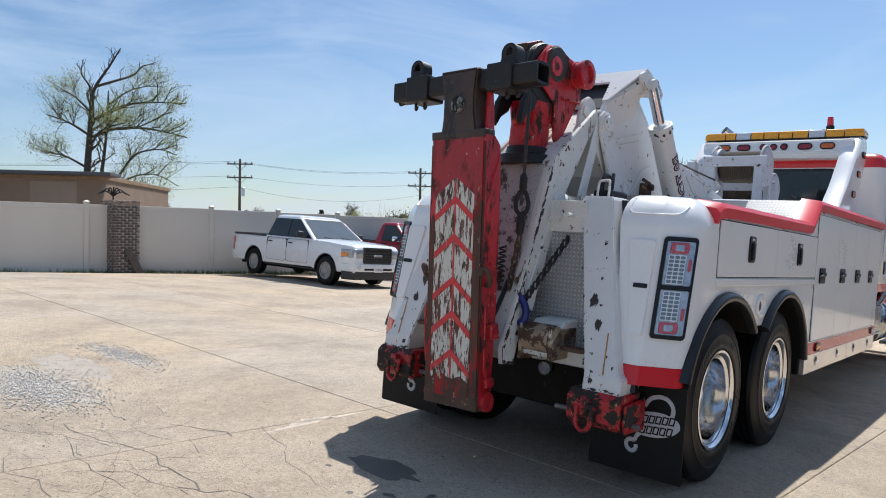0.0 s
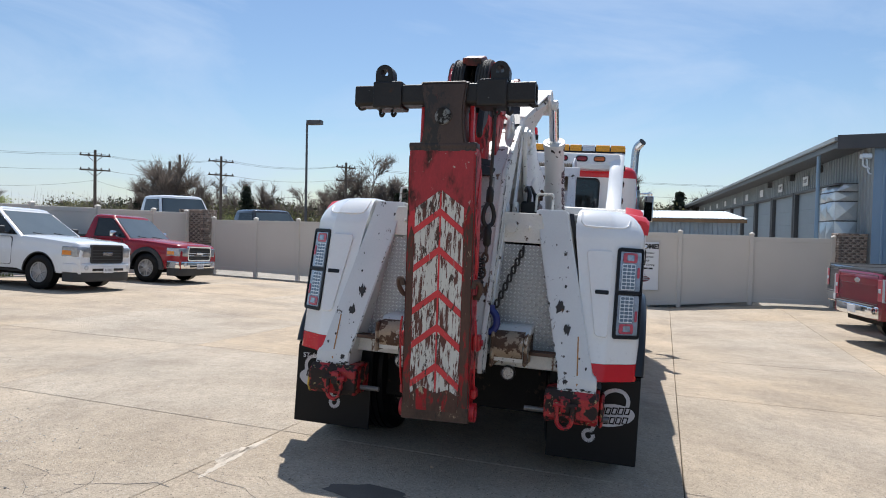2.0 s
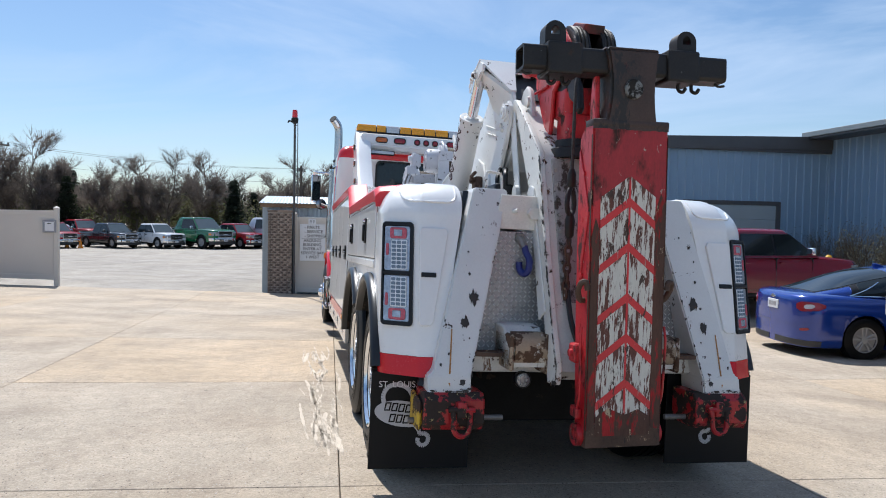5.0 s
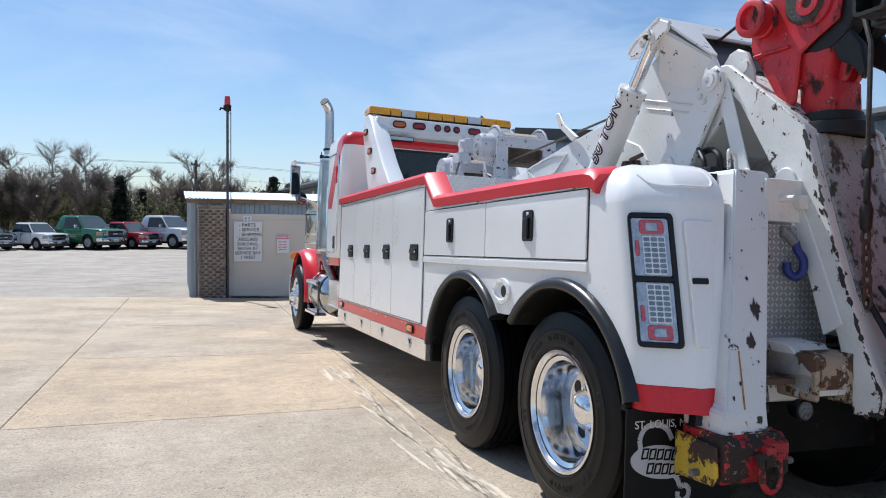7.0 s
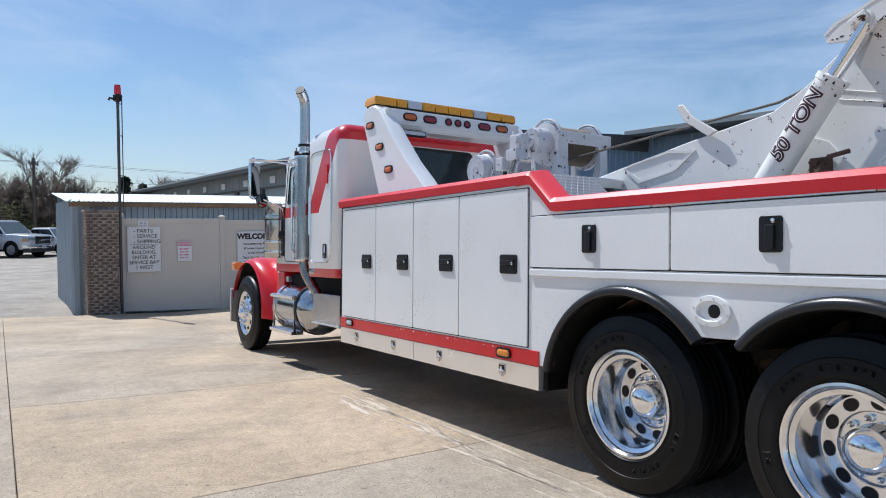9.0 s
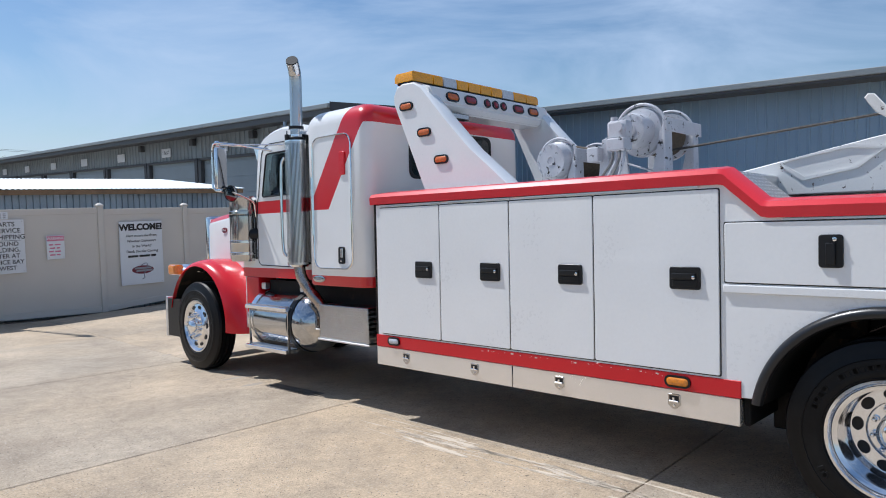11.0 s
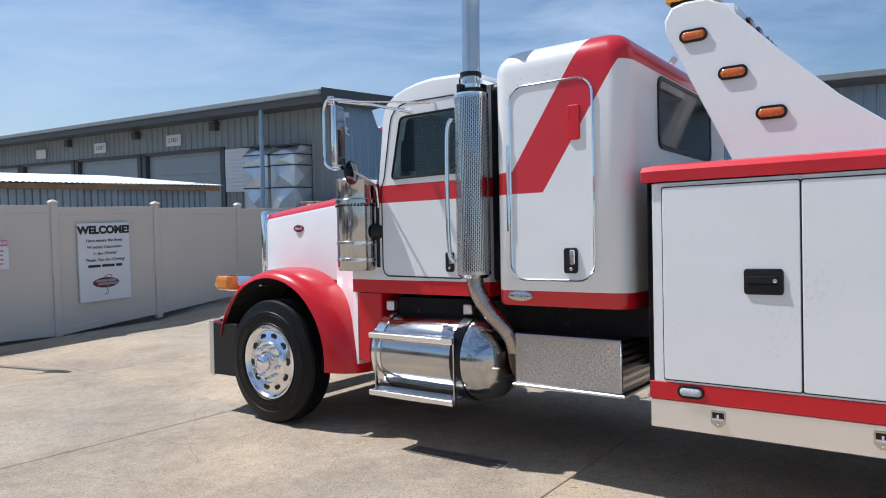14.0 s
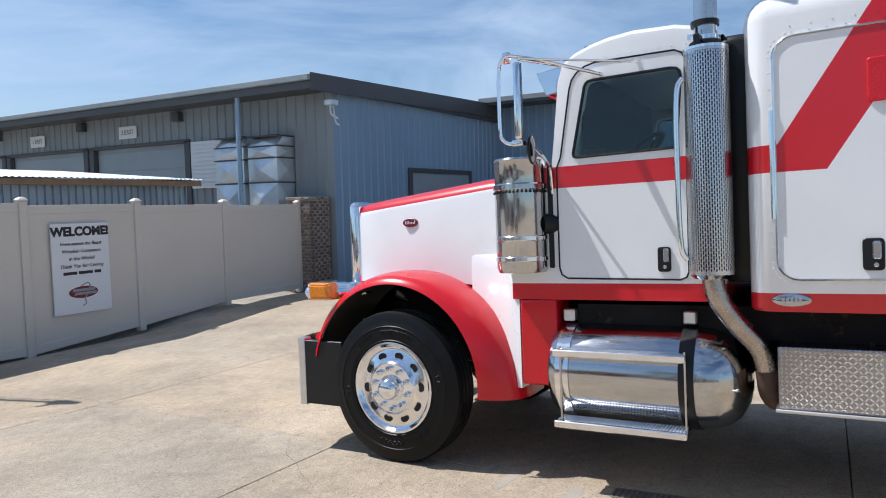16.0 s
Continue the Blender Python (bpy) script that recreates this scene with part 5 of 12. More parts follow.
for s in SIDES:
    skin(s)
    # box behind the skin, clear of the wheels
    bm = B()
    box(bm, s * 0.62, s * 1.19, 2.74, 6.05, 0.70, 1.99)
    part("toolbox", bm, "white", truck)
    bm = B()
    box(bm, s * 0.50, s * 1.19, 0.2, 2.74, 1.31, 1.775)
    box(bm, s * 0.50, s * 0.56, 0.0, 2.74, 0.9, 1.31)
    part("rear_toolbox", bm, "white", truck)
    # red stripe and skirt
    bm = B()
    prism(bm, [(2.70, 0.675), (2.70, 0.782), (6.055, 0.782), (6.055, 0.675)], "x", s * 1.2, s * 1.242, 0.003, seg=1)
    stripe = part("red_stripe", bm, "red", truck)
    edge_wear([(s * 1.242, 3.2, 0.765), (s * 1.242, 4.9, 0.765)], (0, 0, -1), (s * 0.0004, 0, 0), 34, 0.007, 31 + s, "scuff", stripe)
    for y0, y1 in ((4.462, 6.055), (2.71, 4.452)):
        bm = B()
        prism(bm, [(y0, 0.50), (y0, 0.672), (y1, 0.672), (y1, 0.50)], "x", s * 1.17, s * 1.237, 0.004, seg=1)
        box(bm, s * 0.75, s * 1.17, y0 + 0.01, y1 - 0.01, 0.505, 0.66)
        sk = part("skirt_box", bm, "skirt", truck, "stainless skirt drawer")
        for f in (0.24, 0.75):
            y = y0 + (y1 - y0) * f
            bm = B()
            prism(bm, [(y - 0.042, 0.572), (y - 0.042, 0.636), (y - 0.034, 0.643), (y + 0.034, 0.643), (y + 0.042, 0.636), (y + 0.042, 0.572), (y + 0.012, 0.546), (y - 0.012, 0.546)], "x", s * 1.2372, s * 1.241, 0.002, seg=1)
            th = part("t_handle", bm, "dark_chrome", sk, "chrome folding T handle in a shield-shaped plate")
            bm = B()
            prism(bm, [(y - 0.033, 0.590), (y - 0.033, 0.632), (y + 0.033, 0.632), (y + 0.033, 0.590)], "x", s * 1.2405, s * 1.2418, 0.0)
            part("pocket", bm, "black", th)
            bm = B()
            box(bm, s * 1.243, s * 1.256, y - 0.033, y + 0.033, 0.588, 0.602, 0.004, 1)
            tube(bm, [(s * 1.247, y, 0.598), (s * 1.247, y, 0.622)], 0.008, 8)
            lathe(bm, [(s * 1.241, 0.008), (s * 1.247, 0.007), (s * 1.248, 0.0)], "x", (0, y, 0.566), 10)
            part("handle_bar", bm, "chrome", th)
    bm = B()
    box(bm, s * 0.7, s * 1.2, 2.66, 2.70, 0.5, 0.95, 0.01, 1)
    part("mud_guard", bm, "chassis", truck)
    # doors and latches
    for (y0, y1), ly in zip(((5.215, 5.965), (4.465, 5.205), (3.715, 4.455), (2.825, 3.705)), (5.40, 4.65, 3.90, 3.04)):
        latch(door(s, y0, y1, 0.800, 1.955), s, ly, 1.40, 0.205, 0.145, False)
    for (y0, y1), ly in zip(((1.565, 2.79), (0.315, 1.555)), (2.20, 0.94)):
        latch(door(s, y0, y1, 1.382, 1.745), s, ly, 1.575, 0.125, 0.185, True)
    bm = B()
    box(bm, s * 1.235, s * 1.252, 0.30, 2.80, 1.318, 1.368, 0.006, 2)
    part("drip_rail", bm, "white", truck)
    bm = B()
    box(bm, s * 0.566, s * 0.58, 0.0, 2.68, 0.66, 1.31)
    for y in (0.30, 0.92, 1.55, 2.2):
        box(bm, s * 0.58, s * 0.64, y - 0.05, y + 0.05, 0.70, 1.30, 0.006, 1)
    part("wheel_well_panel", bm, "well", truck, "rusty wheel-well panel")
    # wheel-arch flares
    for (cy, cz), a0, a1 in ((FA, 9, 141), (RA, 39, 164)):
        bm = B()
        rings = []
        for k in range(33):
            a = radians(a0 + (a1 - a0) * k / 32)
            c, sn = math.cos(a), math.sin(a)
            rings.append([(s * x, cy + (AR + r) * c, cz + (AR + r) * sn) for x, r in
                          ((1.18, -0.022), (1.262, -0.034), (1.280, -0.024), (1.286, -0.004), (1.281, 0.014), (1.266, 0.028), (1.245, 0.034), (1.18, 0.03))])
        loft(bm, rings)
        part("wheel_arch_flare", bm, "flare", truck, "black rubber wheel-arch flare")
        # added dark liner: stands in for the shaded, open depth behind the arch
        bm = B()
        rings = []
        for k in range(17):
            a = radians(a0 + (a1 - a0) * k / 16)
            c, sn = math.cos(a), math.sin(a)
            rings.append([(s * x, cy + r * c, cz + r * sn) for x, r in ((0.50, AR - 0.045), (1.232, AR - 0.03), (1.232, AR - 0.012), (0.50, AR - 0.02))])
        loft(bm, rings)
        part("wheel_well", bm, "chassis", truck)
    bm = B()
    box(bm, s * 0.98, s * 1.16, -0.12, 0.12, -0.004, 0.004, 0.002, 1, m=Matrix.Translation((0, 1.93, 1.185)) @ Matrix.Rotation(radians(-28), 4, "X"))
    part("mud_bracket", bm, "well", truck, "rusty bracket plate over the tyre")
    # fuel filler scupper
    bm = B()
    cy, cz = 1.29, 1.165
    rows = []
    for (w, h, x) in ((0.125, 0.088, 1.2355), (0.12, 0.083, 1.250), (0.09, 0.058, 1.252), (0.082, 0.052, 1.235), (0.07, 0.045, 1.20), (0.01, 0.01, 1.198)):
        rows.append([(s * x, cy + w * math.cos(2 * math.pi * k / 32), cz + h * math.sin(2 * math.pi * k / 32)) for k in range(32)])
    loft(bm, rows)
    sc = part("filler_cup", bm, "white", truck, "white oval filler cup")
    bm = B()
    lathe(bm, [(s * 1.2, 0.04), (s * 1.236, 0.038), (s * 1.24, 0.0)], "x", (0, cy - 0.015, cz), 20)
    part("filler_cap", bm, "black", sc)
    for k in range(8):
        bm = B()
        a = k * math.pi / 4 + 0.2
        lathe(bm, [(s * 1.249, 0.006), (s * 1.2535, 0.005), (s * 1.254, 0.0)], "x", (0, cy + 0.106 * math.cos(a), cz + 0.071 * math.sin(a)), 8)
        part("screw", bm, "alu", sc)
    oval_lamp(truck, "marker_lamp", (s * 1.242, 5.81, 0.735), (s, 0, 0), (0, 0, 1), 0.13, 0.05, "clear_lens")
    oval_lamp(truck, "marker_lamp", (s * 1.242, 3.10, 0.728), (s, 0, 0), (0, 0, 1), 0.15, 0.055, "amber")
    # red top rail, front level, notch and rear level
    def rail(pts, name="top_rail"):
        bm = B()
        rows = [[(s * 1.258, y, z - 0.085), (s * 1.265, y, z - 0.02), (s * 1.235, y, z + 0.012), (s * 1.08, y, z + 0.035), (s * 1.08, y, z - 0.02), (s * 1.2, y, z - 0.085)] for y, z in pts]
        loft(bm, rows)
        return part(name, bm, "red_rail", truck, "sun-faded red top rail")
    rail([(6.09, 2.075), (6.0, 2.078), (2.83, 2.068), (2.79, 2.06), (2.57, 1.862), (2.53, 1.855), (0.45, 1.845), (0.34, 1.842), (0.27, 1.83), (0.23, 1.80)])
    bm = B()
    for y0, y1, z in ((5.2, 5.95, 1.983), (4.45, 5.1, 1.983), (2.95, 4.3, 1.983), (1.7, 2.45, 1.765), (0.45, 1.45, 1.765)):
        box(bm, s * 1.236, s * 1.253, y0, y1, z - 0.012, z - 0.001)
    part("door_hinge", bm, "alu", truck)
    bm = B()
    prism(bm, [(2.79, 2.075), (2.54, 1.86), (2.54, 1.80), (2.79, 1.95)], "x", s * 0.62, s * 1.085, 0.0)
    part("notch_tread", bm, "tread_top", truck, "chequer-plate step")
    bm = B()
    box(bm, s * 0.45, s * 1.09, 0.15, 2.54, 1.78, 1.84, 0.01, 1)
    part("deck_plate", bm, "tread_top", truck, "chequer-plate deck")
bm = B()
box(bm, -1.085, 1.085, 2.78, 6.03, 1.99, 2.075, 0.01, 1)
part("front_deck", bm, "alu", truck)
bm = B()
box(bm, -0.62, 0.62, 0.35, 6.0, 1.0, 1.06)
box(bm, -1.235, 1.235, 6.03, 6.06, 0.68, 2.02)
part("under_deck", bm, "chassis", truck)

# ---- rear corner pods ----
def pod_ring(s, z, inset=0.0):
    yr = -0.10 - (1.83 - z) * 0.185
    xi = 0.75 + (1.83 - z) * 0.148
    dz = z - RA[1]
    yf = 0.30 if dz > AR else min(0.30, RA[1] + 0.06 - math.sqrt(AR * AR - dz * dz))
    pl = [(xi + inset * 0.25, yf), (xi + inset * 0.25, yr + inset), (1.02, yr + 0.003 + inset), (1.045, yr + 0.022 + inset), (1.075, yr + 0.046 + inset), (1.14, yr + 0.088 + inset),
          (1.20, yr + 0.130 + inset * 0.9), (1.226, yr + 0.165 + inset * 0.7), (1.238, yr + 0.22 + inset * 0.4), (1.24, yr + 0.32)]
    pl = [(x - inset * smooth01((x - 0.9) / 0.3), min(y, yf)) for x, y in pl] + [(1.24 - inset, yf)]
    return [(s * x, y, z) for x, y in pl]


POD_TOP = [(1.67, 0.0), (1.71, 0.008), (1.75, 0.022), (1.785, 0.042), (1.815, 0.067), (1.84, 0.096), (1.858, 0.13), (1.87, 0.17), (1.876, 0.22)]


def on_pod(s, x, z):
    """Point of the pod's rear face."""
    i = through_points(POD_TOP, z) if z > 1.67 else 0.0
    ring = sorted((abs(p[0]), p[1]) for p in pod_ring(1, z, i)[1:-1])
    return (s * x, min(through_points(ring, x), 0.3), z)


for s in SIDES:
    bm = B()
    zs = [0.83, 0.95, 1.1, 1.2, 1.25, 1.29, 1.4, 1.55, 1.66, 1.72]
    loft(bm, [pod_ring(s, z) for z in zs] [:-1] + [pod_ring(s, z, i) for z, i in POD_TOP])
    pod = part("corner_pod", bm, "white", truck, "moulded white rear corner with rounded top")
    bm = B()
    loft(bm, [pod_ring(s, z) for z in (0.715, 0.72, 0.80, 0.828)])
    part("red_band", bm, "red", pod, "red lower band")
    # creased lip under the rounded top
    bm = B()
    brow = bend([Vector((x, 0, z)) for x, z in ((0.80, 1.845), (0.802, 1.775), (0.83, 1.745), (0.92, 1.742), (1.07, 1.742), (1.115, 1.755), (1.13, 1.80))], 4, 0.4)
    tube(bm, [on_pod(s, p[0], p[2]) for p in brow], 0.007, 8)
    part("brow", bm, "white", pod)
    # panel with a flush pull
    slope = -0.185
    m = Matrix.Translation((0, -0.10 - 0.53 * 0.185 - 0.0045, 1.30)) @ Matrix.Rotation(-math.atan(0.185), 4, "X")
    bm = B()
    t = B()
    prism(t, [(s * x, z) for x, z in ((0.872, 0.285), (1.018, 0.285), (1.03, 0.27), (1.03, -0.28), (1.02, -0.30), (0.965, -0.30), (0.945, -0.28), (0.858, 0.26))], "y", -0.010, 0.01, 0.004, seg=1)
    join(bm, t, m)
    pd = part("pod_door", bm, "white", pod, "flush white access door")
    bm = B()
    t = B()
    prism(t, rrect(s * 0.975 - 0.045, s * 0.975 + 0.045, 0.0 - 0.014, 0.014, 0.004, 1), "y", -0.016, -0.008, 0.002, seg=1)
    join(bm, t, m)
    part("pull", bm, "black", pd)
    # tail lamp cluster on the corner
    a, b = Vector((1.050, -0.150, 1.30)), Vector((1.222, -0.044, 1.30))
    side = (b - a).normalized()
    up = Vector((0, 0.185, 1)).normalized()
    nrm = side.cross(up).normalized()
    if nrm.y > 0:
        nrm = -nrm
    c = (a + b) / 2 + nrm * 0.006
    side = side * 0.86
    tm = Matrix(((side.x, up.x, nrm.x, c.x), (side.y, up.y, nrm.y, c.y), (side.z, up.z, nrm.z, c.z), (0, 0, 0, 1)))
    if s < 0:
        tm = Matrix.Diagonal((-1, 1, 1, 1)) @ tm

    def tl(name, pts, z0, z1, mat, parent, label="", bev=0.003):
        bm = B()
        t = B()
        prism(t, pts, "z", z0, z1, bev, seg=1)
        join(bm, t, tm)
        return part(name, bm, mat, parent, label)
    W2, H2 = 0.118, 0.312
    lamp = tl("tail_lamp", rrect(-W2, W2, -H2, H2, 0.025, 3), -0.035, 0.010, "black", truck, "tall two-panel tail lamp in a black bezel")
    bm = B()
    t = B()
    frame_prism(t, rrect(-W2, W2, -H2, H2, 0.025, 3), rrect(-W2 + 0.024, W2 - 0.012, -H2 + 0.022, H2 - 0.022, 0.015, 3), "z", 0.008, 0.024)
    join(t, box(B(), -W2 + 0.02, W2 - 0.01, -0.011, 0.011, 0.008, 0.024, 0.003, 1))
    join(bm, t, tm)
    part("bezel", bm, "black", lamp)
    for v0, v1, top in ((0.013, 0.288, True), (-0.288, -0.013, False)):
        tl("lamp_lens", rrect(-0.092, 0.104, v0, v1, 0.012, 2), 0.008, 0.016, "lamp_silver", lamp, "clear silvered lens")
        rv = (v1 - 0.078, v1 - 0.010) if top else (v0 + 0.010, v0 + 0.078)
        red = tl("red_reflector", rrect(-0.066, 0.062, *rv, 0.016, 3), 0.015, 0.022, "pink_lens", lamp)
        tl("bulb_window", rrect(-0.034, 0.030, rv[0] + 0.014, rv[1] - 0.014, 0.006, 2), 0.021, 0.0245, "lamp_silver", red)
        tl("red_reflector", rrect(0.068, 0.090, (v0 + v1) / 2 - 0.045, (v0 + v1) / 2 + 0.03, 0.008, 2), 0.015, 0.022, "pink_lens", lamp)
        c0, c1 = (v0 + 0.008, rv[0] - 0.008) if top else (rv[1] + 0.008, v1 - 0.008)
        grid_ = tl("cell_frame", rrect(-0.070, 0.050, c0, c1, 0.006, 2), 0.0155, 0.020, "led", lamp)
        for i in range(3):
            for j in range(7):
                u = -0.064 + i * 0.038
                v = c0 + 0.004 + (c1 - c0 - 0.008) * j / 7
                tl("led_cell", rrect(u, u + 0.032, v + 0.003, v + (c1 - c0 - 0.008) / 7 - 0.003, 0.004, 1), 0.0195, 0.0215, "led_cell", grid_, bev=0.0)

    # slanted white tower post
    bm = B()
    rows = []
    for z, xi, xo, yr, yf in ((0.64, 0.735, 0.985, -0.40, -0.14), (0.74, 0.735, 0.985, -0.385, -0.12), (0.76, 0.728, 0.955, -0.375, -0.12), (1.83, 0.485, 0.705, -0.12, 0.12), (1.845, 0.495, 0.695, -0.11, 0.11)):
        rows.append([(s * xi, yr, z), (s * xo, yr, z), (s * xo, yf, z), (s * xi, yf, z)])
    loft(bm, rows)
    bmesh.ops.bevel(bm, geom=[e for e in bm.edges], offset=0.008, segments=2, affect="EDGES")
    post = part("tower_post", bm, "white_chip", truck, "slanted white post with chipped paint")
    bm = B()
    rows = []
    for z, xo, yr in ((0.66, 0.992, -0.35), (1.83, 0.712, -0.09)):
        rows.append([(s * (xo - 0.004), yr + 0.085, z), (s * (xo + 0.026), yr + 0.095, z), (s * (xo + 0.026), yr + 0.14, z), (s * (xo - 0.004), yr + 0.14, z)])
    loft(bm, rows)
    part("rubber_seal", bm, "flare", truck, "black rubber seam strip")
    # paint scars on the post
    r = random.Random(11 + s)
    for (zc, off, big) in ((1.18, 0.35, 0.95), (1.04, 0.45, 0.8), (0.71, 0.2, 0.5), (1.32, 0.6, 0.25), (0.86, 0.7, 0.2), (0.80, 0.85, 0.22), (1.45, 0.75, 0.18), (0.95, 0.25, 0.16), (1.60, 0.5, 0.15)):
        bm = B()
        k = (zc - 0.76) / 1.07
        xc = 0.728 + (0.485 - 0.728) * k + (0.955 - 0.728) * off
        yc = -0.375 + 0.255 * k - 0.0035
        pts = [(s * (xc + big * 0.035 * (0.6 + 0.5 * r.random()) * math.cos(q * 0.2856)), zc + big * 0.055 * (0.35 + 0.8 * r.random()) * math.sin(q * 0.2856)) for q in range(22)]
        vs = [bm.verts.new((x, yc + (z - zc) * 0.238 - 0.0, z)) for x, z in pts]
        bm.faces.new(vs)
        part("paint_scar", bm, "scar", post)
    edge_wear([(s * 0.735, -0.386, 0.66), (s * 0.728, -0.380, 0.76), (s * 0.487, -0.126, 1.82)], (s, 0, 0), (0, -0.0012, 0), 26, 0.006, 50 + s, "scar", post)
    edge_wear([(s * 0.74, -0.403, 0.655), (s * 0.98, -0.403, 0.655)], (0, 0, 1), (0, -0.002, 0), 22, 0.008, 60 + s, "scar", post)
    # orange rust run below a scar
    bm = B()
    prism(bm, [(s * 0.842, 1.0), (s * 0.850, 1.0), (s * 0.861, 0.80), (s * 0.868, 0.70), (s * 0.858, 0.68), (s * 0.852, 0.80)], "y", -0.0005, 0.0005)
    for v in bm.verts:
        v.co.y += -0.375 + 0.255 * (max(v.co.z, 0.76) - 0.76) / 1.07 - 0.0025 - max(0, 0.76 - v.co.z) * 0.22
    part("rust_run", bm, "rust_run", post, "orange rust run")
    # chequer-plate infill between post and mast
    bm = B()
    prism(bm, sx(s, [(0.10, 0.80), (0.76, 0.80), (0.565, 1.585), (0.10, 1.585)]), "y", -0.135, -0.115, 0.0)
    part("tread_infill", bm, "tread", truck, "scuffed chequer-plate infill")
    bm = B()
    box(bm, s * 0.25, s * 0.80, -0.24, 0.1, 0.74, 0.855, 0.01, 1)
    part("tail_beam", bm, "white_worn", truck)
    bm = B()
    prism(bm, sx(s, [(0.10, 1.60), (0.575, 1.60), (0.53, 1.81), (0.10, 1.81)]), "y", -0.15, -0.11, 0.004, seg=1)
    lathe(bm, [(-0.19, 0.04), (-0.15, 0.04)], "y", (s * 0.33, 0, 1.70), 6)
    tube(bm, [(s * 0.45, -0.14, 1.71), (s * 0.45, -0.24, 1.71)], 0.014, 8)
    part("tower_plate", bm, "white_worn", truck)
    # step / chain pocket
    bm = B()
    prism(bm, [(-0.10, 0.86), (-0.42, 0.80), (-0.44, 0.90), (-0.30, 1.02), (-0.12, 1.03)], "x", s * 0.30, s * 0.53, 0.008, seg=1)
    part("chain_pocket", bm, "white_worn", truck)
    bm = B()
    lathe(bm, [(s * 0.31, 0.10), (s * 0.50, 0.10)], "x", (0, -0.36, 0.90), 18)
    box(bm, s * 0.285, s * 0.31, -0.46, -0.14, 0.76, 1.0, 0.02, 1)
    box(bm, s * 0.505, s * 0.53, -0.46, -0.14, 0.78, 0.99, 0.02, 1)
    part("sheave_housing", bm, "rust_tan", truck, "rusty rope guide housing")
    bm = B()
    t = B()
    frame_prism(t, rrect(s * 0.62 - 0.1, s * 0.62 + 0.1, -0.06, 0.06, 0.05, 4), rrect(s * 0.62 - 0.07, s * 0.62 + 0.07, -0.03, 0.03, 0.03, 4), "z", -0.012, 0.012)
    join(bm, t, Matrix.Translation((0, -0.30, 0.86)))
    part("tie_ring", bm, "brown", truck)
    # work lamp
    bm = B()
    lathe(bm, [(-0.20, 0.035), (-0.235, 0.05), (-0.27, 0.052), (-0.275, 0.047)], "y", (s * 0.385, 0, 0.70), 20)
    wl_ = part("work_lamp", bm, "black", truck, "small round LED work lamp")
    bm = B()
    lathe(bm, [(-0.272, 0.045), (-0.282, 0.04), (-0.284, 0.0)], "y", (s * 0.385, 0, 0.70), 20)
    for k in range(6):
        lathe(bm, [(-0.282, 0.011), (-0.289, 0.009), (-0.29, 0.0)], "y", (s * 0.385 + 0.025 * math.cos(k * 1.047), 0, 0.70 + 0.025 * math.sin(k * 1.047)), 8)
    part("lens", bm, "lamp_glass", wl_)
    # stabiliser foot: red box with shackle and pin
    bm = B()
    prism(bm, [(-0.16, 0.44), (-0.40, 0.44), (-0.44, 0.48), (-0.44, 0.61), (-0.40, 0.65), (-0.16, 0.65)], "x", s * 0.66, s * 1.01, 0.012, seg=2)
    foot = part("stabiliser_foot", bm, "foot", truck, "battered red stabiliser foot")
    bm = B()
    prism(bm, [(-0.14, 0.42), (-0.38, 0.43), (-0.41, 0.48), (-0.40, 0.60), (-0.14, 0.62)], "x", s * 1.012, s * 1.04, 0.012, seg=1)
    part("end_plate", bm, "yellow_worn" if s < 0 else "foot", foot, "worn yellow end plate" if s < 0 else "")
    bm = B()
    tube(bm, [(s * 0.52, -0.32, 0.49), (s * 0.68, -0.32, 0.49)], 0.017, 10)
    part("pin", bm, "winch_rope", foot)
    bm = B()
    tube(bm, [(s * 1.0, -0.30, 0.47), (s * 1.075, -0.30, 0.47)], 0.017, 10)
    part("pin", bm, "winch_rope", foot)
    bm = B()
    sh = [(0.05 * math.cos(a), 0.065 * math.sin(a)) for a in [radians(200 + 14 * k) for k in range(11)]]
    tube(bm, [(s * 0.80 - 0.05, -0.465, 0.56)] + [(s * 0.80 + u, -0.475, 0.485 + v) for u, v in sh] + [(s * 0.80 + 0.05, -0.465, 0.56)], 0.015, 8)
    tube(bm, [(s * 0.80 - 0.075, -0.465, 0.565), (s * 0.80 + 0.075, -0.465, 0.565)], 0.016, 8)
    box(bm, s * 0.80 - 0.03, s * 0.80 + 0.03, -0.48, -0.42, 0.52, 0.61, 0.012, 2)
    part("shackle", bm, "foot", foot, "red bow shackle")
    # mud flap with painted emblem
    bm = B()
    box(bm, s * 0.66, s * 1.27, -0.10, -0.088, 0.13, 0.715, 0.003, 1)
    flap = part("mud_flap", bm, "flap", truck, "black mud flap with white emblem")
    bm = B()
    box(bm, s * 0.66, s * 1.27, -0.09, -0.05, 0.70, 0.735, 0.004, 1)
    part("flap_bar", bm, "chassis", flap)
    bm = B()
    cx = s * 1.075
    ring = [(0.170 * math.cos(2 * math.pi * k / 28), 0.078 * math.sin(2 * math.pi * k / 28)) for k in range(28)]
    prism(bm, [(cx + u, 0.46 + v + s * u * 0.10) for u, v in ring], "y", -0.1035, -0.1005)
    arcs = [[(0.115, 0.52), (0.125, 0.575), (0.095, 0.625), (0.035, 0.64), (-0.03, 0.615), (-0.06, 0.56)],
            [(-0.06, 0.41), (-0.10, 0.37), (-0.11, 0.335), (-0.135, 0.345), (-0.165, 0.325), (-0.16, 0.285), (-0.125, 0.265), (-0.095, 0.29), (-0.10, 0.315)]]
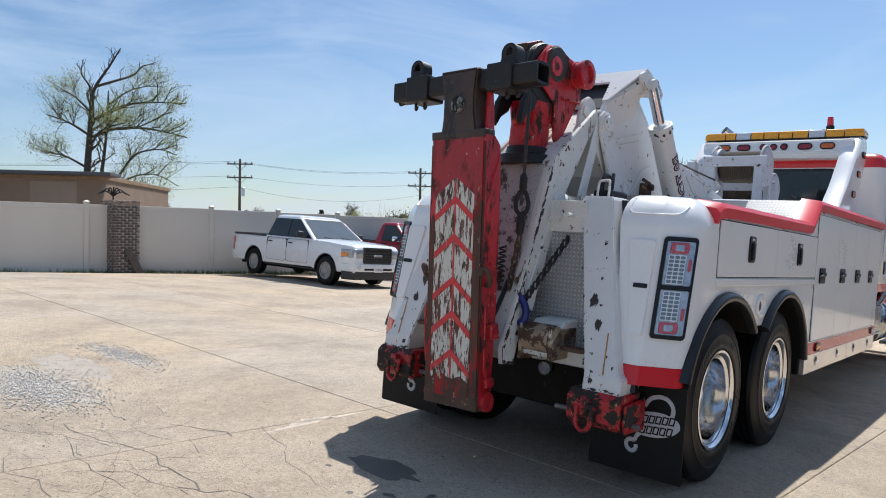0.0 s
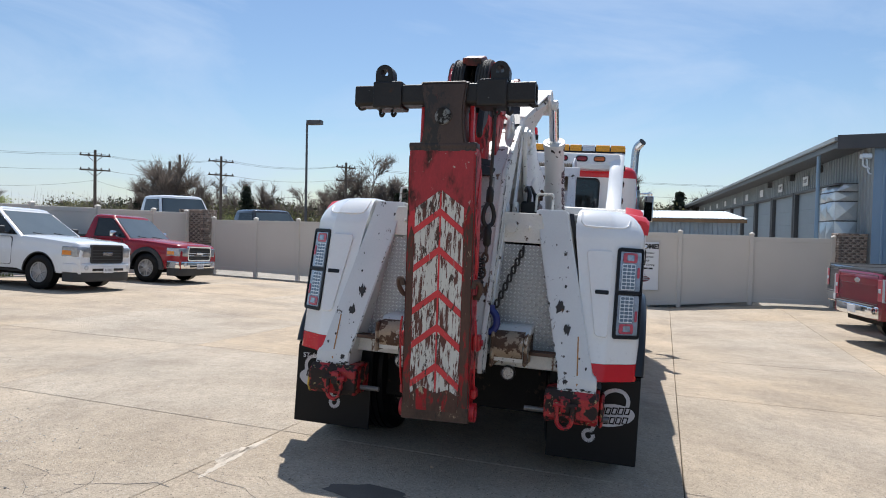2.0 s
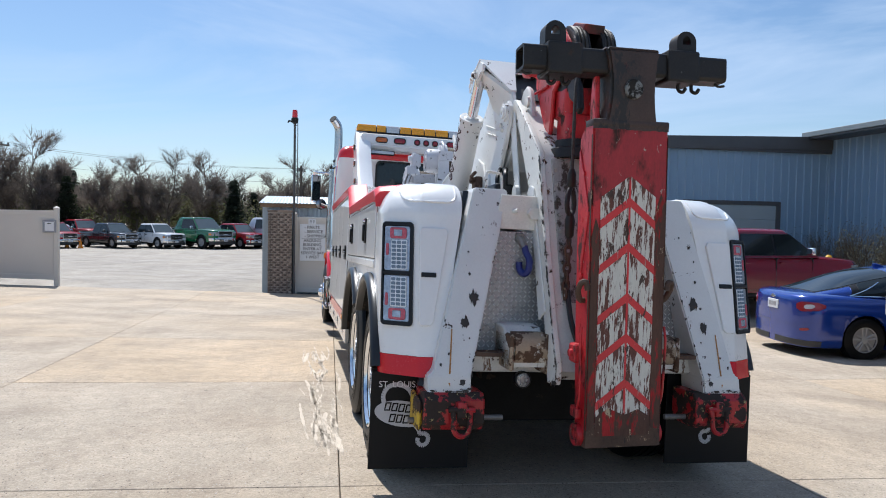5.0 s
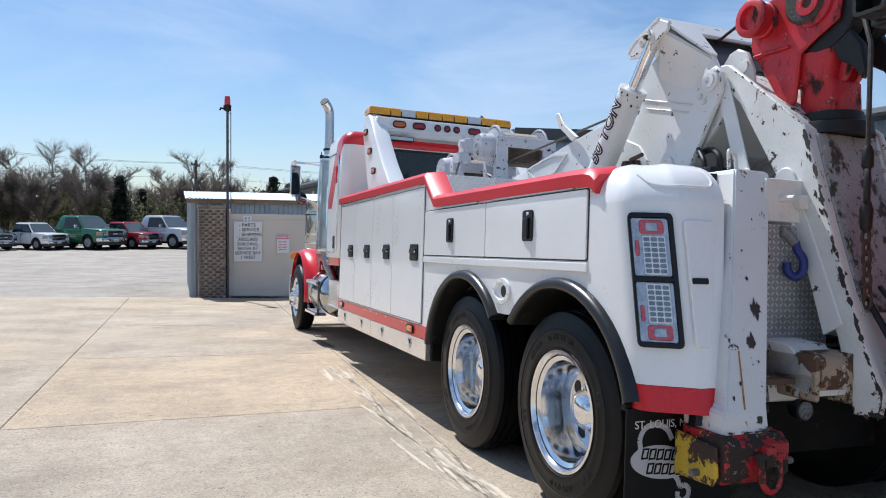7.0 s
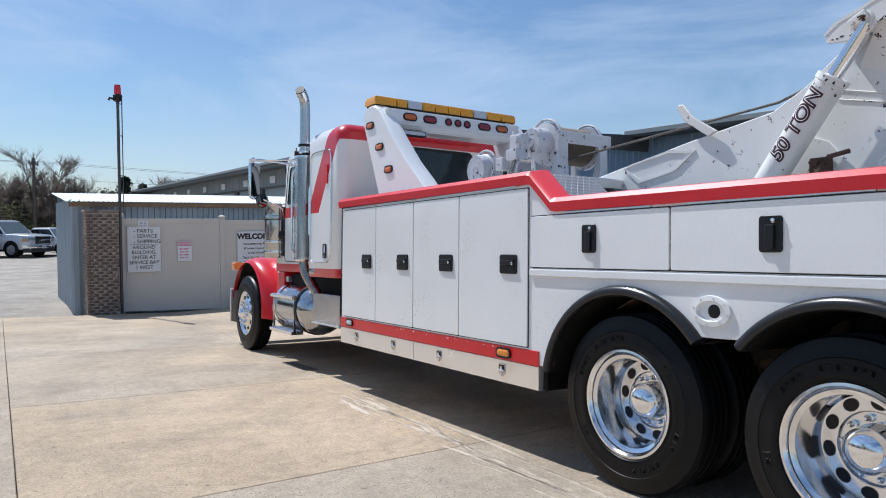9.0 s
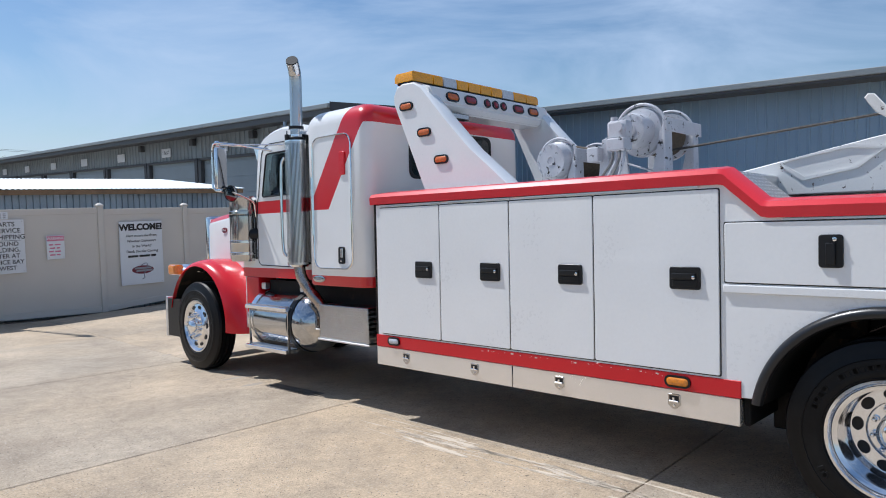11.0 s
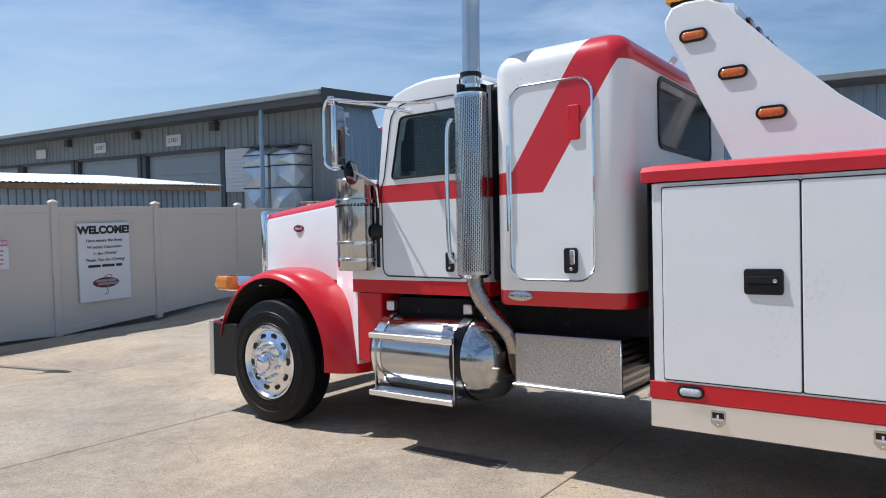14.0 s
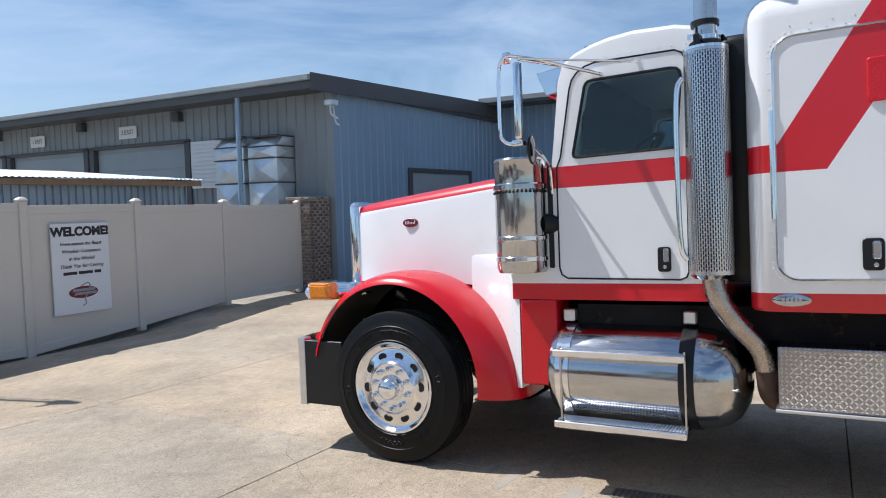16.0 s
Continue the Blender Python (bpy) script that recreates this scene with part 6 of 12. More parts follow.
    for hk in arcs:
        pts = bend([Vector((cx + s * u, -0.102, v)) for u, v in hk], 3, 0.4)
        for p, q in zip(pts, pts[1:]):
            d = (q - p).normalized()
            nn = Vector((-d.z, 0, d.x)) * 0.013
            if (q - p).length > 1e-4:
                bm.faces.new([bm.verts.new(v) for v in (p - nn, p + nn, q + nn, q - nn)])
    em_ = part("emblem", bm, "emblem", flap, "pale painted oval emblem with a hook")
    for row, n_, x_ in ((0.468, 6, -0.115), (0.402, 5, -0.085)):
        for k in range(n_):
            bm = B()
            u0, v0 = cx + x_ + k * 0.042, row + (x_ + k * 0.042) * s * 0.10
            frame_prism(bm, [(u0, v0), (u0 + 0.037, v0), (u0 + 0.047, v0 + 0.05), (u0 + 0.010, v0 + 0.05)], [(u0 + 0.009, v0 + 0.008), (u0 + 0.029, v0 + 0.008), (u0 + 0.038, v0 + 0.042), (u0 + 0.018, v0 + 0.042)], "y", -0.105, -0.1032)
            part("lettering_bar", bm, "flap", em_)
words("flap_lettering", "ST. LOUIS, MO", 0.052, Matrix.Translation((-1.06, -0.1015, 0.635)) @ pose(0, 0, 0, 90, 0, 0), "decal_white", truck, 0.0008)


# added boxes under the bed, low enough to block light passing beneath
for y in (0.12, 1.22, 2.6):
    bm = B()
    box(bm, -0.62, 0.62, y, y + 0.12, 0.36, 0.74, 0.01, 1)
    part("cross_member", bm, "chassis", truck)


# ---- mast, boom and lift ----
def plate(name, pts, x0, x1, mat, parent=truck, r=0.006, label=""):
    bm = B()
    prism(bm, pts, "x", x0, x1, r, seg=1)
    return part(name, bm, mat, parent, label)


XM = -0.02      # the mast stands a little off the middle


def mplate(name, pts, s, x0, x1, mat, parent=truck, r=0.006, label=""):
    return plate(name, pts, XM + s * x0, XM + s * x1, mat, parent, r, label)


for s in SIDES:
    mp = mplate("mast_plate", [(0.47, 2.47), (0.43, 2.525), (0.37, 2.515), (0.02, 2.235), (-0.15, 2.09), (-0.225, 1.86), (-0.355, 1.45), (-0.50, 1.05), (-0.60, 0.82), (-0.58, 0.73), (-0.46, 0.72),
                               (-0.37, 1.05), (-0.18, 1.52), (0.02, 1.86), (0.28, 2.28)], s, 0.25, 0.285, "white_worn", label="white mast plate with rusty edges")
    ox = XM + s * 0.285
    edge_wear([(ox, -0.15, 2.09), (ox, -0.225, 1.86), (ox, -0.355, 1.45), (ox, -0.50, 1.05), (ox, -0.60, 0.82)], (0, 1, 0.1), (s * 0.0015, 0, 0), 120, 0.013, 70 + s, "scar", mp)
    edge_wear([(ox, -0.60, 0.82), (ox, -0.58, 0.73), (ox, -0.46, 0.72)], (0, 0.3, 1), (s * 0.0015, 0, 0), 34, 0.012, 80 + s, "scar", mp)
    edge_wear([(ox, -0.15, 2.09), (ox, 0.02, 2.235), (ox, 0.37, 2.515)], (0, 0.6, -0.7), (s * 0.0015, 0, 0), 26, 0.005, 90 + s, "scar", mp)
    edge_wear([(ox, -0.46, 0.72), (ox, -0.37, 1.05), (ox, -0.18, 1.52)], (0, -1, 0.3), (s * 0.0015, 0, 0), 40, 0.008, 95 + s, "scar", mp)
    bm = B()
    pad = arc(-0.05, 1.82, 0.065, 20, 190, 8) + [(-0.40, 1.12), (-0.30, 1.06), (-0.17, 1.45)]
    prism(bm, pad, "x", XM + s * 0.285, XM + s * 0.297, 0.004, seg=1)
    part("stiffener_pad", bm, "white_chip", mp, "round-topped stiffener plate")
    # pivot: washer, pin and keeper bolts on the link arm
    bm = B()
    lathe(bm, [(XM + s * 0.335, 0.062), (XM + s * 0.352, 0.062), (XM + s * 0.354, 0.054), (XM + s * 0.354, 0.044), (XM + s * 0.365, 0.042), (XM + s * 0.365, 0.020), (XM + s * 0.352, 0.016), (XM + s * 0.352, 0.0)], "x", (0, 0.445, 2.435), 28)
    part("pivot_boss", bm, "white_chip", mp)
    for dy, dz in ((0.085, -0.075), (0.055, -0.11), (0.03, 0.06)):
        bm = B()
        lathe(bm, [(XM + s * 0.333, 0.019), (XM + s * 0.350, 0.018), (XM + s * 0.352, 0.0)], "x", (0, 0.445 + dy, 2.435 + dz), 6)
        part("keeper_bolt", bm, "white_worn", mp)
    link = mplate("link_arm", [(0.37, 2.47), (0.42, 2.515), (0.48, 2.505), (0.53, 2.44), (0.60, 2.33), (0.86, 1.99), (0.85, 1.93), (0.80, 1.90), (0.64, 1.90), (0.375, 2.36)], s, 0.30, 0.335, "white_chip", r=0.008, label="white link arm")
    ox = XM + s * 0.335
    edge_wear([(ox, 0.64, 1.90), (ox, 0.375, 2.36), (ox, 0.37, 2.47), (ox, 0.42, 2.515)], (0, 1, 0.4), (s * 0.001, 0, 0), 30, 0.005, 97 + s, "scar", link)
    bm = B()
    lathe(bm, [(XM + s * 0.33, 0.055), (XM + s * 0.352, 0.052), (XM + s * 0.353, 0.034), (XM + s * 0.345, 0.03), (XM + s * 0.345, 0.0)], "x", (0, 0.80, 1.985), 22)
    part("link_pin", bm, "white_chip", link)
    strut = mplate("brace_plate", [(0.36, 2.44), (0.45, 2.41), (0.27, 1.84), (0.15, 1.80)], s, 0.287, 0.300, "white_chip")
    bm = B()
    lathe(bm, [(XM + s * 0.30, 0.05), (XM + s * 0.325, 0.046), (XM + s * 0.326, 0.0)], "x", (0, 0.205, 1.86), 18)
    part("brace_pin", bm, "white_worn", strut)
    # lift cylinder
    cb, ct = Vector((s * 0.455, 1.50, 1.86)), Vector((s * 0.45, 1.055, 2.495))
    d = (ct - cb).normalized()
    rot = d.to_track_quat("Z", "Y").to_matrix().to_4x4()
    L_ = (ct - cb).length
    bm = B()
    lathe(bm, [(0, 0.086), (L_ - 0.03, 0.086), (L_ - 0.025, 0.094), (L_ + 0.01, 0.094), (L_ + 0.012, 0.088), (L_ + 0.004, 0.06), (L_ + 0.012, 0.05)], "z", seg=32, m=Matrix.Translation(cb) @ rot)
    cyl = part("lift_cylinder", bm, "white_chip", truck, "white hydraulic lift cylinder")
    q = random.Random(120 + s)
    bm = B()
    for _ in range(26):
        # chips round the gland
        a, u, big = q.uniform(0, 6.28), L_ - abs(q.gauss(0.0, 0.05)), q.uniform(0.004, 0.013)
        vs = []
        for i in range(9):
            b2 = a + big / 0.09 * math.cos(i * 0.698) * q.uniform(0.6, 1.1)
            vs.append(bm.verts.new(Matrix.Translation(cb) @ rot @ Vector((0.0945 * math.cos(b2), 0.0945 * math.sin(b2), u + big * 1.3 * math.sin(i * 0.698) * q.uniform(0.6, 1.1)))))
        bm.faces.new(vs)
    tagged(part("paint_wear", bm, "scar", cyl, smooth=False), kind="stuff")
    bm = B()
    lathe(bm, [(L_ - 0.02, 0.042), (L_ + 0.33, 0.042)], "z", seg=24, m=Matrix.Translation(cb) @ rot)
    part("rod", bm, "polish", cyl, "bright steel rod")
    bm = B()
    lathe(bm, [(s * 0.37, 0.055), (s * 0.475, 0.055), (s * 0.48, 0.045), (s * 0.48, 0.0)], "x", (0, 0.875, 2.775), 20)
    part("rod_eye", bm, "white_worn", cyl)
    way = d
    side = Vector((0, -way.z, way.y))
    if s < 0:
        tm2 = Matrix(((0, 0, -1, cb.x - 0.0875), (way.y, -side.y, 0, cb.y), (way.z, -side.z, 0, cb.z), (0, 0, 0, 1)))
    else:
        tm2 = Matrix(((0, 0, 1, cb.x + 0.0875), (-way.y, side.y, 0, ct.y), (-way.z, side.z, 0, ct.z), (0, 0, 0, 1)))
    # lettering wrapped round the barrel: dark outline, pale core
    for mat_, bold_, out_, mid_ in (("decal_maroon", 0.007, 0.0, ""), ("decal_white", -0.004, 0.0016, "pale lettering core")):
        txt = words("cylinder_lettering", "50 TON", 0.130, tm2 @ Matrix.Translation((L_ * 0.60, 0, out_)), mat_, cyl, 0.0015, shear=0.15, bold=bold_, label=mid_)
        bm = bmesh.new()
        bm.from_mesh(txt.data)
        bmesh.ops.triangulate(bm, faces=bm.faces[:])
        for _ in range(4):
            bmesh.ops.subdivide_edges(bm, edges=[e for e in bm.edges if e.calc_length() > 0.016], cuts=1)
            bmesh.ops.triangulate(bm, faces=bm.faces[:])
        for v in bm.verts:
            q = v.co - cb
            u = q.dot(d)
            lat, out = q.dot(side), abs(q.x)
            a = lat / 0.087
            v.co = cb + d * u + side * (math.sin(a) * out) + Vector((s * math.cos(a) * out, 0, 0))
        bm.to_mesh(txt.data)
        bm.free()
    # boom side with its pressed outline and weld seams
    bs = mplate("boom_side", [(3.45, 1.94), (3.42, 2.05), (3.15, 2.10), (2.2, 2.285), (1.52, 2.40), (1.30, 2.52), (1.12, 2.66), (1.0, 2.74), (0.79, 2.83), (0.50, 2.60), (0.42, 2.45), (0.36, 2.28), (0.60, 2.03), (1.0, 1.93)],
                s, 0.25, 0.28, "white_chip", label="white boom side plate")
    bm = B()
    rim_ = [(2.78, 2.16), (2.70, 2.185), (2.32, 2.255), (2.10, 2.225), (2.28, 2.09), (2.62, 2.03)]
    frame_prism(bm, rim_, [(y + (2.45 - y) * 0.10, z + (2.15 - z) * 0.22) for y, z in rim_], "x", XM + s * 0.28, XM + s * 0.290)
    part("stiffener", bm, "white_chip", bs)
    bm = B()
    for p, q2 in (((1.15, 2.47), (0.62, 2.33)), ((1.10, 2.40), (0.56, 2.27))):
        tube(bm, [(XM + s * 0.281, *p), (XM + s * 0.281, *q2)], 0.006, 6)
    part("weld_seam", bm, "white_worn", bs)
    bm = B()
    prism(bm, [(1.40, 1.95), (1.52, 2.02), (1.30, 2.22), (1.15, 2.16), (0.98, 1.95)], "x", XM + s * 0.28, XM + s * 0.30, 0.005, seg=1)
    part("lower_gusset", bm, "white_chip", bs)
    bm = B()
    box(bm, XM + s * 0.30, XM + s * 0.36, 1.12, 1.24, 1.95, 2.06, 0.012, 2)
    tube(bm, [(XM + s * 0.36, 1.14, 2.02), (XM + s * 0.40, 1.10, 2.05), (XM + s * 0.40, 0.98, 2.07)], 0.014, 8)
    lathe(bm, [(XM + s * 0.36, 0.03), (XM + s * 0.385, 0.028), (XM + s * 0.386, 0.0)], "x", (0, 1.20, 2.03), 6)
    part("hose_fitting", bm, "brown", bs, "rusty hose fitting")
    # wing of the hood over the rod end, with its boxed keeper
    wing = mplate("boom_hood_side", [(1.094, 2.745), (1.03, 2.80), (0.80, 2.885), (0.70, 2.835), (0.70, 2.79), (0.80, 2.755), (0.86, 2.70), (0.97, 2.685), (1.08, 2.70)], s, 0.43, 0.452, "white_chip", r=0.004)
    bm = B()
    t = B()
    box(t, XM + s * 0.452, XM + s * 0.475, -0.055, 0.055, -0.03, 0.03, 0.006, 1)
    lathe(t, [(XM + s * 0.475, 0.022), (XM + s * 0.487, 0.02), (XM + s * 0.488, 0.0)], "x", (0, -0.02, 0), 6)
    lathe(t, [(XM + s * 0.475, 0.014), (XM + s * 0.487, 0.012), (XM + s * 0.488, 0.0)], "x", (0, 0.03, 0), 6)
    join(bm, t, Matrix.Translation((0, 0.90, 2.785)) @ Matrix.Rotation(radians(-28), 4, "X"))
    part("pin_keeper", bm, "white_worn", wing)
    edge_wear([(XM + s * 0.452, 0.70, 2.80), (XM + s * 0.452, 0.86, 2.71), (XM + s * 0.452, 1.07, 2.71)], (0, 0.1, 1), (s * 0.001, 0, 0), 22, 0.006, 130 + s, "scar", wing)
    # flared web from the boom side up to the hood's edge
    bm = B()
    rows = [[(XM + s * 0.265, 0.50, 2.585), (XM + s * 0.278, 0.50, 2.575)], [(XM + s * 0.34, 0.63, 2.70), (XM + s * 0.352, 0.63, 2.68)], [(XM + s * 0.44, 0.78, 2.83), (XM + s * 0.45, 0.78, 2.80)]]
    low_ = [[(XM + s * 0.262, 0.56, 2.44), (XM + s * 0.283, 0.56, 2.43)], [(XM + s * 0.262, 0.74, 2.47), (XM + s * 0.283, 0.74, 2.46)], [(XM + s * 0.262, 0.98, 2.58), (XM + s * 0.283, 0.98, 2.57)]]
    for r0, r1 in zip(rows, low_):
        r0 += r1[::-1]
    loft(bm, rows)
    part("hood_web", bm, "white_chip", truck)
    ear = mplate("boom_ear", [(0.52, 2.40), (0.50, 2.55), (0.45, 2.605), (0.385, 2.62), (0.32, 2.585), (0.27, 2.48), (0.26, 2.38)], s, 0.175, 0.21, "white_chip", r=0.008, label="rounded white boom ear")
    bm = B()
    lathe(bm, [(XM + s * 0.21, 0.04), (XM + s * 0.225, 0.038), (XM + s * 0.226, 0.0)], "x", (0, 0.33, 2.50), 16)
    part("ear_pin", bm, "white_worn", ear)
# hood: folded top sheet with an open slot for the rope
bm = B()
for s in SIDES:
    prism(bm, [(XM + s * 0.245, 0.505), (XM + s * 0.29, 0.505), (XM + s * 0.455, 0.79), (XM + s * 0.205, 0.79), (XM + s * 0.205, 0.69)], "z", -0.008, 0.008)
prism(bm, [(XM - 0.205, 0.69), (XM + 0.205, 0.69), (XM + 0.205, 0.79), (XM - 0.205, 0.79)], "z", -0.008, 0.008)
for v in bm.verts:
    v.co.z += 2.885 - (0.79 - v.co.y) * 0.97
prism(bm, [(0.788, 2.877), (0.79, 2.893), (1.035, 2.808), (1.10, 2.752), (1.088, 2.742), (1.02, 2.795)], "x", XM - 0.455, XM + 0.455)
part("boom_hood", bm, "white_chip", truck, "white boom head cover with an open rope slot")
bm = B()
prism(bm, [(0.76, 2.80), (0.50, 2.555), (0.50, 2.545), (0.76, 2.79)], "x", XM - 0.245, XM + 0.245)
part("slot_floor", bm, "decal_black", truck)
bm = B()
prism(bm, [(3.44, 1.95), (3.41, 2.04), (3.15, 2.09), (2.2, 2.275), (1.52, 2.39), (1.12, 2.64), (0.79, 2.76), (0.5, 2.52), (0.45, 2.3), (0.6, 2.05), (1.0, 1.95)], "x", XM - 0.249, XM + 0.249)
part("boom_core", bm, "white", truck)
# mast back: grimy grey cover between the plates, white border strips, top plate
bm = B()
prism(bm, [(-0.165, 2.05), (-0.215, 1.86), (-0.345, 1.45), (-0.44, 1.18), (-0.40, 1.18), (-0.18, 1.86), (-0.12, 2.05)], "x", XM - 0.205, XM + 0.205, 0.004, seg=1)
cover_ = part("mast_cover", bm, "mast_grey", truck, "dirty grey mast cover")
for s in SIDES:
    for k in range(9):
        bm = B()
        z = 1.98 - 0.095 * k
        y = -0.165 - 0.32 * (2.05 - z)
        lathe(bm, [(y - 0.012, 0.0), (y - 0.010, 0.012), (y, 0.014)], "y", (XM + s * 0.185, 0, z), 8)
        part("cover_bolt", bm, "mast_grey", cover_)
bm = B()
prism(bm, [(0.40, 2.49), (0.02, 2.215), (-0.14, 2.075), (-0.205, 1.86), (-0.335, 1.45), (-0.48, 1.05), (-0.56, 0.80), (-0.47, 0.74), (-0.36, 1.05), (-0.17, 1.52), (0.03, 1.86), (0.27, 2.26)], "x", XM - 0.249, XM + 0.249)
part("mast_core", bm, "white_worn", truck)
bm = B()
lathe(bm, [(2.06, 0.20), (2.12, 0.19), (2.135, 0.15), (2.18, 0.145), (2.185, 0.0)], "z", (XM, -0.07, 0), 32)
part("swivel_base", bm, "grease", truck)
# coil spring and hose runs beside the lift
bm = B()
tube(bm, [(XM + 0.235 + 0.022 * math.cos(k * 0.7), -0.60 + 0.022 * math.sin(k * 0.7), 1.48 - 0.0035 * k) for k in range(70)], 0.006, 6)
part("return_spring", bm, "grease", truck, "greasy coil spring")
for s in SIDES:
    bm = B()
    tube(bm, bend([(XM + s * 0.17, -0.42, 1.25), (XM + s * 0.20, -0.56, 1.08), (XM + s * 0.16, -0.62, 0.92), (XM + s * 0.10, -0.55, 0.78)], 5, 0.45), 0.016, 8)
    tube(bm, bend([(XM + s * 0.12, -0.45, 1.30), (XM + s * 0.15, -0.60, 1.15), (XM + s * 0.12, -0.64, 1.0)], 5, 0.45), 0.012, 8)
    part("hydraulic_hose", bm, "black", truck)
# curved arm above the deck
bm = B()
prism(bm, [(1.90, 2.33), (2.10, 2.46), (2.175, 2.56), (2.215, 2.565), (2.235, 2.54), (2.17, 2.44), (1.97, 2.30)], "x", -0.345, -0.318, 0.006, seg=1)
part("rope_guide", bm, "white_worn", truck, "curved white rope guide, rusty at its foot")
bm = B()
tube(bm, [(-0.05, 3.70, 2.36), (-0.10, 1.6, 2.50), (-0.08, 0.75, 2.76), (-0.06, 0.35, 2.90)], 0.010, 8)
part("winch_rope", bm, "rope", truck)

# red swivel head
bm = B()
loft(bm, [[(XM + x, y, z) for x, y in rrect(-w, w, y0, y1, 0.05, 4)] for z, w, y0, y1 in ((2.165, 0.11, -0.17, 0.04), (2.19, 0.115, -0.175, 0.05), (2.33, 0.112, -0.17, 0.06), (2.345, 0.125, -0.15, 0.10), (2.50, 0.13, -0.18, 0.20))])
prism(bm, [(0.10, 2.40), (0.27, 2.60), (0.33, 2.74), (0.27, 2.85), (0.05, 2.86), (0.0, 2.50)], "x", XM - 0.13, XM + 0.13, 0.012)
part("head_block", bm, "red_worn", truck, "red head casting")
for s in SIDES:
    hp = mplate("head_plate", [(0.10, 2.225), (0.04, 2.235), (0.025, 2.26), (0.0, 2.50), (-0.10, 2.56), (-0.22, 2.62), (-0.24, 2.76), (-0.12, 2.88), (0.02, 2.905), (0.14, 2.86), (0.24, 2.845), (0.325, 2.80), (0.34, 2.70), (0.335, 2.60), (0.30, 2.54)],
                s, 0.130, 0.160, "red_worn", r=0.010, label="red swivel head plate")
    bm = B()
    lathe(bm, [(XM + s * 0.162, 0.100), (XM + s * 0.183, 0.100), (XM + s * 0.187, 0.092), (XM + s * 0.230, 0.092), (XM + s * 0.234, 0.104), (XM + s * 0.264, 0.104), (XM + s * 0.270, 0.096), (XM + s * 0.270, 0.066), (XM + s * 0.246, 0.06), (XM + s * 0.246, 0.0)], "x", (0, 0.245, 2.745), 32)
    part("head_boss", bm, "red_worn", hp, "ringed red trunnion")
    bm = B()
    lathe(bm, [(XM + s * 0.162, 0.125), (XM + s * 0.174, 0.122), (XM + s * 0.178, 0.07), (XM + s * 0.200, 0.066), (XM + s * 0.201, 0.03), (XM + s * 0.191, 0.026), (XM + s * 0.191, 0.0)], "x", (0, -0.07, 2.74), 28)
    part("sheave_pin", bm, "red_worn", hp)
    bm = B()
    prism(bm, [(0.30, 2.56), (0.06, 2.56), (0.06, 2.545), (0.30, 2.545)], "x", XM + s * 0.162, XM + s * 0.183, 0.006, seg=1)
    part("head_rib", bm, "red_worn", hp)
    bm = B()
    t = B()
    ring = [(0.085 * math.cos(2 * math.pi * k / 24), 0.095 * math.sin(2 * math.pi * k / 24)) for k in range(24)]
    frame_prism(t, [(-0.12 + u, 2.41 + v) for u, v in ring], [(-0.12 + u * 0.5, 2.41 + v * 0.5) for u, v in ring], "x", XM + s * 0.03, XM + s * 0.065)
    join(bm, t)
    part("lifting_eye", bm, "red_worn", hp)
    bm = B()
    prism(bm, [(-0.16, 2.50), (-0.26, 2.56), (-0.33, 2.47), (-0.36, 2.33), (-0.33, 2.30), (-0.28, 2.37), (-0.20, 2.42)], "x", XM + s * 0.085, XM + s * 0.128, 0.01, seg=1)
    part("rope_keeper", bm, "grease", hp)
    bm = B()
    prof = [(-0.045, 0.20), (-0.035, 0.205), (-0.012, 0.178), (0.012, 0.178), (0.035, 0.205), (0.045, 0.20), (0.045, 0.06), (-0.045, 0.06)]
    lathe(bm, prof, "x", (XM + s * 0.085, -0.10, 2.69), 36, close=True)
    sv = part("sheave", bm, "grease", truck, "greasy rope sheave")
    for k in range(3):
        bm = B()
        pts = [(XM + s * 0.085 + (k - 1) * 0.022, -0.10 + (0.190 + 0.004 * k) * math.cos(radians(a)), 2.69 + (0.190 + 0.004 * k) * math.sin(radians(a))) for a in range(-20, 205, 12)]
        tube(bm, pts, 0.011, 7)
        part("rope_turn", bm, "rope", sv)
    # hoist line: rope, swage, open hook, chain tail
    xh, yh = (-0.19, -0.41) if s < 0 else (0.205, -0.41)
    bm = B()
    tube(bm, [(XM + s * 0.10, -0.30, 2.66), (xh, yh, 2.44), (xh, yh, 1.94)], 0.0115, 8)
    hl = part("hoist_line", bm, "rope", truck, "wire hoist line with hook and chain")
    bm = B()
    lathe(bm, [(1.85, 0.018), (1.86, 0.026), (1.93, 0.026), (1.96, 0.014)], "z", (xh, yh, 0), 12)
    part("swage", bm, "grease", hl)
    bm = B()
    loop_ = [(0.0, 1.86), (0.030, 1.82), (0.045, 1.76), (0.035, 1.71), (0.0, 1.685), (-0.035, 1.71), (-0.045, 1.76), (-0.030, 1.82), (0.0, 1.86)]
    tube(bm, bend([(xh + u * 0.75, yh + u * 0.6, v) for u, v in loop_], 4, 0.4), 0.015, 9)
    part("hook_eye", bm, "grease", hl)
    bm = B()
    lathe(bm, [(1.55, 0.012), (1.57, 0.026), (1.66, 0.030), (1.70, 0.018)], "z", (xh, yh, 0), 12)
    part("swivel", bm, "grease", hl)
    bm = B()
    for k in range(7):
        c = Vector((xh - 0.004 * k, yh - 0.006 * k, 1.53 - 0.05 * k))
        lk = [(0.019 * math.cos(q), 0.034 * math.sin(q)) for q in [2 * math.pi * i / 10 for i in range(11)]]
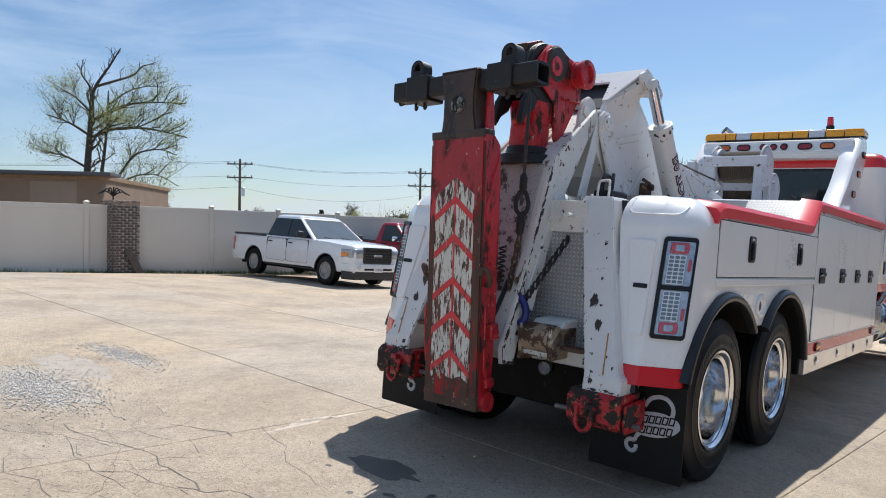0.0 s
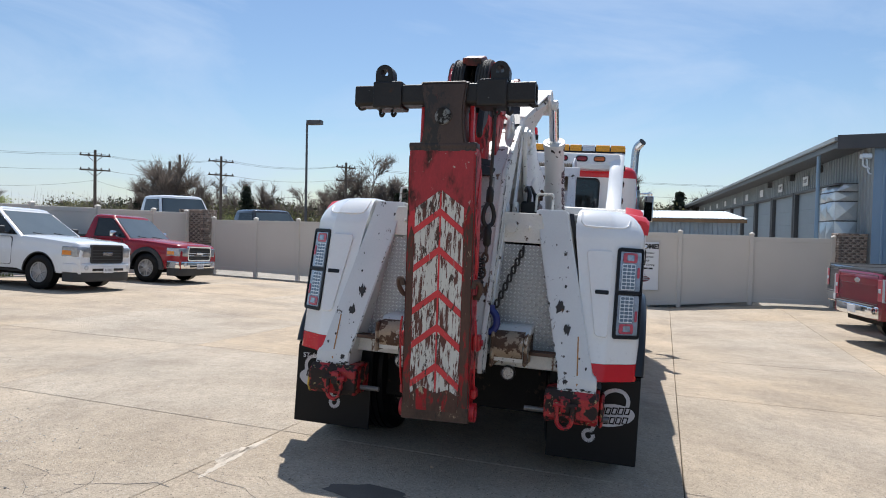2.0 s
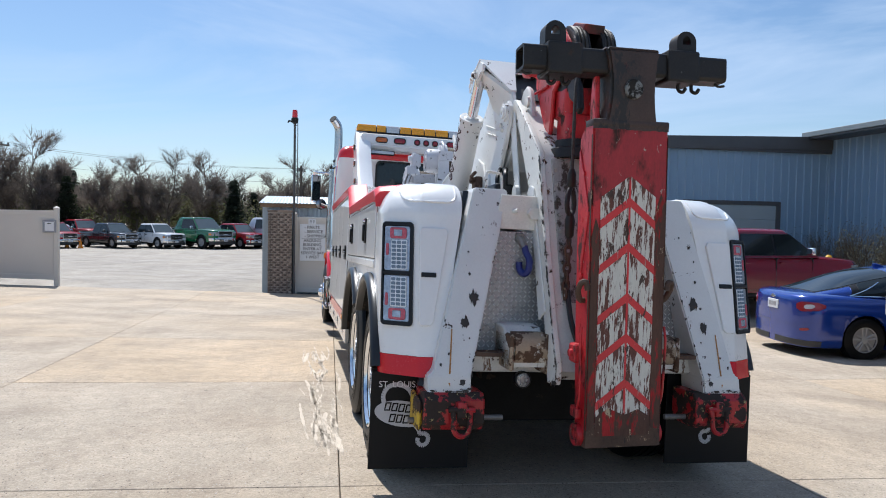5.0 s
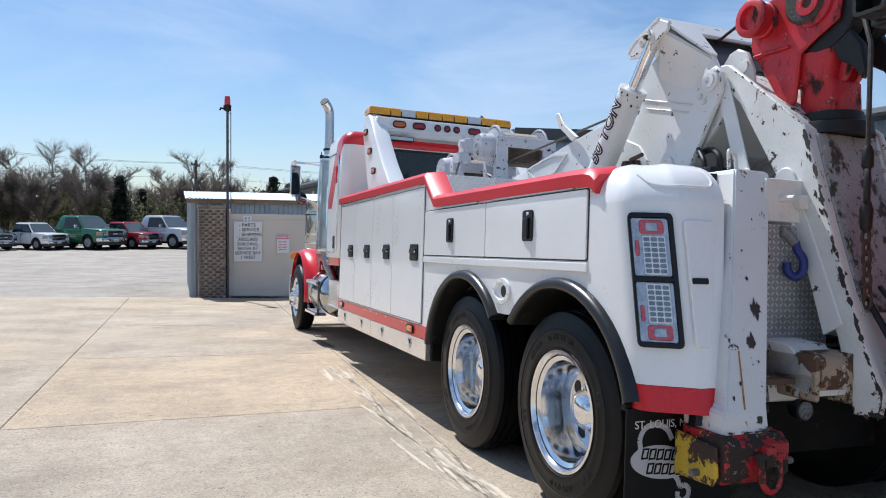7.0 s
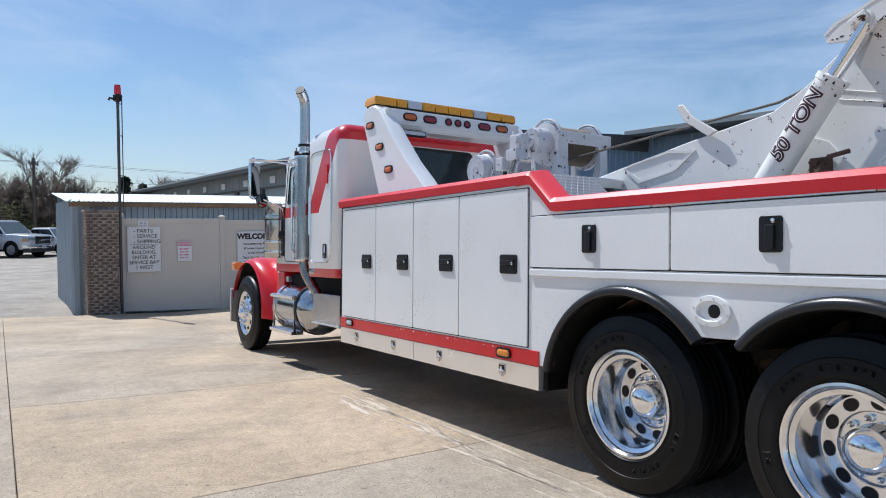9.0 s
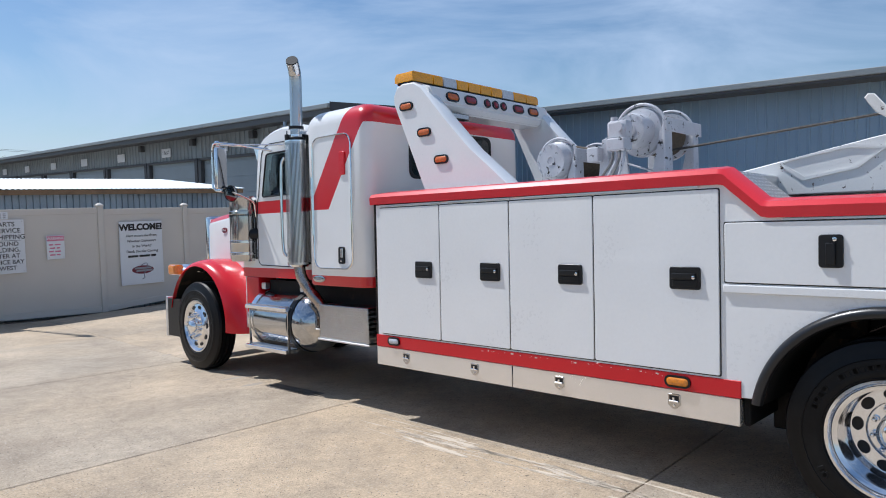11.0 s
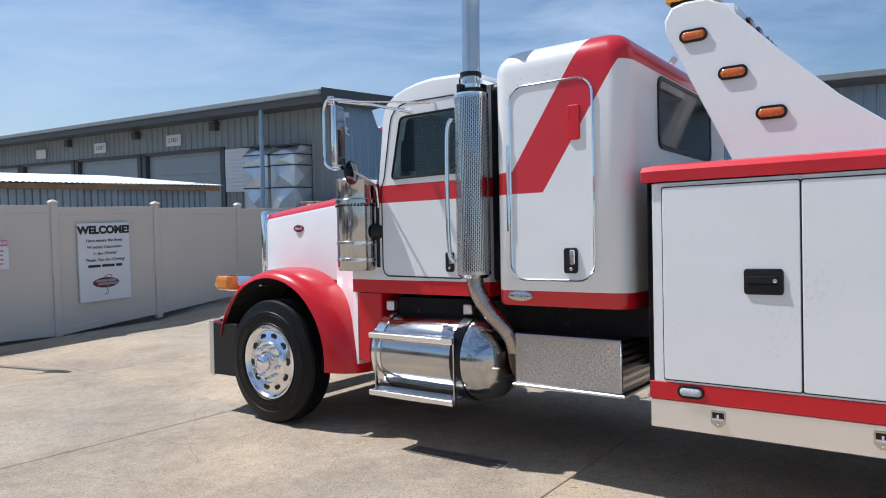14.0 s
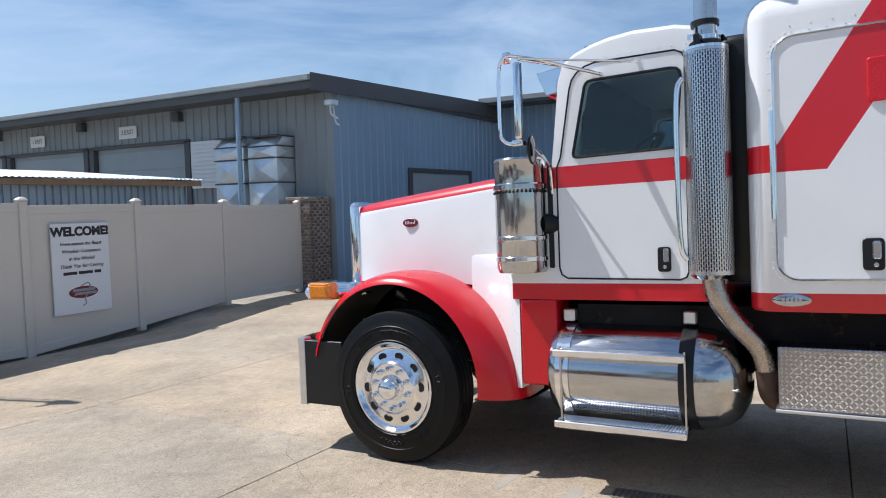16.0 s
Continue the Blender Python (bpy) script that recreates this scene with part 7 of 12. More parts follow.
        tube(bm, [c + (Vector((u, 0, v)) if k % 2 else Vector((0, u, v))) for u, v in lk], 0.0085, 6, caps=False)
    part("chain", bm, "brown", hl, "rusty chain links")
bm = B()
prism(bm, [(0.06, 2.86), (0.06, 2.915), (-0.10, 2.93), (-0.26, 2.87), (-0.24, 2.82), (-0.08, 2.885)], "x", XM - 0.07, XM + 0.07, 0.01)
part("sheave_guard", bm, "red_greasy", truck)
bm = B()
for k in range(10):
    lathe(bm, [(-0.012, 0.11), (0.0, 0.125), (0.012, 0.11)], "x", (XM - 0.18 + k * 0.04, -0.04, 2.765), 20)
part("rope_pack", bm, "rope", truck)

# blue hook hanging on the chequer plate, and the chain that runs down to the other one
bm = B()
hk = [(0, 1.50), (0.012, 1.46), (0.05, 1.42), (0.05, 1.36), (0.01, 1.325), (-0.04, 1.35), (-0.045, 1.40)]
tube(bm, bend([(-0.385 + u * 0.5, -0.19 - u * 0.6, v) for u, v in hk], 4, 0.4), 0.021, 10)
hk1 = part("tow_hook", bm, "blue_hook", truck, "blue painted tow hook")
bm = B()
tube(bm, [(-0.41, -0.14, 1.56), (-0.40, -0.17, 1.53), (-0.385, -0.19, 1.49)], 0.024, 9)
box(bm, -0.43, -0.38, -0.17, -0.13, 1.52, 1.58, 0.01, 1)
part("hook_collar", bm, "winch_rope", hk1, "bright worn steel collar")
bm = B()
for k in range(15):
    t_ = k / 14
    c = Vector((0.42 - 0.13 * t_, -0.165 - 0.24 * t_, 1.55 - 0.40 * t_))
    lk = [(0.014 * math.cos(q), 0.026 * math.sin(q)) for q in [2 * math.pi * i / 10 for i in range(11)]]
    tube(bm, [c + (Vector((u, 0, v)) if k % 2 else Vector((0, u, v))) for u, v in lk], 0.0075, 6, caps=False)
part("chain", bm, "grease", truck, "dark greasy chain")
bm = B()
hk = [(0, 1.17), (0, 1.14), (0.04, 1.10), (0.045, 1.03), (0.01, 0.985), (-0.04, 1.0), (-0.05, 1.05)]
tube(bm, bend([(0.27 + u, -0.43, v) for u, v in hk], 4, 0.4), 0.024, 10)
part("tow_hook", bm, "blue_hook", truck, "blue painted tow hook")
# handles on the posts and the valve gear behind them
for s in SIDES:
    bm = B()
    tube(bm, bend([(s * 0.45, 0.13, 1.84), (s * 0.45, 0.15, 1.97), (s * 0.58, 0.06, 1.97), (s * 0.58, 0.05, 1.84)], 4, 0.2), 0.009, 8)
    part("grab_handle", bm, "white_worn", truck)
    bm = B()
    box(bm, s * 0.30, s * 0.44, 0.34, 0.62, 1.80, 1.93, 0.02)
    tube(bm, bend([(s * 0.36, 0.36, 1.9), (s * 0.37, 0.34, 1.99), (s * 0.33, 0.46, 2.05), (s * 0.30, 0.60, 2.03)], 5, 0.4), 0.018, 8)
    tube(bm, bend([(s * 0.40, 0.42, 1.9), (s * 0.40, 0.44, 1.98), (s * 0.34, 0.56, 2.06)], 5, 0.4), 0.014, 8)
    part("hydraulic_valve", bm, "black", truck, "black hydraulic valve gear")

# folded lift boom
LIFT = Matrix.Translation((-0.008, -0.80, 1.30)) @ Matrix.Rotation(radians(-1.7), 4, "Y") @ Matrix.Rotation(radians(1.6), 4, "X")


def lpart(name, bm, mat, parent=truck, label=""):
    bmesh.ops.transform(bm, matrix=LIFT, verts=bm.verts)
    return part(name, bm, mat, parent, label)


bm = B()
rows = [[(-0.215, 0, z), (0.215, 0, z), (0.215, dp, z), (-0.215, dp, z)] for z, dp in ((-0.86, 0.10), (-0.83, 0.15), (-0.2, 0.18), (0.55, 0.185), (0.80, 0.17), (0.878, 0.08))]
loft(bm, rows)
bmesh.ops.bevel(bm, geom=bm.edges[:], offset=0.008, segments=2, affect="EDGES")
lift = lpart("lift_boom", bm, "red_worn", truck, "worn red lift boom folded upright, streaked with rust")
# greasy collar with an uneven lower edge, a little proud of the face
bm = B()
box(bm, -0.2185, 0.2185, -0.006, 0.10, 0.845, 0.884, 0.008)
q = random.Random(5)
edge_ = [(-0.214 + 0.428 * k / 24, 0.828 + 0.007 * q.random()) for k in range(25)]
prism(bm, [(-0.214, 0.86), (0.214, 0.86)] + edge_[::-1], "y", -0.0035, 0.01)
lpart("lift_collar", bm, "grime_neck", lift, "greasy black collar")
bm = B()
prism(bm, [(-0.206, 0.44), (0.0, 0.58), (0.206, 0.44), (0.206, 0.835), (-0.206, 0.835)], "y", -0.0022, 0.01)
lpart("upper_face", bm, "red_grimy", lift, "grimy darkened red upper face")
bm = B()
toe = [(-0.213 + 0.426 * k / 20, -0.775 + 0.05 * q.random()) for k in range(21)]
prism(bm, [(-0.2165, -0.862), (0.2165, -0.862)] + toe[::-1], "y", -0.004, 0.05)
lpart("lift_toe", bm, "brown", lift)
for u0, u1 in ((-0.165, -0.006), (0.006, 0.150)):
    bm = B()
    prism(bm, [(u0, -0.78), (u1, -0.78), (u1, 0.585), (u0, 0.47)] if u0 < 0 else [(u0, -0.78), (u1, -0.78), (u1, 0.48), (u0, 0.585)], "y", -0.0045, 0.01)
    lpart("white_panel", bm, "white_panel", lift, "scraped white warning panel")
for u0, u1, zt in ((-0.210, -0.168, 0.36), (0.153, 0.210, 0.50)):
    bm = B()
    prism(bm, [(u0, -0.80), (u1, -0.80), (u1, zt - 0.06), ((u0 + u1) / 2, zt), (u0, zt - 0.1)], "y", -0.0035, 0.004)
    lpart("margin_strip", bm, "rust_red", lift, "rusted margin beside the warning panel")
bm = B()
prism(bm, [(-0.165, -0.80), (0.150, -0.80), (0.150, -0.70), (0.08, -0.66), (0.0, -0.69), (-0.09, -0.65), (-0.165, -0.70)], "y", -0.0055, 0.004)
lpart("scraped_foot", bm, "rust_red", lift, "rusted foot of the warning panel")
for zc in (0.475, 0.235, -0.035, -0.25, -0.495):
    for s in SIDES:
        bm = B()
        x1 = -0.165 if s < 0 else 0.150
        prism(bm, [(0, zc), (x1, zc - 0.125), (x1, zc - 0.170), (0, zc - 0.045)], "y", -0.0075, 0.0)
        lpart("chevron", bm, "red_chev", lift)
bm = B()
prism(bm, [(-0.005, -0.68), (0.005, -0.68), (0.005, 0.56), (-0.005, 0.56)], "y", -0.0068, 0.0)
lpart("centre_line", bm, "red_chev", lift)
for s in SIDES:
    bm = B()
    box(bm, s * 0.2145, s * 0.2175, 0.002, 0.016, -0.84, 0.80)
    lpart("edge_strip", bm, "rust_red", lift)
    bm = B()
    lathe(bm, [(s * 0.213, 0.062), (s * 0.245, 0.060), (s * 0.247, 0.034), (s * 0.236, 0.030), (s * 0.236, 0.0)], "x", (0, 0.085, -0.81), 22)
    lpart("pivot_pin", bm, "red_worn", lift)
    bm = B()
    box(bm, s * 0.213, s * 0.260, 0.07, 0.15, -0.42, -0.32, 0.008, 1)
    box(bm, s * 0.213, s * 0.25, 0.05, 0.14, -0.72, -0.66, 0.008, 1)
    lathe(bm, [(s * 0.26, 0.022), (s * 0.275, 0.02), (s * 0.276, 0.0)], "x", (0, 0.11, -0.37), 8)
    tube(bm, bend([(s * 0.24, 0.03, -0.22), (s * 0.248, 0.02, -0.30), (s * 0.24, 0.03, -0.60), (s * 0.24, 0.06, -0.66)], 4, 0.3), 0.007, 7)
    lpart("side_bracket", bm, "red_worn", lift)
    bm = B()
    pts = bend([(s * 0.215, 0.06, -0.08), (s * 0.245, 0.05, -0.08), (s * 0.268, 0.03, -0.03), (s * 0.262, 0.0, 0.02), (s * 0.235, -0.008, 0.025), (s * 0.228, -0.01, -0.02)], 3, 0.4)
    tube(bm, pts, 0.016, 8)
    lpart("chain_hook", bm, "brown", lift)
    for z in (-0.55, 0.05, 0.35, 0.6):
        bm = B()
        lathe(bm, [(s * 0.214, 0.016), (s * 0.224, 0.015), (s * 0.225, 0.0)], "x", (0, 0.10, z), 6)
        lpart("side_bolt", bm, "red_worn", lift)
    # diagonal fold along the side
    bm = B()
    prism(bm, [(0.02, 0.40), (0.155, 0.74), (0.165, 0.72), (0.165, 0.10), (0.12, 0.02)], "x", s * 0.213, s * 0.222, 0.004, seg=1)
    lpart("side_plate", bm, "red_worn", lift)
# neck and cross bar
bm = B()
rows = [[(-x0, yf, z), (x1, yf, z), (x1, 0.15, z), (-x0, 0.15, z)] for z, x0, x1, yf in ((0.86, 0.150, 0.150, -0.004), (0.92, 0.135, 0.140, -0.006), (1.0, 0.125, 0.130, -0.010), (1.10, 0.125, 0.130, -0.010), (1.20, 0.140, 0.142, -0.012), (1.255, 0.155, 0.152, -0.012), (1.265, 0.15, 0.145, 0.0))]
loft(bm, rows)
bmesh.ops.bevel(bm, geom=bm.edges[:], offset=0.012, segments=2, affect="EDGES")
neck = lpart("lift_neck", bm, "grime_neck", lift, "grease-blackened neck")
bm = B()
lathe(bm, [(-0.020, 0.0), (-0.020, 0.048), (-0.014, 0.053), (0.0, 0.053)], "y", (0.0, -0.004, 1.045), 22)
lpart("wear_disc", bm, surface("scuffed_steel_disc", (0.20, 0.20, 0.19), 0.45, 0.5, var=0.3, scale=30, bump=0.03, second=(0.03, 0.028, 0.026), cover=0.5, cover_scale=24), neck, "scuffed steel disc")
for x0, x1 in ((-0.172, -0.146), (0.148, 0.172)):
    bm = B()
    prism(bm, [(0.07, 0.86), (0.165, 0.80), (0.150, 1.02), (0.13, 1.20), (0.09, 1.20)], "x", x0, x1, 0.008, seg=1)
    lpart("neck_rib", bm, "red_worn", neck, "worn red cheek beside the neck")
BZ = 2.49
TILT = Matrix.Translation((-0.06, 0, BZ)) @ Matrix.Rotation(radians(-1.8), 4, "Y") @ Matrix.Translation((0.06, 0, -BZ))


def bpart(name, bm, mat, parent, label=""):
    bmesh.ops.transform(bm, matrix=TILT, verts=bm.verts)
    return part(name, bm, mat, parent, label)


bm = B()
t = B()
frame_prism(t, rrect(-0.815, -0.675, BZ - 0.066, BZ + 0.066, 0.02, 3), rrect(-0.80, -0.69, BZ - 0.05, BZ + 0.05, 0.012, 3), "x", -0.645, 0.52)
join(bm, t)
box(bm, -0.55, 0.43, -0.803, -0.687, BZ - 0.053, BZ + 0.053)
bar = bpart("cross_bar", bm, "grease", truck, "greasy square steel cross bar")
for x0, x1, xe in ((-0.52, -0.325, -0.462), (0.16, 0.35, 0.295)):
    bm = B()
    box(bm, x0, x1, -0.832, -0.655, BZ - 0.084, BZ + 0.084, 0.012, 2)
    sl = bpart("bar_sleeve", bm, "grease", bar)
    bm = B()
    t = B()
    hoop = [(0.058, 0.0), (0.058, 0.065)] + [(0.058 * math.cos(radians(a)), 0.065 + 0.058 * math.sin(radians(a))) for a in range(15, 180, 15)] + [(-0.058, 0.065), (-0.058, 0.0)]
    inn = [(0.024, 0.05)] + [(0.024 * math.cos(radians(a)), 0.07 + 0.026 * math.sin(radians(a))) for a in range(0, 181, 15)] + [(-0.024, 0.05)]
    inn = inn[:len(hoop)] if len(inn) >= len(hoop) else inn + [(-0.024, 0.05)] * (len(hoop) - len(inn))
    frame_prism(t, [(xe + u, BZ + 0.08 + v) for u, v in hoop], [(xe + u, BZ + 0.08 + v) for u, v in inn], "y", -0.785, -0.70)
    join(bm, t)
    bpart("receiver_eye", bm, "grease", sl)
    for u in (-0.03, 0.05):
        bm = B()
        tube(bm, bend([(xe + u, -0.75, BZ - 0.08), (xe + u, -0.75, BZ - 0.115), (xe + u + 0.02, -0.77, BZ - 0.13), (xe + u + 0.035, -0.77, BZ - 0.105)], 3, 0.4), 0.010, 7)
        bpart("chain_hook", bm, "grease", sl)
for x0 in (-0.62, 0.50):
    bm = B()
    tube(bm, bend([(x0 - 0.02, -0.76, BZ - 0.068), (x0, -0.77, BZ - 0.085), (x0 + 0.035, -0.77, BZ - 0.078)], 3, 0.4), 0.007, 6)
    bpart("lock_pin", bm, "grease", bar)

# ---- winches ----
def winch(cx0, cx1, y, z, R, label, gear, g=1.0):
    bm = B()
    lathe(bm, [(cx0, R * 0.62), (cx1, R * 0.62)], "x", (0, y, z), 32)
    w = part("winch", bm, "chassis", truck, label)
    bm = B()
    n = int((cx1 - cx0 - 0.04) / 0.022)
    prof = []
    for k in range(n):
        a = cx0 + 0.02 + 0.022 * k
        prof += [(a, R * 0.80), (a + 0.011, R * 0.80 + 0.011)]
    prof.append((cx0 + 0.02 + 0.022 * n, R * 0.80))
    lathe(bm, prof, "x", (0, y, z), 28)
    part("rope_drum", bm, "wound_rope", w)
    for x0, x1 in ((cx0 - 0.03, cx0), (cx1, cx1 + 0.03)):
        bm = B()
        lathe(bm, [(x0, R), (x1, R)], "x", (0, y, z), 36)
        part("flange", bm, "winch", w)
    # gear housing towards the left
    bm = B()
    g0 = cx0 - gear
    lathe(bm, [(cx0 - 0.03, R * 0.95), (cx0 - 0.07, R * 0.93), (cx0 - 0.08, R * 0.86 * g), (g0 + 0.02, R * 0.84 * g), (g0, R * 0.78 * g), (g0 - 0.012, R * 0.78 * g), (g0 - 0.013, R * 0.24), (g0 - 0.018, R * 0.23), (g0 - 0.018, R * 0.17), (g0 - 0.014, R * 0.16), (g0 - 0.014, 0.0)], "x", (0, y, z), 36)
    gh = part("gear_housing", bm, "winch", w, "white cast gear housing")
    for k in range(12):
        bm = B()
        a = k * math.pi / 6
        lathe(bm, [(g0 - 0.010, 0.009), (g0 - 0.019, 0.009), (g0 - 0.020, 0.0)], "x", (0, y + R * 0.71 * g * math.cos(a), z + R * 0.71 * g * math.sin(a)), 6)
        part("bolt", bm, "winch", gh)
    # guard hoops, front posts and the flat bar between them
    for x, wd_ in ((cx0 - 0.05, 0.075), (cx1 + 0.015, 0.055)):
        bm = B()
        tube(bm, [(x, y + R * 1.10 * math.cos(radians(a)), z + R * 1.10 * math.sin(radians(a))) for a in range(-5, 200, 8)], 0.014, 8)
        part("guard_hoop", bm, "winch", w)
        bm = B()
        prism(bm, [(x - wd_, 2.06), (x + wd_, 2.06), (x + wd_ * 0.7, z + 0.09), (x - wd_ * 0.9, z + 0.09)], "y", y - R * 1.20, y - R * 1.08, 0.006, seg=1)
        prism(bm, [(y - R * 1.1, 2.06), (y - R * 0.5, 2.06), (y - R * 0.95, z - 0.02), (y - R * 1.1, z + 0.05)], "x", x - wd_ * 0.8, x - wd_ * 0.55, 0.004, seg=1)
        pst = part("post", bm, "winch", w)
        for zz in (z + 0.045, z - 0.005, 2.11):
            bm = B()
            lathe(bm, [(y - R * 1.26, 0.0), (y - R * 1.25, 0.013), (y - R * 1.18, 0.014)], "y", (x, 0, zz), 6)
            part("bolt", bm, "winch", pst)
        bm = B()
        prism(bm, [(y + R * 0.4, 2.06), (y + R * 0.95, 2.06), (y + R * 0.9, z - R * 0.1), (y + R * 0.7, z - R * 0.1)], "x", x - 0.02, x + 0.012, 0.006, seg=1)
        part("rear_stand", bm, "winch", w)
    bm = B()
    box(bm, cx0 - 0.12, cx1 + 0.10, y - R * 1.25, y - R * 1.19, z - 0.02, z + 0.095, 0.006, 1)
    part("front_bar", bm, "winch", w)
    bm = B()
    tube(bm, [(cx0 - 0.05, y - R * 1.0, 2.16), (cx0 - 0.06, y + R * 0.9, 2.30)], 0.009, 6)
    part("brace", bm, "winch", w)
    return w


w1 = winch(-0.06, 0.40, 3.93, 2.53, 0.21, "large white hydraulic winch with wire rope", 0.22, 0.80)
winch(-0.26, 0.30, 4.62, 2.33, 0.185, "small white hydraulic winch with wire rope", 0.16)
bm = B()
box(bm, -0.46, -0.35, 3.87, 4.05, 2.44, 2.60, 0.025)
box(bm, -0.52, -0.38, 3.86, 4.02, 2.35, 2.45, 0.012)
lathe(bm, [(-0.50, 0.0), (-0.50, 0.035), (-0.36, 0.04)], "x", (0, 3.92, 2.54), 14)
lathe(bm, [(2.58, 0.03), (2.63, 0.028), (2.635, 0.0)], "z", (-0.42, 4.0, 0), 10)
part("hydraulic_motor", bm, "winch", truck, "grey hydraulic motor block")
bm = B()
prism(bm, [(4.06, 2.10), (4.17, 2.10), (4.13, 2.46), (4.08, 2.48)], "x", -0.40, -0.37, 0.006, seg=1)
part("valve_bracket", bm, "winch", truck)
bm = B()
box(bm, -0.48, -0.38, 4.12, 4.23, 2.28, 2.40, 0.012)
part("valve_block", bm, "winch", truck)
for k, (y0, y1, x0) in enumerate(((3.88, 3.93, -0.47), (3.91, 3.98, -0.49), (3.95, 4.03, -0.46), (4.0, 4.1, -0.44))):
    bm = B()
    tube(bm, bend([(x0, y0, 2.36), (x0 - 0.04, y0 - 0.01, 2.26), (x0 - 0.01, y1, 2.16), (x0 + 0.03, y1 + 0.06, 2.08)], 5, 0.45), 0.011, 8)
    part("hydraulic_hose", bm, "winch_rope" if k % 2 else "winch", truck)

# ---- light pylon ----
for s in SIDES:
    bm = B()
    prof = [(5.61, 2.09), (6.02, 2.96), (6.025, 3.04), (5.98, 3.115), (5.90, 3.135), (5.76, 3.13), (5.66, 3.075), (5.35, 2.74), (5.05, 2.44), (4.80, 2.24), (4.62, 2.09)]
    rows = []
    for x, k in ((0.80, 0.055), (0.83, 0.02), (0.86, 0.0), (0.955, 0.0), (0.985, 0.012), (1.0, 0.04)):
        cy, cz = 5.55, 2.55
        rows.append([(s * (x + 0.03 * (2.6 - z) * 0.2), y + (cy - y) * k, max(2.08, z + (cz - z) * k)) for y, z in prof])
    loft(bm, rows)
    pyl = part("light_pylon", bm, "white", truck, "moulded white pylon carrying the light bar")
    for y, z in ((5.835, 2.905), (5.605, 2.64), (5.395, 2.375)):
        oval_lamp(pyl, "side_lamp", (s * (1.002 + 0.006 * (2.6 - z)), y, z), (s, 0, 0), (0, 0, 1), 0.145, 0.055, "amber_dark")
bm = B()
rows = []
for x, k in ((-0.93, 0.0), (0.93, 0.0)):
    rows.append([(x, 5.93, 3.10), (x, 5.72, 3.11), (x, 5.60, 3.075), (x, 5.57, 2.93), (x, 5.62, 2.86), (x, 5.90, 2.86)])
loft(bm, rows)
bmesh.ops.bevel(bm, geom=bm.edges[:], offset=0.015, segments=2, affect="EDGES")
beam = part("light_beam", bm, "white", truck, "white beam with rear lamps")
for x, w, lens in ((-0.64, 0.15, "amber_dark"), (-0.38, 0.15, "red_lens"), (0.38, 0.15, "red_lens"), (0.64, 0.15, "amber_dark"), (-0.13, 0.065, "red_lens"), (0, 0.065, "red_lens"), (0.13, 0.065, "red_lens")):
    oval_lamp(beam, "rear_lamp", (x, 5.582, 3.0), (0, -1, 0.18), (0, 0, 1), w, 0.065, lens)
bm = B()
box(bm, -0.80, -0.45, 5.54, 5.62, 2.79, 2.85, 0.012)
sl_ = part("scene_lamp", bm, "black", beam)
bm = B()
box(bm, -0.785, -0.465, 5.532, 5.545, 2.80, 2.84, 0.004, 1)
part("lens", bm, "clear_lens", sl_)
bm = B()
box(bm, -0.97, 1.0, 5.79, 5.99, 3.125, 3.215, 0.006, 1)
lb = part("light_bar", bm, "black", truck, "long amber and clear roof light bar")
xs_ = [-0.99, -0.70, -0.56, -0.36, -0.19, 0.0, 0.17, 0.36, 0.56, 0.78, 1.01]
for k, (x0, x1) in enumerate(zip(xs_, xs_[1:])):
    bm = B()
    mt = "clear_lens" if k in (2, 7) else "bar_amber"
    rows = []
    for z, i in ((3.145, 0.0), (3.20, 0.0), (3.235, 0.01), (3.245, 0.03)):
        e0, e1 = (i * 1.5 if k == 0 else 0), (i * 1.5 if k == 9 else 0)
        rows.append([(x0 + 0.008 + e0, 5.77 + i, z), (x1 - 0.008 - e1, 5.77 + i, z), (x1 - 0.008 - e1, 6.01 - i, z), (x0 + 0.008 + e0, 6.01 - i, z)])
    loft(bm, rows)
    part("lens_module", bm, mt, lb)
bm = B()
tube(bm, bend([(0.55, 6.5, 2.98), (0.55, 6.5, 3.10), (0.50, 6.45, 3.14), (0.45, 6.42, 3.14)], 4, 0.4), 0.03, 10)
part("roof_horn", bm, "alu", truck)

# ---- sleeper and cab ----
def dome_box(bm, x0, x1, y0, y1, z0, z1, rv, rt, n=6, crown=0.0):
    rows = []
    for z in (z0, z0 + 0.02):
        i = 0.012 if z == z0 else 0.0
        rows.append([(*p, z) for p in rrect(x0 + i, x1 - i, y0 + i, y1 - i, rv, n)])
    for k in range(n + 1):
        a = math.pi / 2 * k / n
        i = rt * (1 - math.cos(a))
        z = z1 - rt + rt * math.sin(a)
        rows.append([(*p, z + crown * math.sin(a)) for p in rrect(x0 + i, x1 - i, y0 + i, y1 - i, max(rv - i * 0.4, 0.03), n)])
    return loft(bm, rows)


bm = B()
dome_box(bm, -1.20, 1.20, 6.19, 7.20, 1.20, 3.0, 0.13, 0.17, 8)
slp = part("sleeper", bm, "sleeper", truck, "white sleeper box with red sweep stripe")


def moulding(pts, x, s, r, mat, parent, name, closed=True):
    bm = B()
    P = [(s * x, y, z) for y, z in pts]
    tube(bm, P + ([P[0], P[1]] if closed else []), r, 6, caps=False)
    return part(name, bm, mat, parent)


def rivets(parent, pts, x, s, r=0.0048, mat="white"):
    bm = B()
    for y, z in pts:
        lathe(bm, [(s * x, r), (s * (x + 0.0015), r * 0.8), (s * (x + 0.0024), 0.0)], "x", (0, y, z), 8)
    return tagged(part("rivets", bm, mat, parent), kind="stuff")


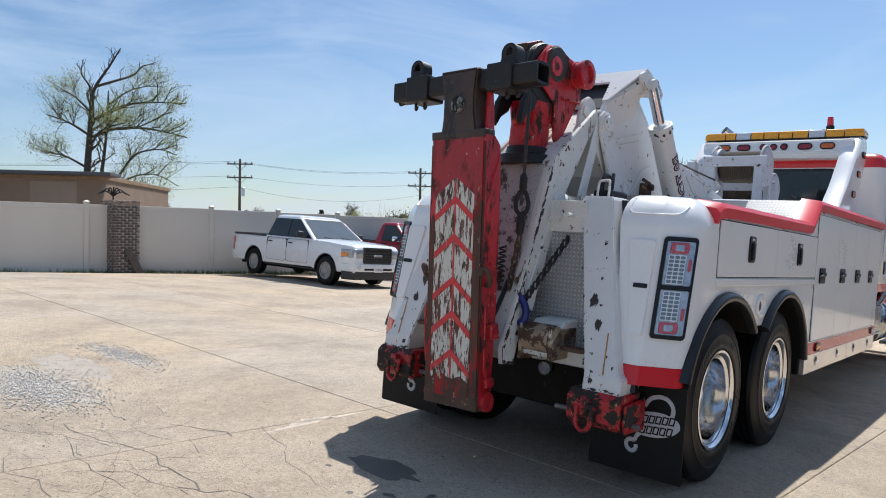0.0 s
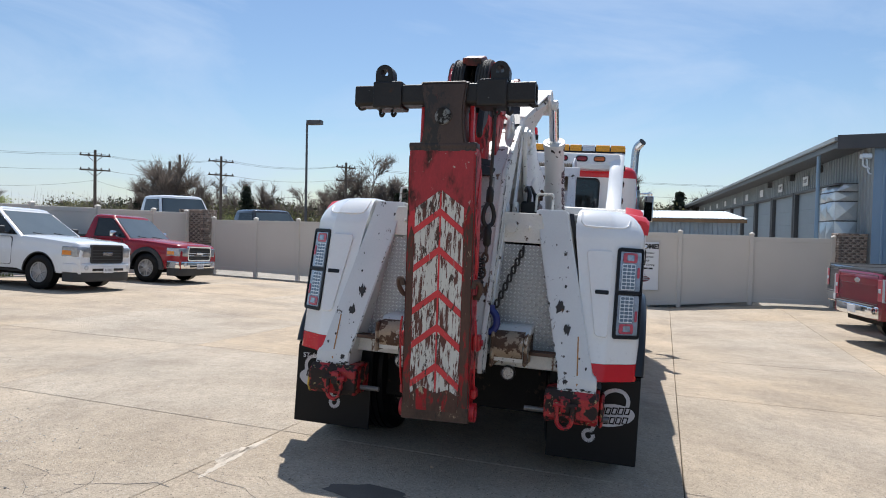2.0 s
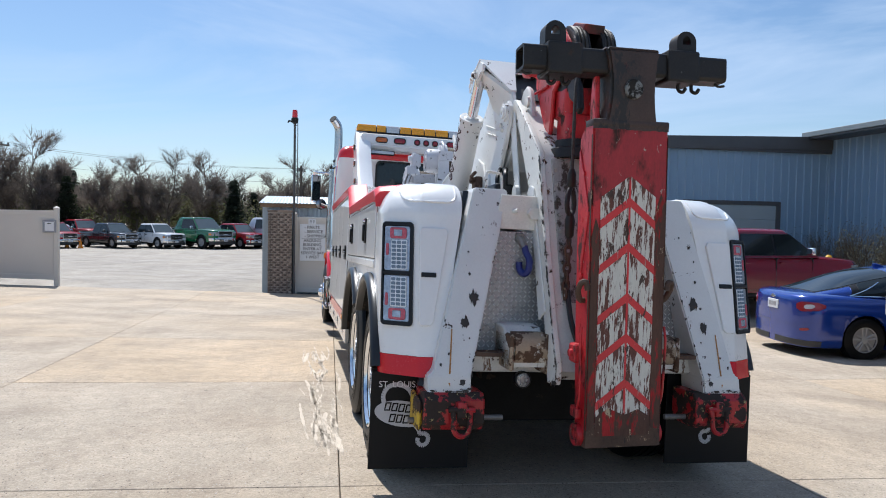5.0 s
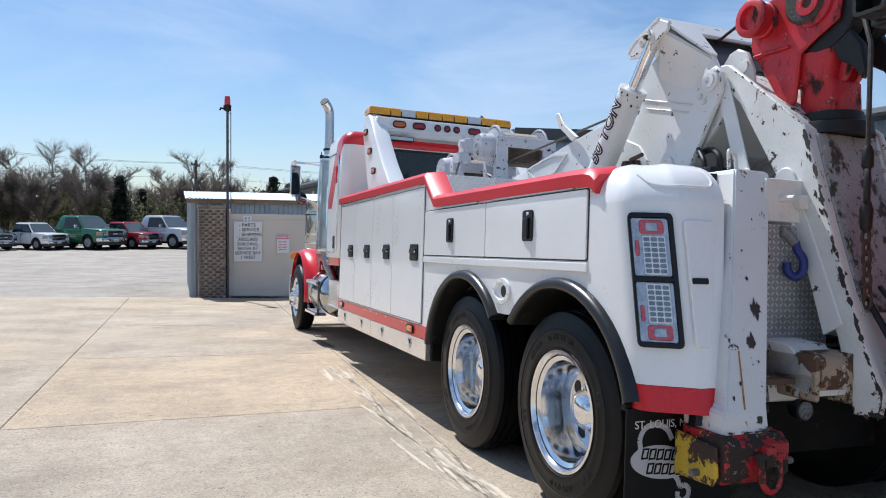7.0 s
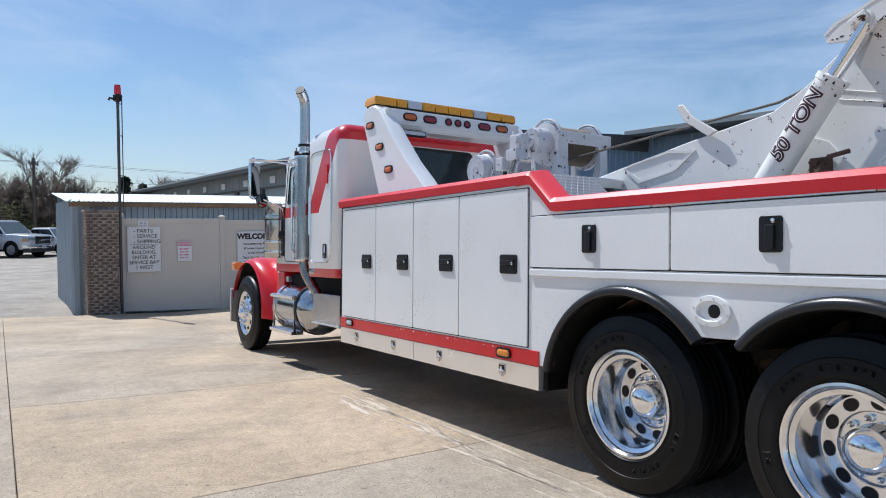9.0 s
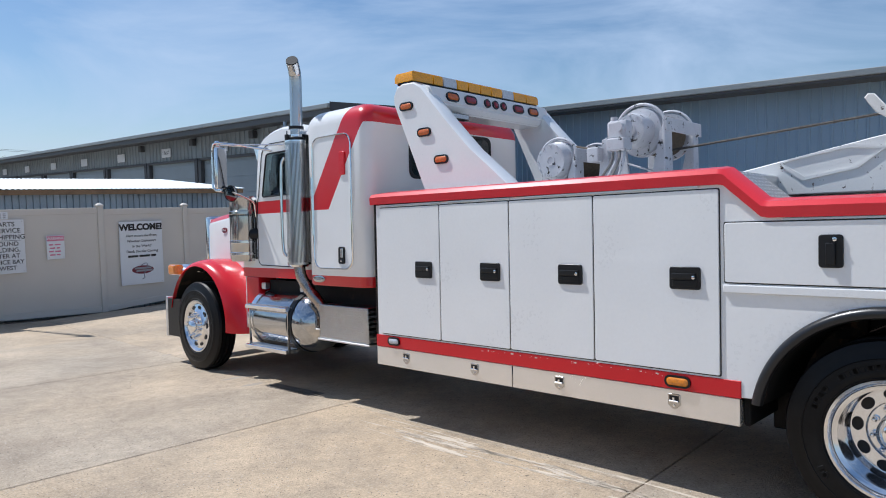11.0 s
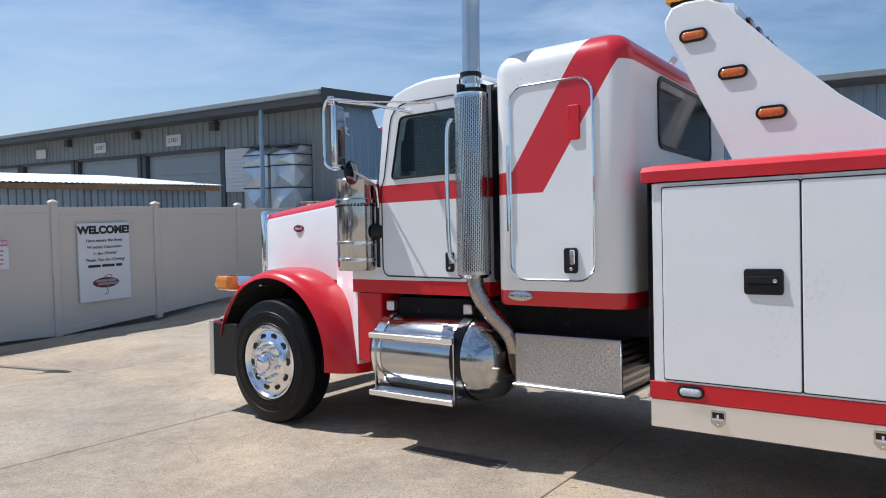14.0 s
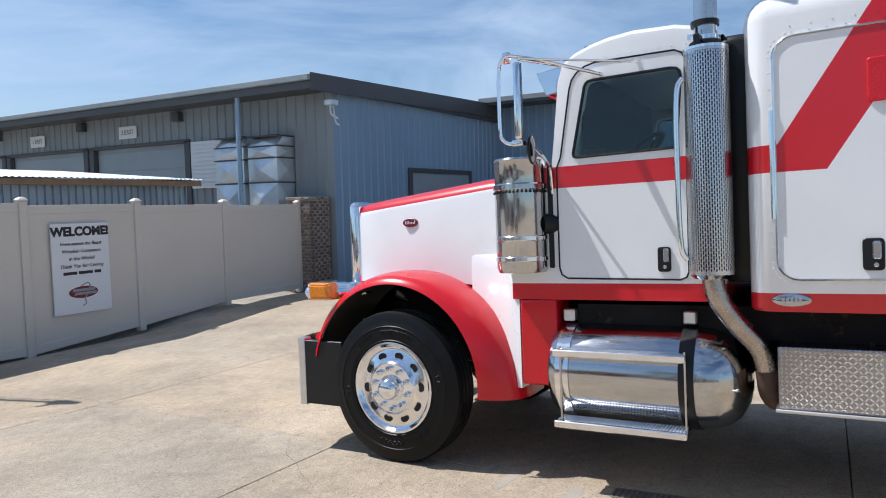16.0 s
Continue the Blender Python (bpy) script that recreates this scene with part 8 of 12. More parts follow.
def along(pts, step):
    out = []
    for a, b in zip(pts, pts[1:]):
        n = max(1, round(math.dist(a, b) / step))
        out += [(a[0] + (b[0] - a[0]) * k / n, a[1] + (b[1] - a[1]) * k / n) for k in range(n)]
    return out


for s in SIDES:
    dpts = rrect(6.425, 7.045, 1.380, 2.715, 0.11, 6)
    bm = B()
    prism(bm, dpts, "x", s * 1.195, s * 1.206, 0.004, seg=1)
    sd = part("sleeper_door", bm, "sleeper", slp, "sleeper door with chrome edging")
    moulding(dpts, 1.207, s, 0.009, "chrome", sd, "edge_moulding")
    rivets(sd, along(rrect(6.40, 7.07, 1.355, 2.74, 0.12, 6) + [(7.07, 2.62)], 0.085), 1.2005, s, mat="sleeper")
    bm = B()
    tube(bm, [(s * 1.215, 7.06, 1.72), (s * 1.215, 7.06, 2.32)], 0.012, 8)
    part("hinge", bm, "chrome", sd)
    bm = B()
    prism(bm, rrect(6.51, 6.60, 2.31, 2.54, 0.015, 2), "x", s * 1.20, s * 1.221, 0.006, seg=1)
    part("vent_cover", bm, "red", sd)
    bm = B()
    prism(bm, rrect(6.54, 6.64, 1.43, 1.60, 0.02, 3), "x", s * 1.205, s * 1.217, 0.003, seg=1)
    lt = part("sleeper_latch", bm, "black", sd)
    bm = B()
    box(bm, s * 1.215, s * 1.23, 6.555, 6.595, 1.49, 1.585, 0.006, 1)
    lathe(bm, [(s * 1.215, 0.013), (s * 1.23, 0.012), (s * 1.231, 0)], "x", (0, 6.58, 1.46), 12)
    part("paddle", bm, "chrome", lt)
    rivets(slp, along([(6.33, 1.255), (7.08, 1.255)], 0.09) + along([(6.34, 2.775), (7.06, 2.775)], 0.11), 1.2005, s, mat="sleeper")
    bm = B()
    rows = [[(s * x, 6.98 + w * math.cos(2 * math.pi * k / 28), 1.268 + h * math.sin(2 * math.pi * k / 28)) for k in range(28)] for x, w, h in ((1.199, 0.10, 0.037), (1.208, 0.098, 0.035), (1.211, 0.085, 0.024))]
    loft(bm, rows)
    bd = part("badge", bm, "dark_chrome", slp, "oval silver maker's badge")
    for k in range(5):
        bm = B()
        box(bm, s * 1.2105, s * 1.2125, 6.93 + k * 0.021, 6.944 + k * 0.021, 1.256, 1.281)
        part("badge_bar", bm, "decal_grey", bd)
# rear windows of the sleeper
for x0, x1 in ((-0.62, 0.62),):
    bm = B()
    frame_prism(bm, rrect(x0 - 0.025, x1 + 0.025, 2.275, 2.785, 0.08, 5), rrect(x0 + 0.005, x1 - 0.005, 2.305, 2.755, 0.07, 5), "y", 6.178, 6.195)
    wf = part("rear_window", bm, "black", slp)
    bm = B()
    prism(bm, rrect(x0, x1, 2.30, 2.76, 0.07, 5), "y", 6.182, 6.194)
    part("pane", bm, "glass_dark", wf, "dark tinted pane")
bm = B()
dome_box(bm, -0.98, 0.98, 7.15, 7.36, 1.35, 2.84, 0.05, 0.05, 3)
part("cab_gap_boot", bm, "black", truck)

# cab shell with real door windows
bm = B()
shell = []
prof = [(7.34, 1.235), (7.34, 2.80), (7.36, 2.86), (7.42, 2.92), (7.60, 2.962), (7.86, 2.972), (8.02, 2.955), (8.14, 2.927), (8.25, 2.887), (8.33, 2.83), (8.36, 2.74), (8.42, 2.15), (8.74, 2.10), (8.74, 1.235)]
rows = []
for x, i in ((-1.035, 0.10), (-1.03, 0.05), (-1.0, 0.018), (-0.92, 0.0), (0.92, 0.0), (1.0, 0.018), (1.03, 0.05), (1.035, 0.10)):
    row = []
    for y, z in prof:
        zz = z - i * 0.9 if z > 2.5 else z
        yy = y - (0.0 if z > 2.5 else 0.0)
        row.append((x if z > 1.3 else x, yy, zz))
    rows.append(row)
loft(bm, rows)
cab = part("cab", bm, "cab", truck, "white cab with red waist and rocker bands")
room = B()
box(room, -0.96, 0.96, 7.42, 8.25, 1.5, 2.76)
WIN = [(7.605, 2.185), (7.567, 2.62), (7.572, 2.65), (7.59, 2.668), (7.63, 2.676), (8.12, 2.672), (8.15, 2.667), (8.165, 2.655), (8.175, 2.635), (8.266, 2.205), (8.262, 2.188), (8.245, 2.18)]
hole = B()
prism(hole, WIN, "x", -1.2, 1.2)
cut_out(cab, (room, hole))
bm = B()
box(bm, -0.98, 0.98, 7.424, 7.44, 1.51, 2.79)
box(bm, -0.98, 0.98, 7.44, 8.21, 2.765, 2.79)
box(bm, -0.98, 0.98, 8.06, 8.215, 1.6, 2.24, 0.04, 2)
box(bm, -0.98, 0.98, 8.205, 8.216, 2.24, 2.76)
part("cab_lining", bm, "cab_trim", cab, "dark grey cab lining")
for x in (-0.48, 0.48):
    bm = B()
    box(bm, x - 0.25, x + 0.25, 7.46, 7.62, 1.55, 2.44, 0.06, 3)
    box(bm, x - 0.25, x + 0.25, 7.46, 7.95, 1.55, 1.75, 0.05, 3)
    part("cab_seat", bm, "cab_trim", cab)
bm = B()
wheel_m = Matrix.Translation((-0.48, 7.98, 2.22)) @ Matrix.Rotation(radians(-38), 4, "X")
ring = [wheel_m @ Vector((0.22 * math.cos(2 * math.pi * k / 28), 0.22 * math.sin(2 * math.pi * k / 28), 0)) for k in range(29)]
tube(bm, ring, 0.016, 8, caps=False)
for a in (20, 160, 270):
    tube(bm, [wheel_m @ Vector((0, 0, -0.04)), wheel_m @ Vector((0.21 * math.cos(radians(a)), 0.21 * math.sin(radians(a)), 0))], 0.014, 6)
part("steering_wheel", bm, "black", cab, "black steering wheel")
for s in SIDES:
    win = [(7.605, 2.185), (7.567, 2.62), (7.572, 2.65), (7.59, 2.668), (7.63, 2.676), (8.12, 2.672), (8.15, 2.667), (8.165, 2.655), (8.175, 2.635), (8.266, 2.205), (8.262, 2.188), (8.245, 2.18)]
    bm = B()
    prism(bm, [(7.55, 1.42), (7.54, 2.72), (7.555, 2.76), (7.60, 2.782), (8.10, 2.785), (8.17, 2.768), (8.225, 2.735), (8.262, 2.69), (8.28, 2.63), (8.355, 2.19), (8.385, 2.12), (8.385, 1.45), (8.37, 1.405), (8.33, 1.38), (7.60, 1.37), (7.565, 1.385)], "x", s * 1.03, s * 1.041, 0.005, seg=1)
    cd = part("cab_door", bm, "cab", cab, "cab door with vent window")
    hole = B()
    prism(hole, WIN, "x", s * 0.9, s * 1.2)
    cut_out(cd, (hole,))
    dl = [(7.55, 1.42), (7.54, 2.72), (7.555, 2.76), (7.60, 2.782), (8.10, 2.785), (8.17, 2.768), (8.225, 2.735), (8.262, 2.69), (8.28, 2.63), (8.355, 2.19), (8.385, 2.12), (8.385, 1.45), (8.37, 1.405), (8.33, 1.38), (7.60, 1.37), (7.565, 1.385)]
    moulding(dl, 1.041, s, 0.006, "black", cd, "door_seal")
    bm = B()
    prism(bm, win, "x", s * 1.0365, s * 1.0425, 0.0)
    wn_ = part("side_window", bm, "glass", cd, "tinted side window")
    wn_.visible_shadow = False
    moulding(win, 1.043, s, 0.010, "black", wn_, "window_rubber")
    bm = B()
    prism(bm, rrect(7.655, 7.735, 1.42, 1.575, 0.018, 3), "x", s * 1.04, s * 1.052, 0.003, seg=1)
    lt = part("door_latch", bm, "black", cd)
    bm = B()
    box(bm, s * 1.05, s * 1.062, 7.665, 7.70, 1.48, 1.565, 0.005, 1)
    lathe(bm, [(s * 1.05, 0.012), (s * 1.062, 0.011), (s * 1.063, 0)], "x", (0, 7.69, 1.45), 12)
    part("paddle", bm, "chrome", lt)
    rivets(cab, along([(7.42, 1.29), (8.70, 1.29)], 0.09) + along([(7.45, 2.815), (8.12, 2.815)], 0.08) + along([(8.42, 1.4), (8.42, 2.0)], 0.09), 1.0355, s, mat="cab")
    bm = B()
    box(bm, s * 1.03, s * 1.046, 8.42, 8.455, 1.45, 2.15, 0.004, 1)
    part("door_hinge", bm, "black", cab)
bm = B()
prism(bm, sx(1, [(-0.90, 2.20), (0.90, 2.20), (0.86, 2.72), (-0.86, 2.72)]), "y", -0.005, 0.006, 0.0, m=Matrix.Translation((0, 8.415, 0)) @ Matrix.Translation((0, 0, 2.2)) @ Matrix.Rotation(math.atan2(0.15, 0.62), 4, "X") @ Matrix.Translation((0, 0, -2.2)))
part("windscreen", bm, "glass_dark", cab, "dark windscreen")
bm = B()
prism(bm, [(8.30, 2.80), (8.34, 2.815), (8.53, 2.785), (8.462, 2.625), (8.445, 2.63), (8.495, 2.755), (8.36, 2.77)], "x", -0.97, 0.97, 0.004, seg=1)
for s in SIDES:
    prism(bm, [(8.34, 2.80), (8.53, 2.785), (8.462, 2.625), (8.36, 2.64)], "x", s * 0.97, s * 0.985, 0.003, seg=1)
part("sun_visor", bm, "chrome", cab, "chrome sun visor")
for x in (-0.72, -0.36, 0.0, 0.36, 0.72):
    bm = B()
    rows = [[(x + 0.04 * k * math.cos(q), 8.13 + dy, 2.945 + 0.035 * k * math.sin(q)) for q in [math.pi * 2 * i / 12 for i in range(12)]] for dy, k in ((-0.12, 0.4), (-0.03, 1.0), (0.02, 1.0))]
    loft(bm, rows)
    mk = part("roof_marker", bm, "chrome", cab)
    bm = B()
    rows = [[(x + 0.037 * k * math.cos(q), 8.13 + dy, 2.945 + 0.032 * k * math.sin(q)) for q in [math.pi * 2 * i / 12 for i in range(12)]] for dy, k in ((0.02, 1.0), (0.06, 0.9), (0.08, 0.4))]
    loft(bm, rows)
    part("lens", bm, "amber", mk)
bm = B()
tube(bm, [(-0.45, 7.95, 2.98), (-0.45, 8.35, 3.01)], 0.03, 10, r_end=0.05)
part("air_horn", bm, "chrome", cab)

# hood
bm = B()
rows = []
for y, w, zt, zb in ((8.72, 0.80, 2.105, 0.66), (8.80, 0.795, 2.105, 0.66), (8.95, 0.78, 2.105, 1.0), (9.04, 0.77, 2.105, 1.30), (9.6, 0.71, 2.055, 1.34), (10.1, 0.655, 2.01, 1.33), (10.33, 0.625, 1.985, 1.33), (10.40, 0.60, 1.965, 1.33)):
    half = [(w, zb), (w, zt - 0.10), (w - 0.012, zt - 0.055), (w - 0.05, zt - 0.012), (w - 0.12, zt + 0.012), (0.25, zt + 0.05)]
    rows.append([(-x, y, z) for x, z in half] + [(x, y, z) for x, z in half[::-1]])
loft(bm, rows)
hood = part("hood", bm, "hood", truck, "white hood with red top")
bm = B()
dome_box(bm, -0.63, 0.63, 10.36, 10.48, 0.80, 2.02, 0.05, 0.05, 4)
gr = part("grille", bm, "chrome", hood, "chrome grille surround")
bm = B()
box(bm, -0.54, 0.54, 10.475, 10.487, 0.95, 1.93)
part("mesh", bm, "black", gr)
for k in range(9):
    bm = B()
    box(bm, -0.5 + k * 0.125 - 0.008, -0.5 + k * 0.125 + 0.008, 10.482, 10.496, 0.96, 1.92, 0.003, 1)
    part("grille_bar", bm, "chrome", gr)
for s in SIDES:
    bm = B()
    rows = [[(s * x, 9.785 + w * math.cos(2 * math.pi * k / 24), 1.812 + h * math.sin(2 * math.pi * k / 24)) for k in range(24)] for x, w, h in ((0.68, 0.075, 0.037), (0.700, 0.074, 0.036), (0.704, 0.068, 0.031))]
    loft(bm, rows)
    em = part("hood_badge", bm, "decal_red", hood, "oval dark red badge with silver script")
    bm = B()
    for k, h in enumerate((0.03, 0.016, 0.02, 0.016, 0.026, 0.024, 0.026)):
        box(bm, s * 0.703, s * 0.7065, 9.737 + k * 0.0145, 9.744 + k * 0.0145, 1.80, 1.80 + h)
    part("badge_script", bm, "decal_white", em)
    # fender
    bm = B()
    rows = []
    for k in [i / 2 for i in range(73)]:
        a = radians(12 + (186 - 12) * k / 36)
        c, sn = math.cos(a), math.sin(a)
        w = 0.20 * max(0, (k - 14) / 22) ** 1.25
        ring = []
        for x, q, f in ((0.60, 0.81, 1.0), (0.85, 0.825, 1.0), (0.93, 0.823, 0.97), (0.98, 0.82, 0.92), (1.01, 0.817, 0.87), (1.035, 0.813, 0.81), (1.06, 0.808, 0.73), (1.09, 0.80, 0.60), (1.12, 0.79, 0.42), (1.155, 0.765, 0.15), (1.172, 0.735, 0.0), (1.15, 0.735, 0.0), (1.10, 0.765, 0.36), (0.85, 0.80, 0.9), (0.60, 0.785, 0.9)):
            ring.append((s * x, 9.71 + (q + w * f) * c, 0.61 + q * sn))
        rows.append(ring)
    loft(bm, rows)
    fd = part("front_fender", bm, "red", truck, "glossy red front fender")
    bm = B()
    rows = []
    for k in range(19):
        a = radians(15 + 170 * k / 18)
        rows.append([(s * x, 9.71 + r * math.cos(a), 0.61 + r * math.sin(a)) for x, r in ((0.5, 0.77), (1.12, 0.76), (1.12, 0.775), (0.5, 0.785))])
    loft(bm, rows)
    part("fender_liner", bm, "chassis", fd)
    bm = B()
    flare_ = [(8.695, 1.030, 1.345), (8.74, 1.012, 1.40), (8.80, 0.975, 1.45), (8.88, 0.915, 1.50), (8.98, 0.85, 1.54), (9.10, 0.795, 1.56), (9.20, 0.765, 1.57)]
    loft(bm, [[(s * 0.70, y, 0.61), (s * x, y, 0.61), (s * x, y, zt - 0.10), (s * (x - 0.015), y, zt - 0.03), (s * (x - 0.06), y, zt), (s * 0.70, y, zt)] for y, x, zt in flare_])
    part("hood_skirt", bm, "white", truck)
    bm = B()
    box(bm, s * 0.78, s * 1.033, 8.42, 8.69, 0.64, 1.232, 0.015, 2)
    part("cowl_step_panel", bm, "red", truck, "red cowl panel")
    # headlamp pod
    bm = B()
    rows = [[(s * (0.88 + w * math.cos(q)), y, 1.27 + h * math.sin(q)) for q in [2 * math.pi * k / 20 for k in range(20)]] for y, w, h in ((10.10, 0.05, 0.02), (10.22, 0.22, 0.065), (10.50, 0.25, 0.085), (10.56, 0.25, 0.085), (10.57, 0.22, 0.07))]
    loft(bm, rows)
    hl_ = part("headlamp_pod", bm, "chrome", truck, "chrome headlamp pod")
    bm = B()
    box(bm, s * 0.68, s * 1.07, 10.56, 10.585, 1.20, 1.34, 0.02, 2)
    part("headlamp", bm, "clear_lens", hl_)
    bm = B()
    rows = [[(s * x, 10.36 + dy, 1.285 + dz) for dy, dz in ((-0.12 * k, -0.065 * k), (0.12 * k, -0.075 * k), (0.13 * k, 0.07 * k), (-0.09 * k, 0.065 * k))] for x, k in ((1.06, 1.0), (1.16, 1.0), (1.195, 0.75))]
    loft(bm, rows)
    bmesh.ops.bevel(bm, geom=bm.edges[:], offset=0.012, segments=2, affect="EDGES")
    part("turn_signal", bm, "amber", hl_, "amber turn signal")
    # bumper return
# bumper
bm = B()
prism(bm, [(-1.16, 10.56), (-1.15, 10.62), (-0.9, 10.70), (0.9, 10.70), (1.15, 10.62), (1.16, 10.56), (0.9, 10.66), (-0.9, 10.66)], "z", 0.36, 0.90)
bp = part("front_bumper", bm, "chrome", truck, "deep chrome front bumper")
for s in SIDES:
    bm = B()
    box(bm, s * 1.08, s * 1.16, 10.18, 10.58, 0.37, 0.885, 0.004, 1)
    part("bumper_return", bm, "black", bp)
    bm = B()
    box(bm, s * 1.075, s * 1.165, 10.555, 10.625, 0.355, 0.905, 0.01, 2)
    part("bumper_end", bm, "alu", bp)

# exhaust stacks
def perforated(parent, cx, cy, z0, z1, R, name):
    bm = B()
    seg, nz = 112, 176
    vs = [[bm.verts.new((cx + R * math.cos(2 * math.pi * k / seg), cy + R * math.sin(2 * math.pi * k / seg), z0 + (z1 - z0) * j / nz)) for k in range(seg)] for j in range(nz + 1)]
    for j in range(nz):
        for k in range(seg):
            if k % 2 == 0 and 2 < j < nz - 3 and (j + (2 if (k // 2) % 2 else 0)) % 4 < 3:
                continue
            bm.faces.new((vs[j][k], vs[j][(k + 1) % seg], vs[j + 1][(k + 1) % seg], vs[j + 1][k]))
    return part(name, bm, "perf", parent)


for s in SIDES:
    cx, cy = s * 1.15, 7.40
    bm = B()
    tube(bm, bend([(cx, cy, 2.70), (cx, cy - 0.01, 3.38), (cx + s * 0.025, cy - 0.03, 3.48), (cx + s * 0.11, cy - 0.11, 3.555)], 6, 0.5), 0.066, 24)
    st = part("exhaust_pipe", bm, "stack_steel", truck, "tall polished exhaust stack with turned-out tip")
    bm = B()
    lathe(bm, [(-0.01, 0.0612), (0.010, 0.0612), (0.010, 0.0)], "z", seg=24, m=Matrix.Translation((cx + s * 0.110, cy - 0.110, 3.555)) @ Vector((s * 0.085, -0.08, 0.075)).to_track_quat("Z", "Y").to_matrix().to_4x4())
    part("bore", bm, "decal_black", st)
    bm = B()
    lathe(bm, [(1.42, 0.085), (2.70, 0.085)], "z", (cx, cy, 0), 24)
    part("silencer", bm, "black", st)
    perforated(st, cx, cy, 1.41, 2.725, 0.126, "heat_guard")
    bm = B()
    lathe(bm, [(2.72, 0.127), (2.735, 0.127), (2.74, 0.07)], "z", (cx, cy, 0), 32)
    part("guard_cap", bm, "chrome", st)
    bm = B()
    lathe(bm, [(2.76, 0.08), (2.80, 0.08)], "z", (cx, cy, 0), 24)
    part("clamp", bm, "chrome", st)
    bm = B()
    lathe(bm, [(2.86, 0.08), (2.89, 0.08)], "z", (cx, cy, 0), 24)
    part("clamp", bm, "black", st)
    bm = B()
    lathe(bm, [(2.735, 0.085), (2.745, 0.092), (2.765, 0.092), (2.775, 0.080)], "z", (cx, cy, 0), 24)
    for u, v in ((-0.10, 0.03), (0.09, -0.05)):
        box(bm, cx + u - 0.022, cx + u + 0.022, cy + v - 0.018, cy + v + 0.018, 2.73, 2.80, 0.006, 1)
        tube(bm, [(cx + u, cy + v, 2.70), (cx + u, cy + v, 2.84)], 0.007, 6)
    part("strap_clamp", bm, "black", st, "black bolted clamp")
    bm = B()
    lathe(bm, [(1.385, 0.10), (1.41, 0.127)], "z", (cx, cy, 0), 32)
    box(bm, min(cx, cx - s * 0.16), max(cx, cx - s * 0.16), cy - 0.1, cy + 0.1, 2.80, 2.83)
    part("clamp", bm, "chrome", st)
    bm = B()
    tube(bm, bend([(cx, cy, 1.40), (cx, cy - 0.02, 1.27), (cx - s * 0.05, cy - 0.13, 1.10), (cx - s * 0.11, cy - 0.24, 0.97), (cx - s * 0.14, cy - 0.27, 0.82)], 6, 0.45), 0.062, 20)
    part("elbow", bm, "pipe_steel", st)
    bm = B()
    tube(bm, bend([(cx - s * 0.14, cy - 0.27, 0.84), (cx - s * 0.16, cy - 0.28, 0.70), (cx - s * 0.30, cy - 0.30, 0.62), (cx - s * 0.6, cy - 0.30, 0.62)], 6, 0.45), 0.068, 18)
    part("lower_pipe", bm, "brown", st)
    bm = B()
    tube(bm, bend([(cx + s * 0.08, cy + 0.12, 2.56), (cx + s * 0.10, cy + 0.16, 2.50), (cx + s * 0.10, cy + 0.16, 1.56), (cx + s * 0.08, cy + 0.12, 1.50)], 4, 0.4), 0.017, 10)
    part("grab_rail", bm, "chrome", st, "long chrome grab rail")
    # air cleaner
    bm = B()
    ax, ay = s * 1.06, 8.645
    lathe(bm, [(1.42, 0.10), (1.425, 0.165), (1.46, 0.178), (1.98, 0.178), (1.99, 0.186), (2.02, 0.186), (2.03, 0.176), (2.17, 0.176), (2.185, 0.182), (2.20, 0.17), (2.205, 0.0)], "z", (ax, ay, 0), 40)
    ac = part("air_cleaner", bm, "dark_chrome", truck, "chrome canister air cleaner")
    for z in (1.50, 1.64):
        bm = B()
        lathe(bm, [(z, 0.180), (z + 0.005, 0.184), (z + 0.03, 0.184), (z + 0.035, 0.180)], "z", (ax, ay, 0), 40)
        part("strap", bm, "polish", ac)
    bm = B()
    for k in range(40):
        a = 2 * math.pi * k / 40
        box(bm, ax + 0.178 * math.cos(a) - 0.007, ax + 0.178 * math.cos(a) + 0.007, ay + 0.178 * math.sin(a) - 0.007, ay + 0.178 * math.sin(a) + 0.007, 1.963, 1.978)
    tagged(part("intake_slot_band", bm, "black", ac), kind="stuff")
    bm = B()
    tube(bm, bend([(ax, ay - 0.15, 1.75), (s * 1.0, ay - 0.22, 1.75), (s * 0.9, ay - 0.2, 1.7)], 4, 0.4), 0.07, 14)
    part("intake_hose", bm, "black", ac)
    # mirrors, turned in towards the driver
    mx, my = s * 1.46, 8.46
    turn = Matrix.Translation((mx, my, 0)) @ Matrix.Rotation(radians(-22 * s), 4, "Z")
    bm = B()
    box(bm, -0.085, 0.085, -0.018, 0.030, 2.27, 2.745, 0.018, 3, m=turn)
    mi = part("door_mirror", bm, "chrome", truck, "tall chrome door mirror on tubular arms")
    bm = B()
    box(bm, -0.078, 0.078, -0.024, -0.017, 2.28, 2.735, 0.003, 1, m=turn)
    part("mirror_glass", bm, "mirror", mi)
    bm = B()
    tube(bm, bend([(s * 1.03, 8.05, 2.70), (mx - s * 0.1, 8.40, 2.79), (mx + s * 0.05, 8.52, 2.80), (mx + s * 0.04, 8.575, 2.74), (mx + s * 0.04, 8.58, 2.30), (mx + s * 0.02, 8.54, 2.255), (mx - s * 0.06, 8.42, 2.25), (s * 1.22, 8.41, 2.19), (s * 1.06, 8.42, 2.12), (s * 1.04, 8.42, 1.95)], 4, 0.25), 0.012, 8)
    part("mirror_arm", bm, "chrome", mi)
    bm = B()
    tube(bm, [(s * 1.03, 7.80, 2.745), (mx, my, 2.78)], 0.0075, 8)
    part("mirror_stay", bm, "chrome", mi)
    bm = B()
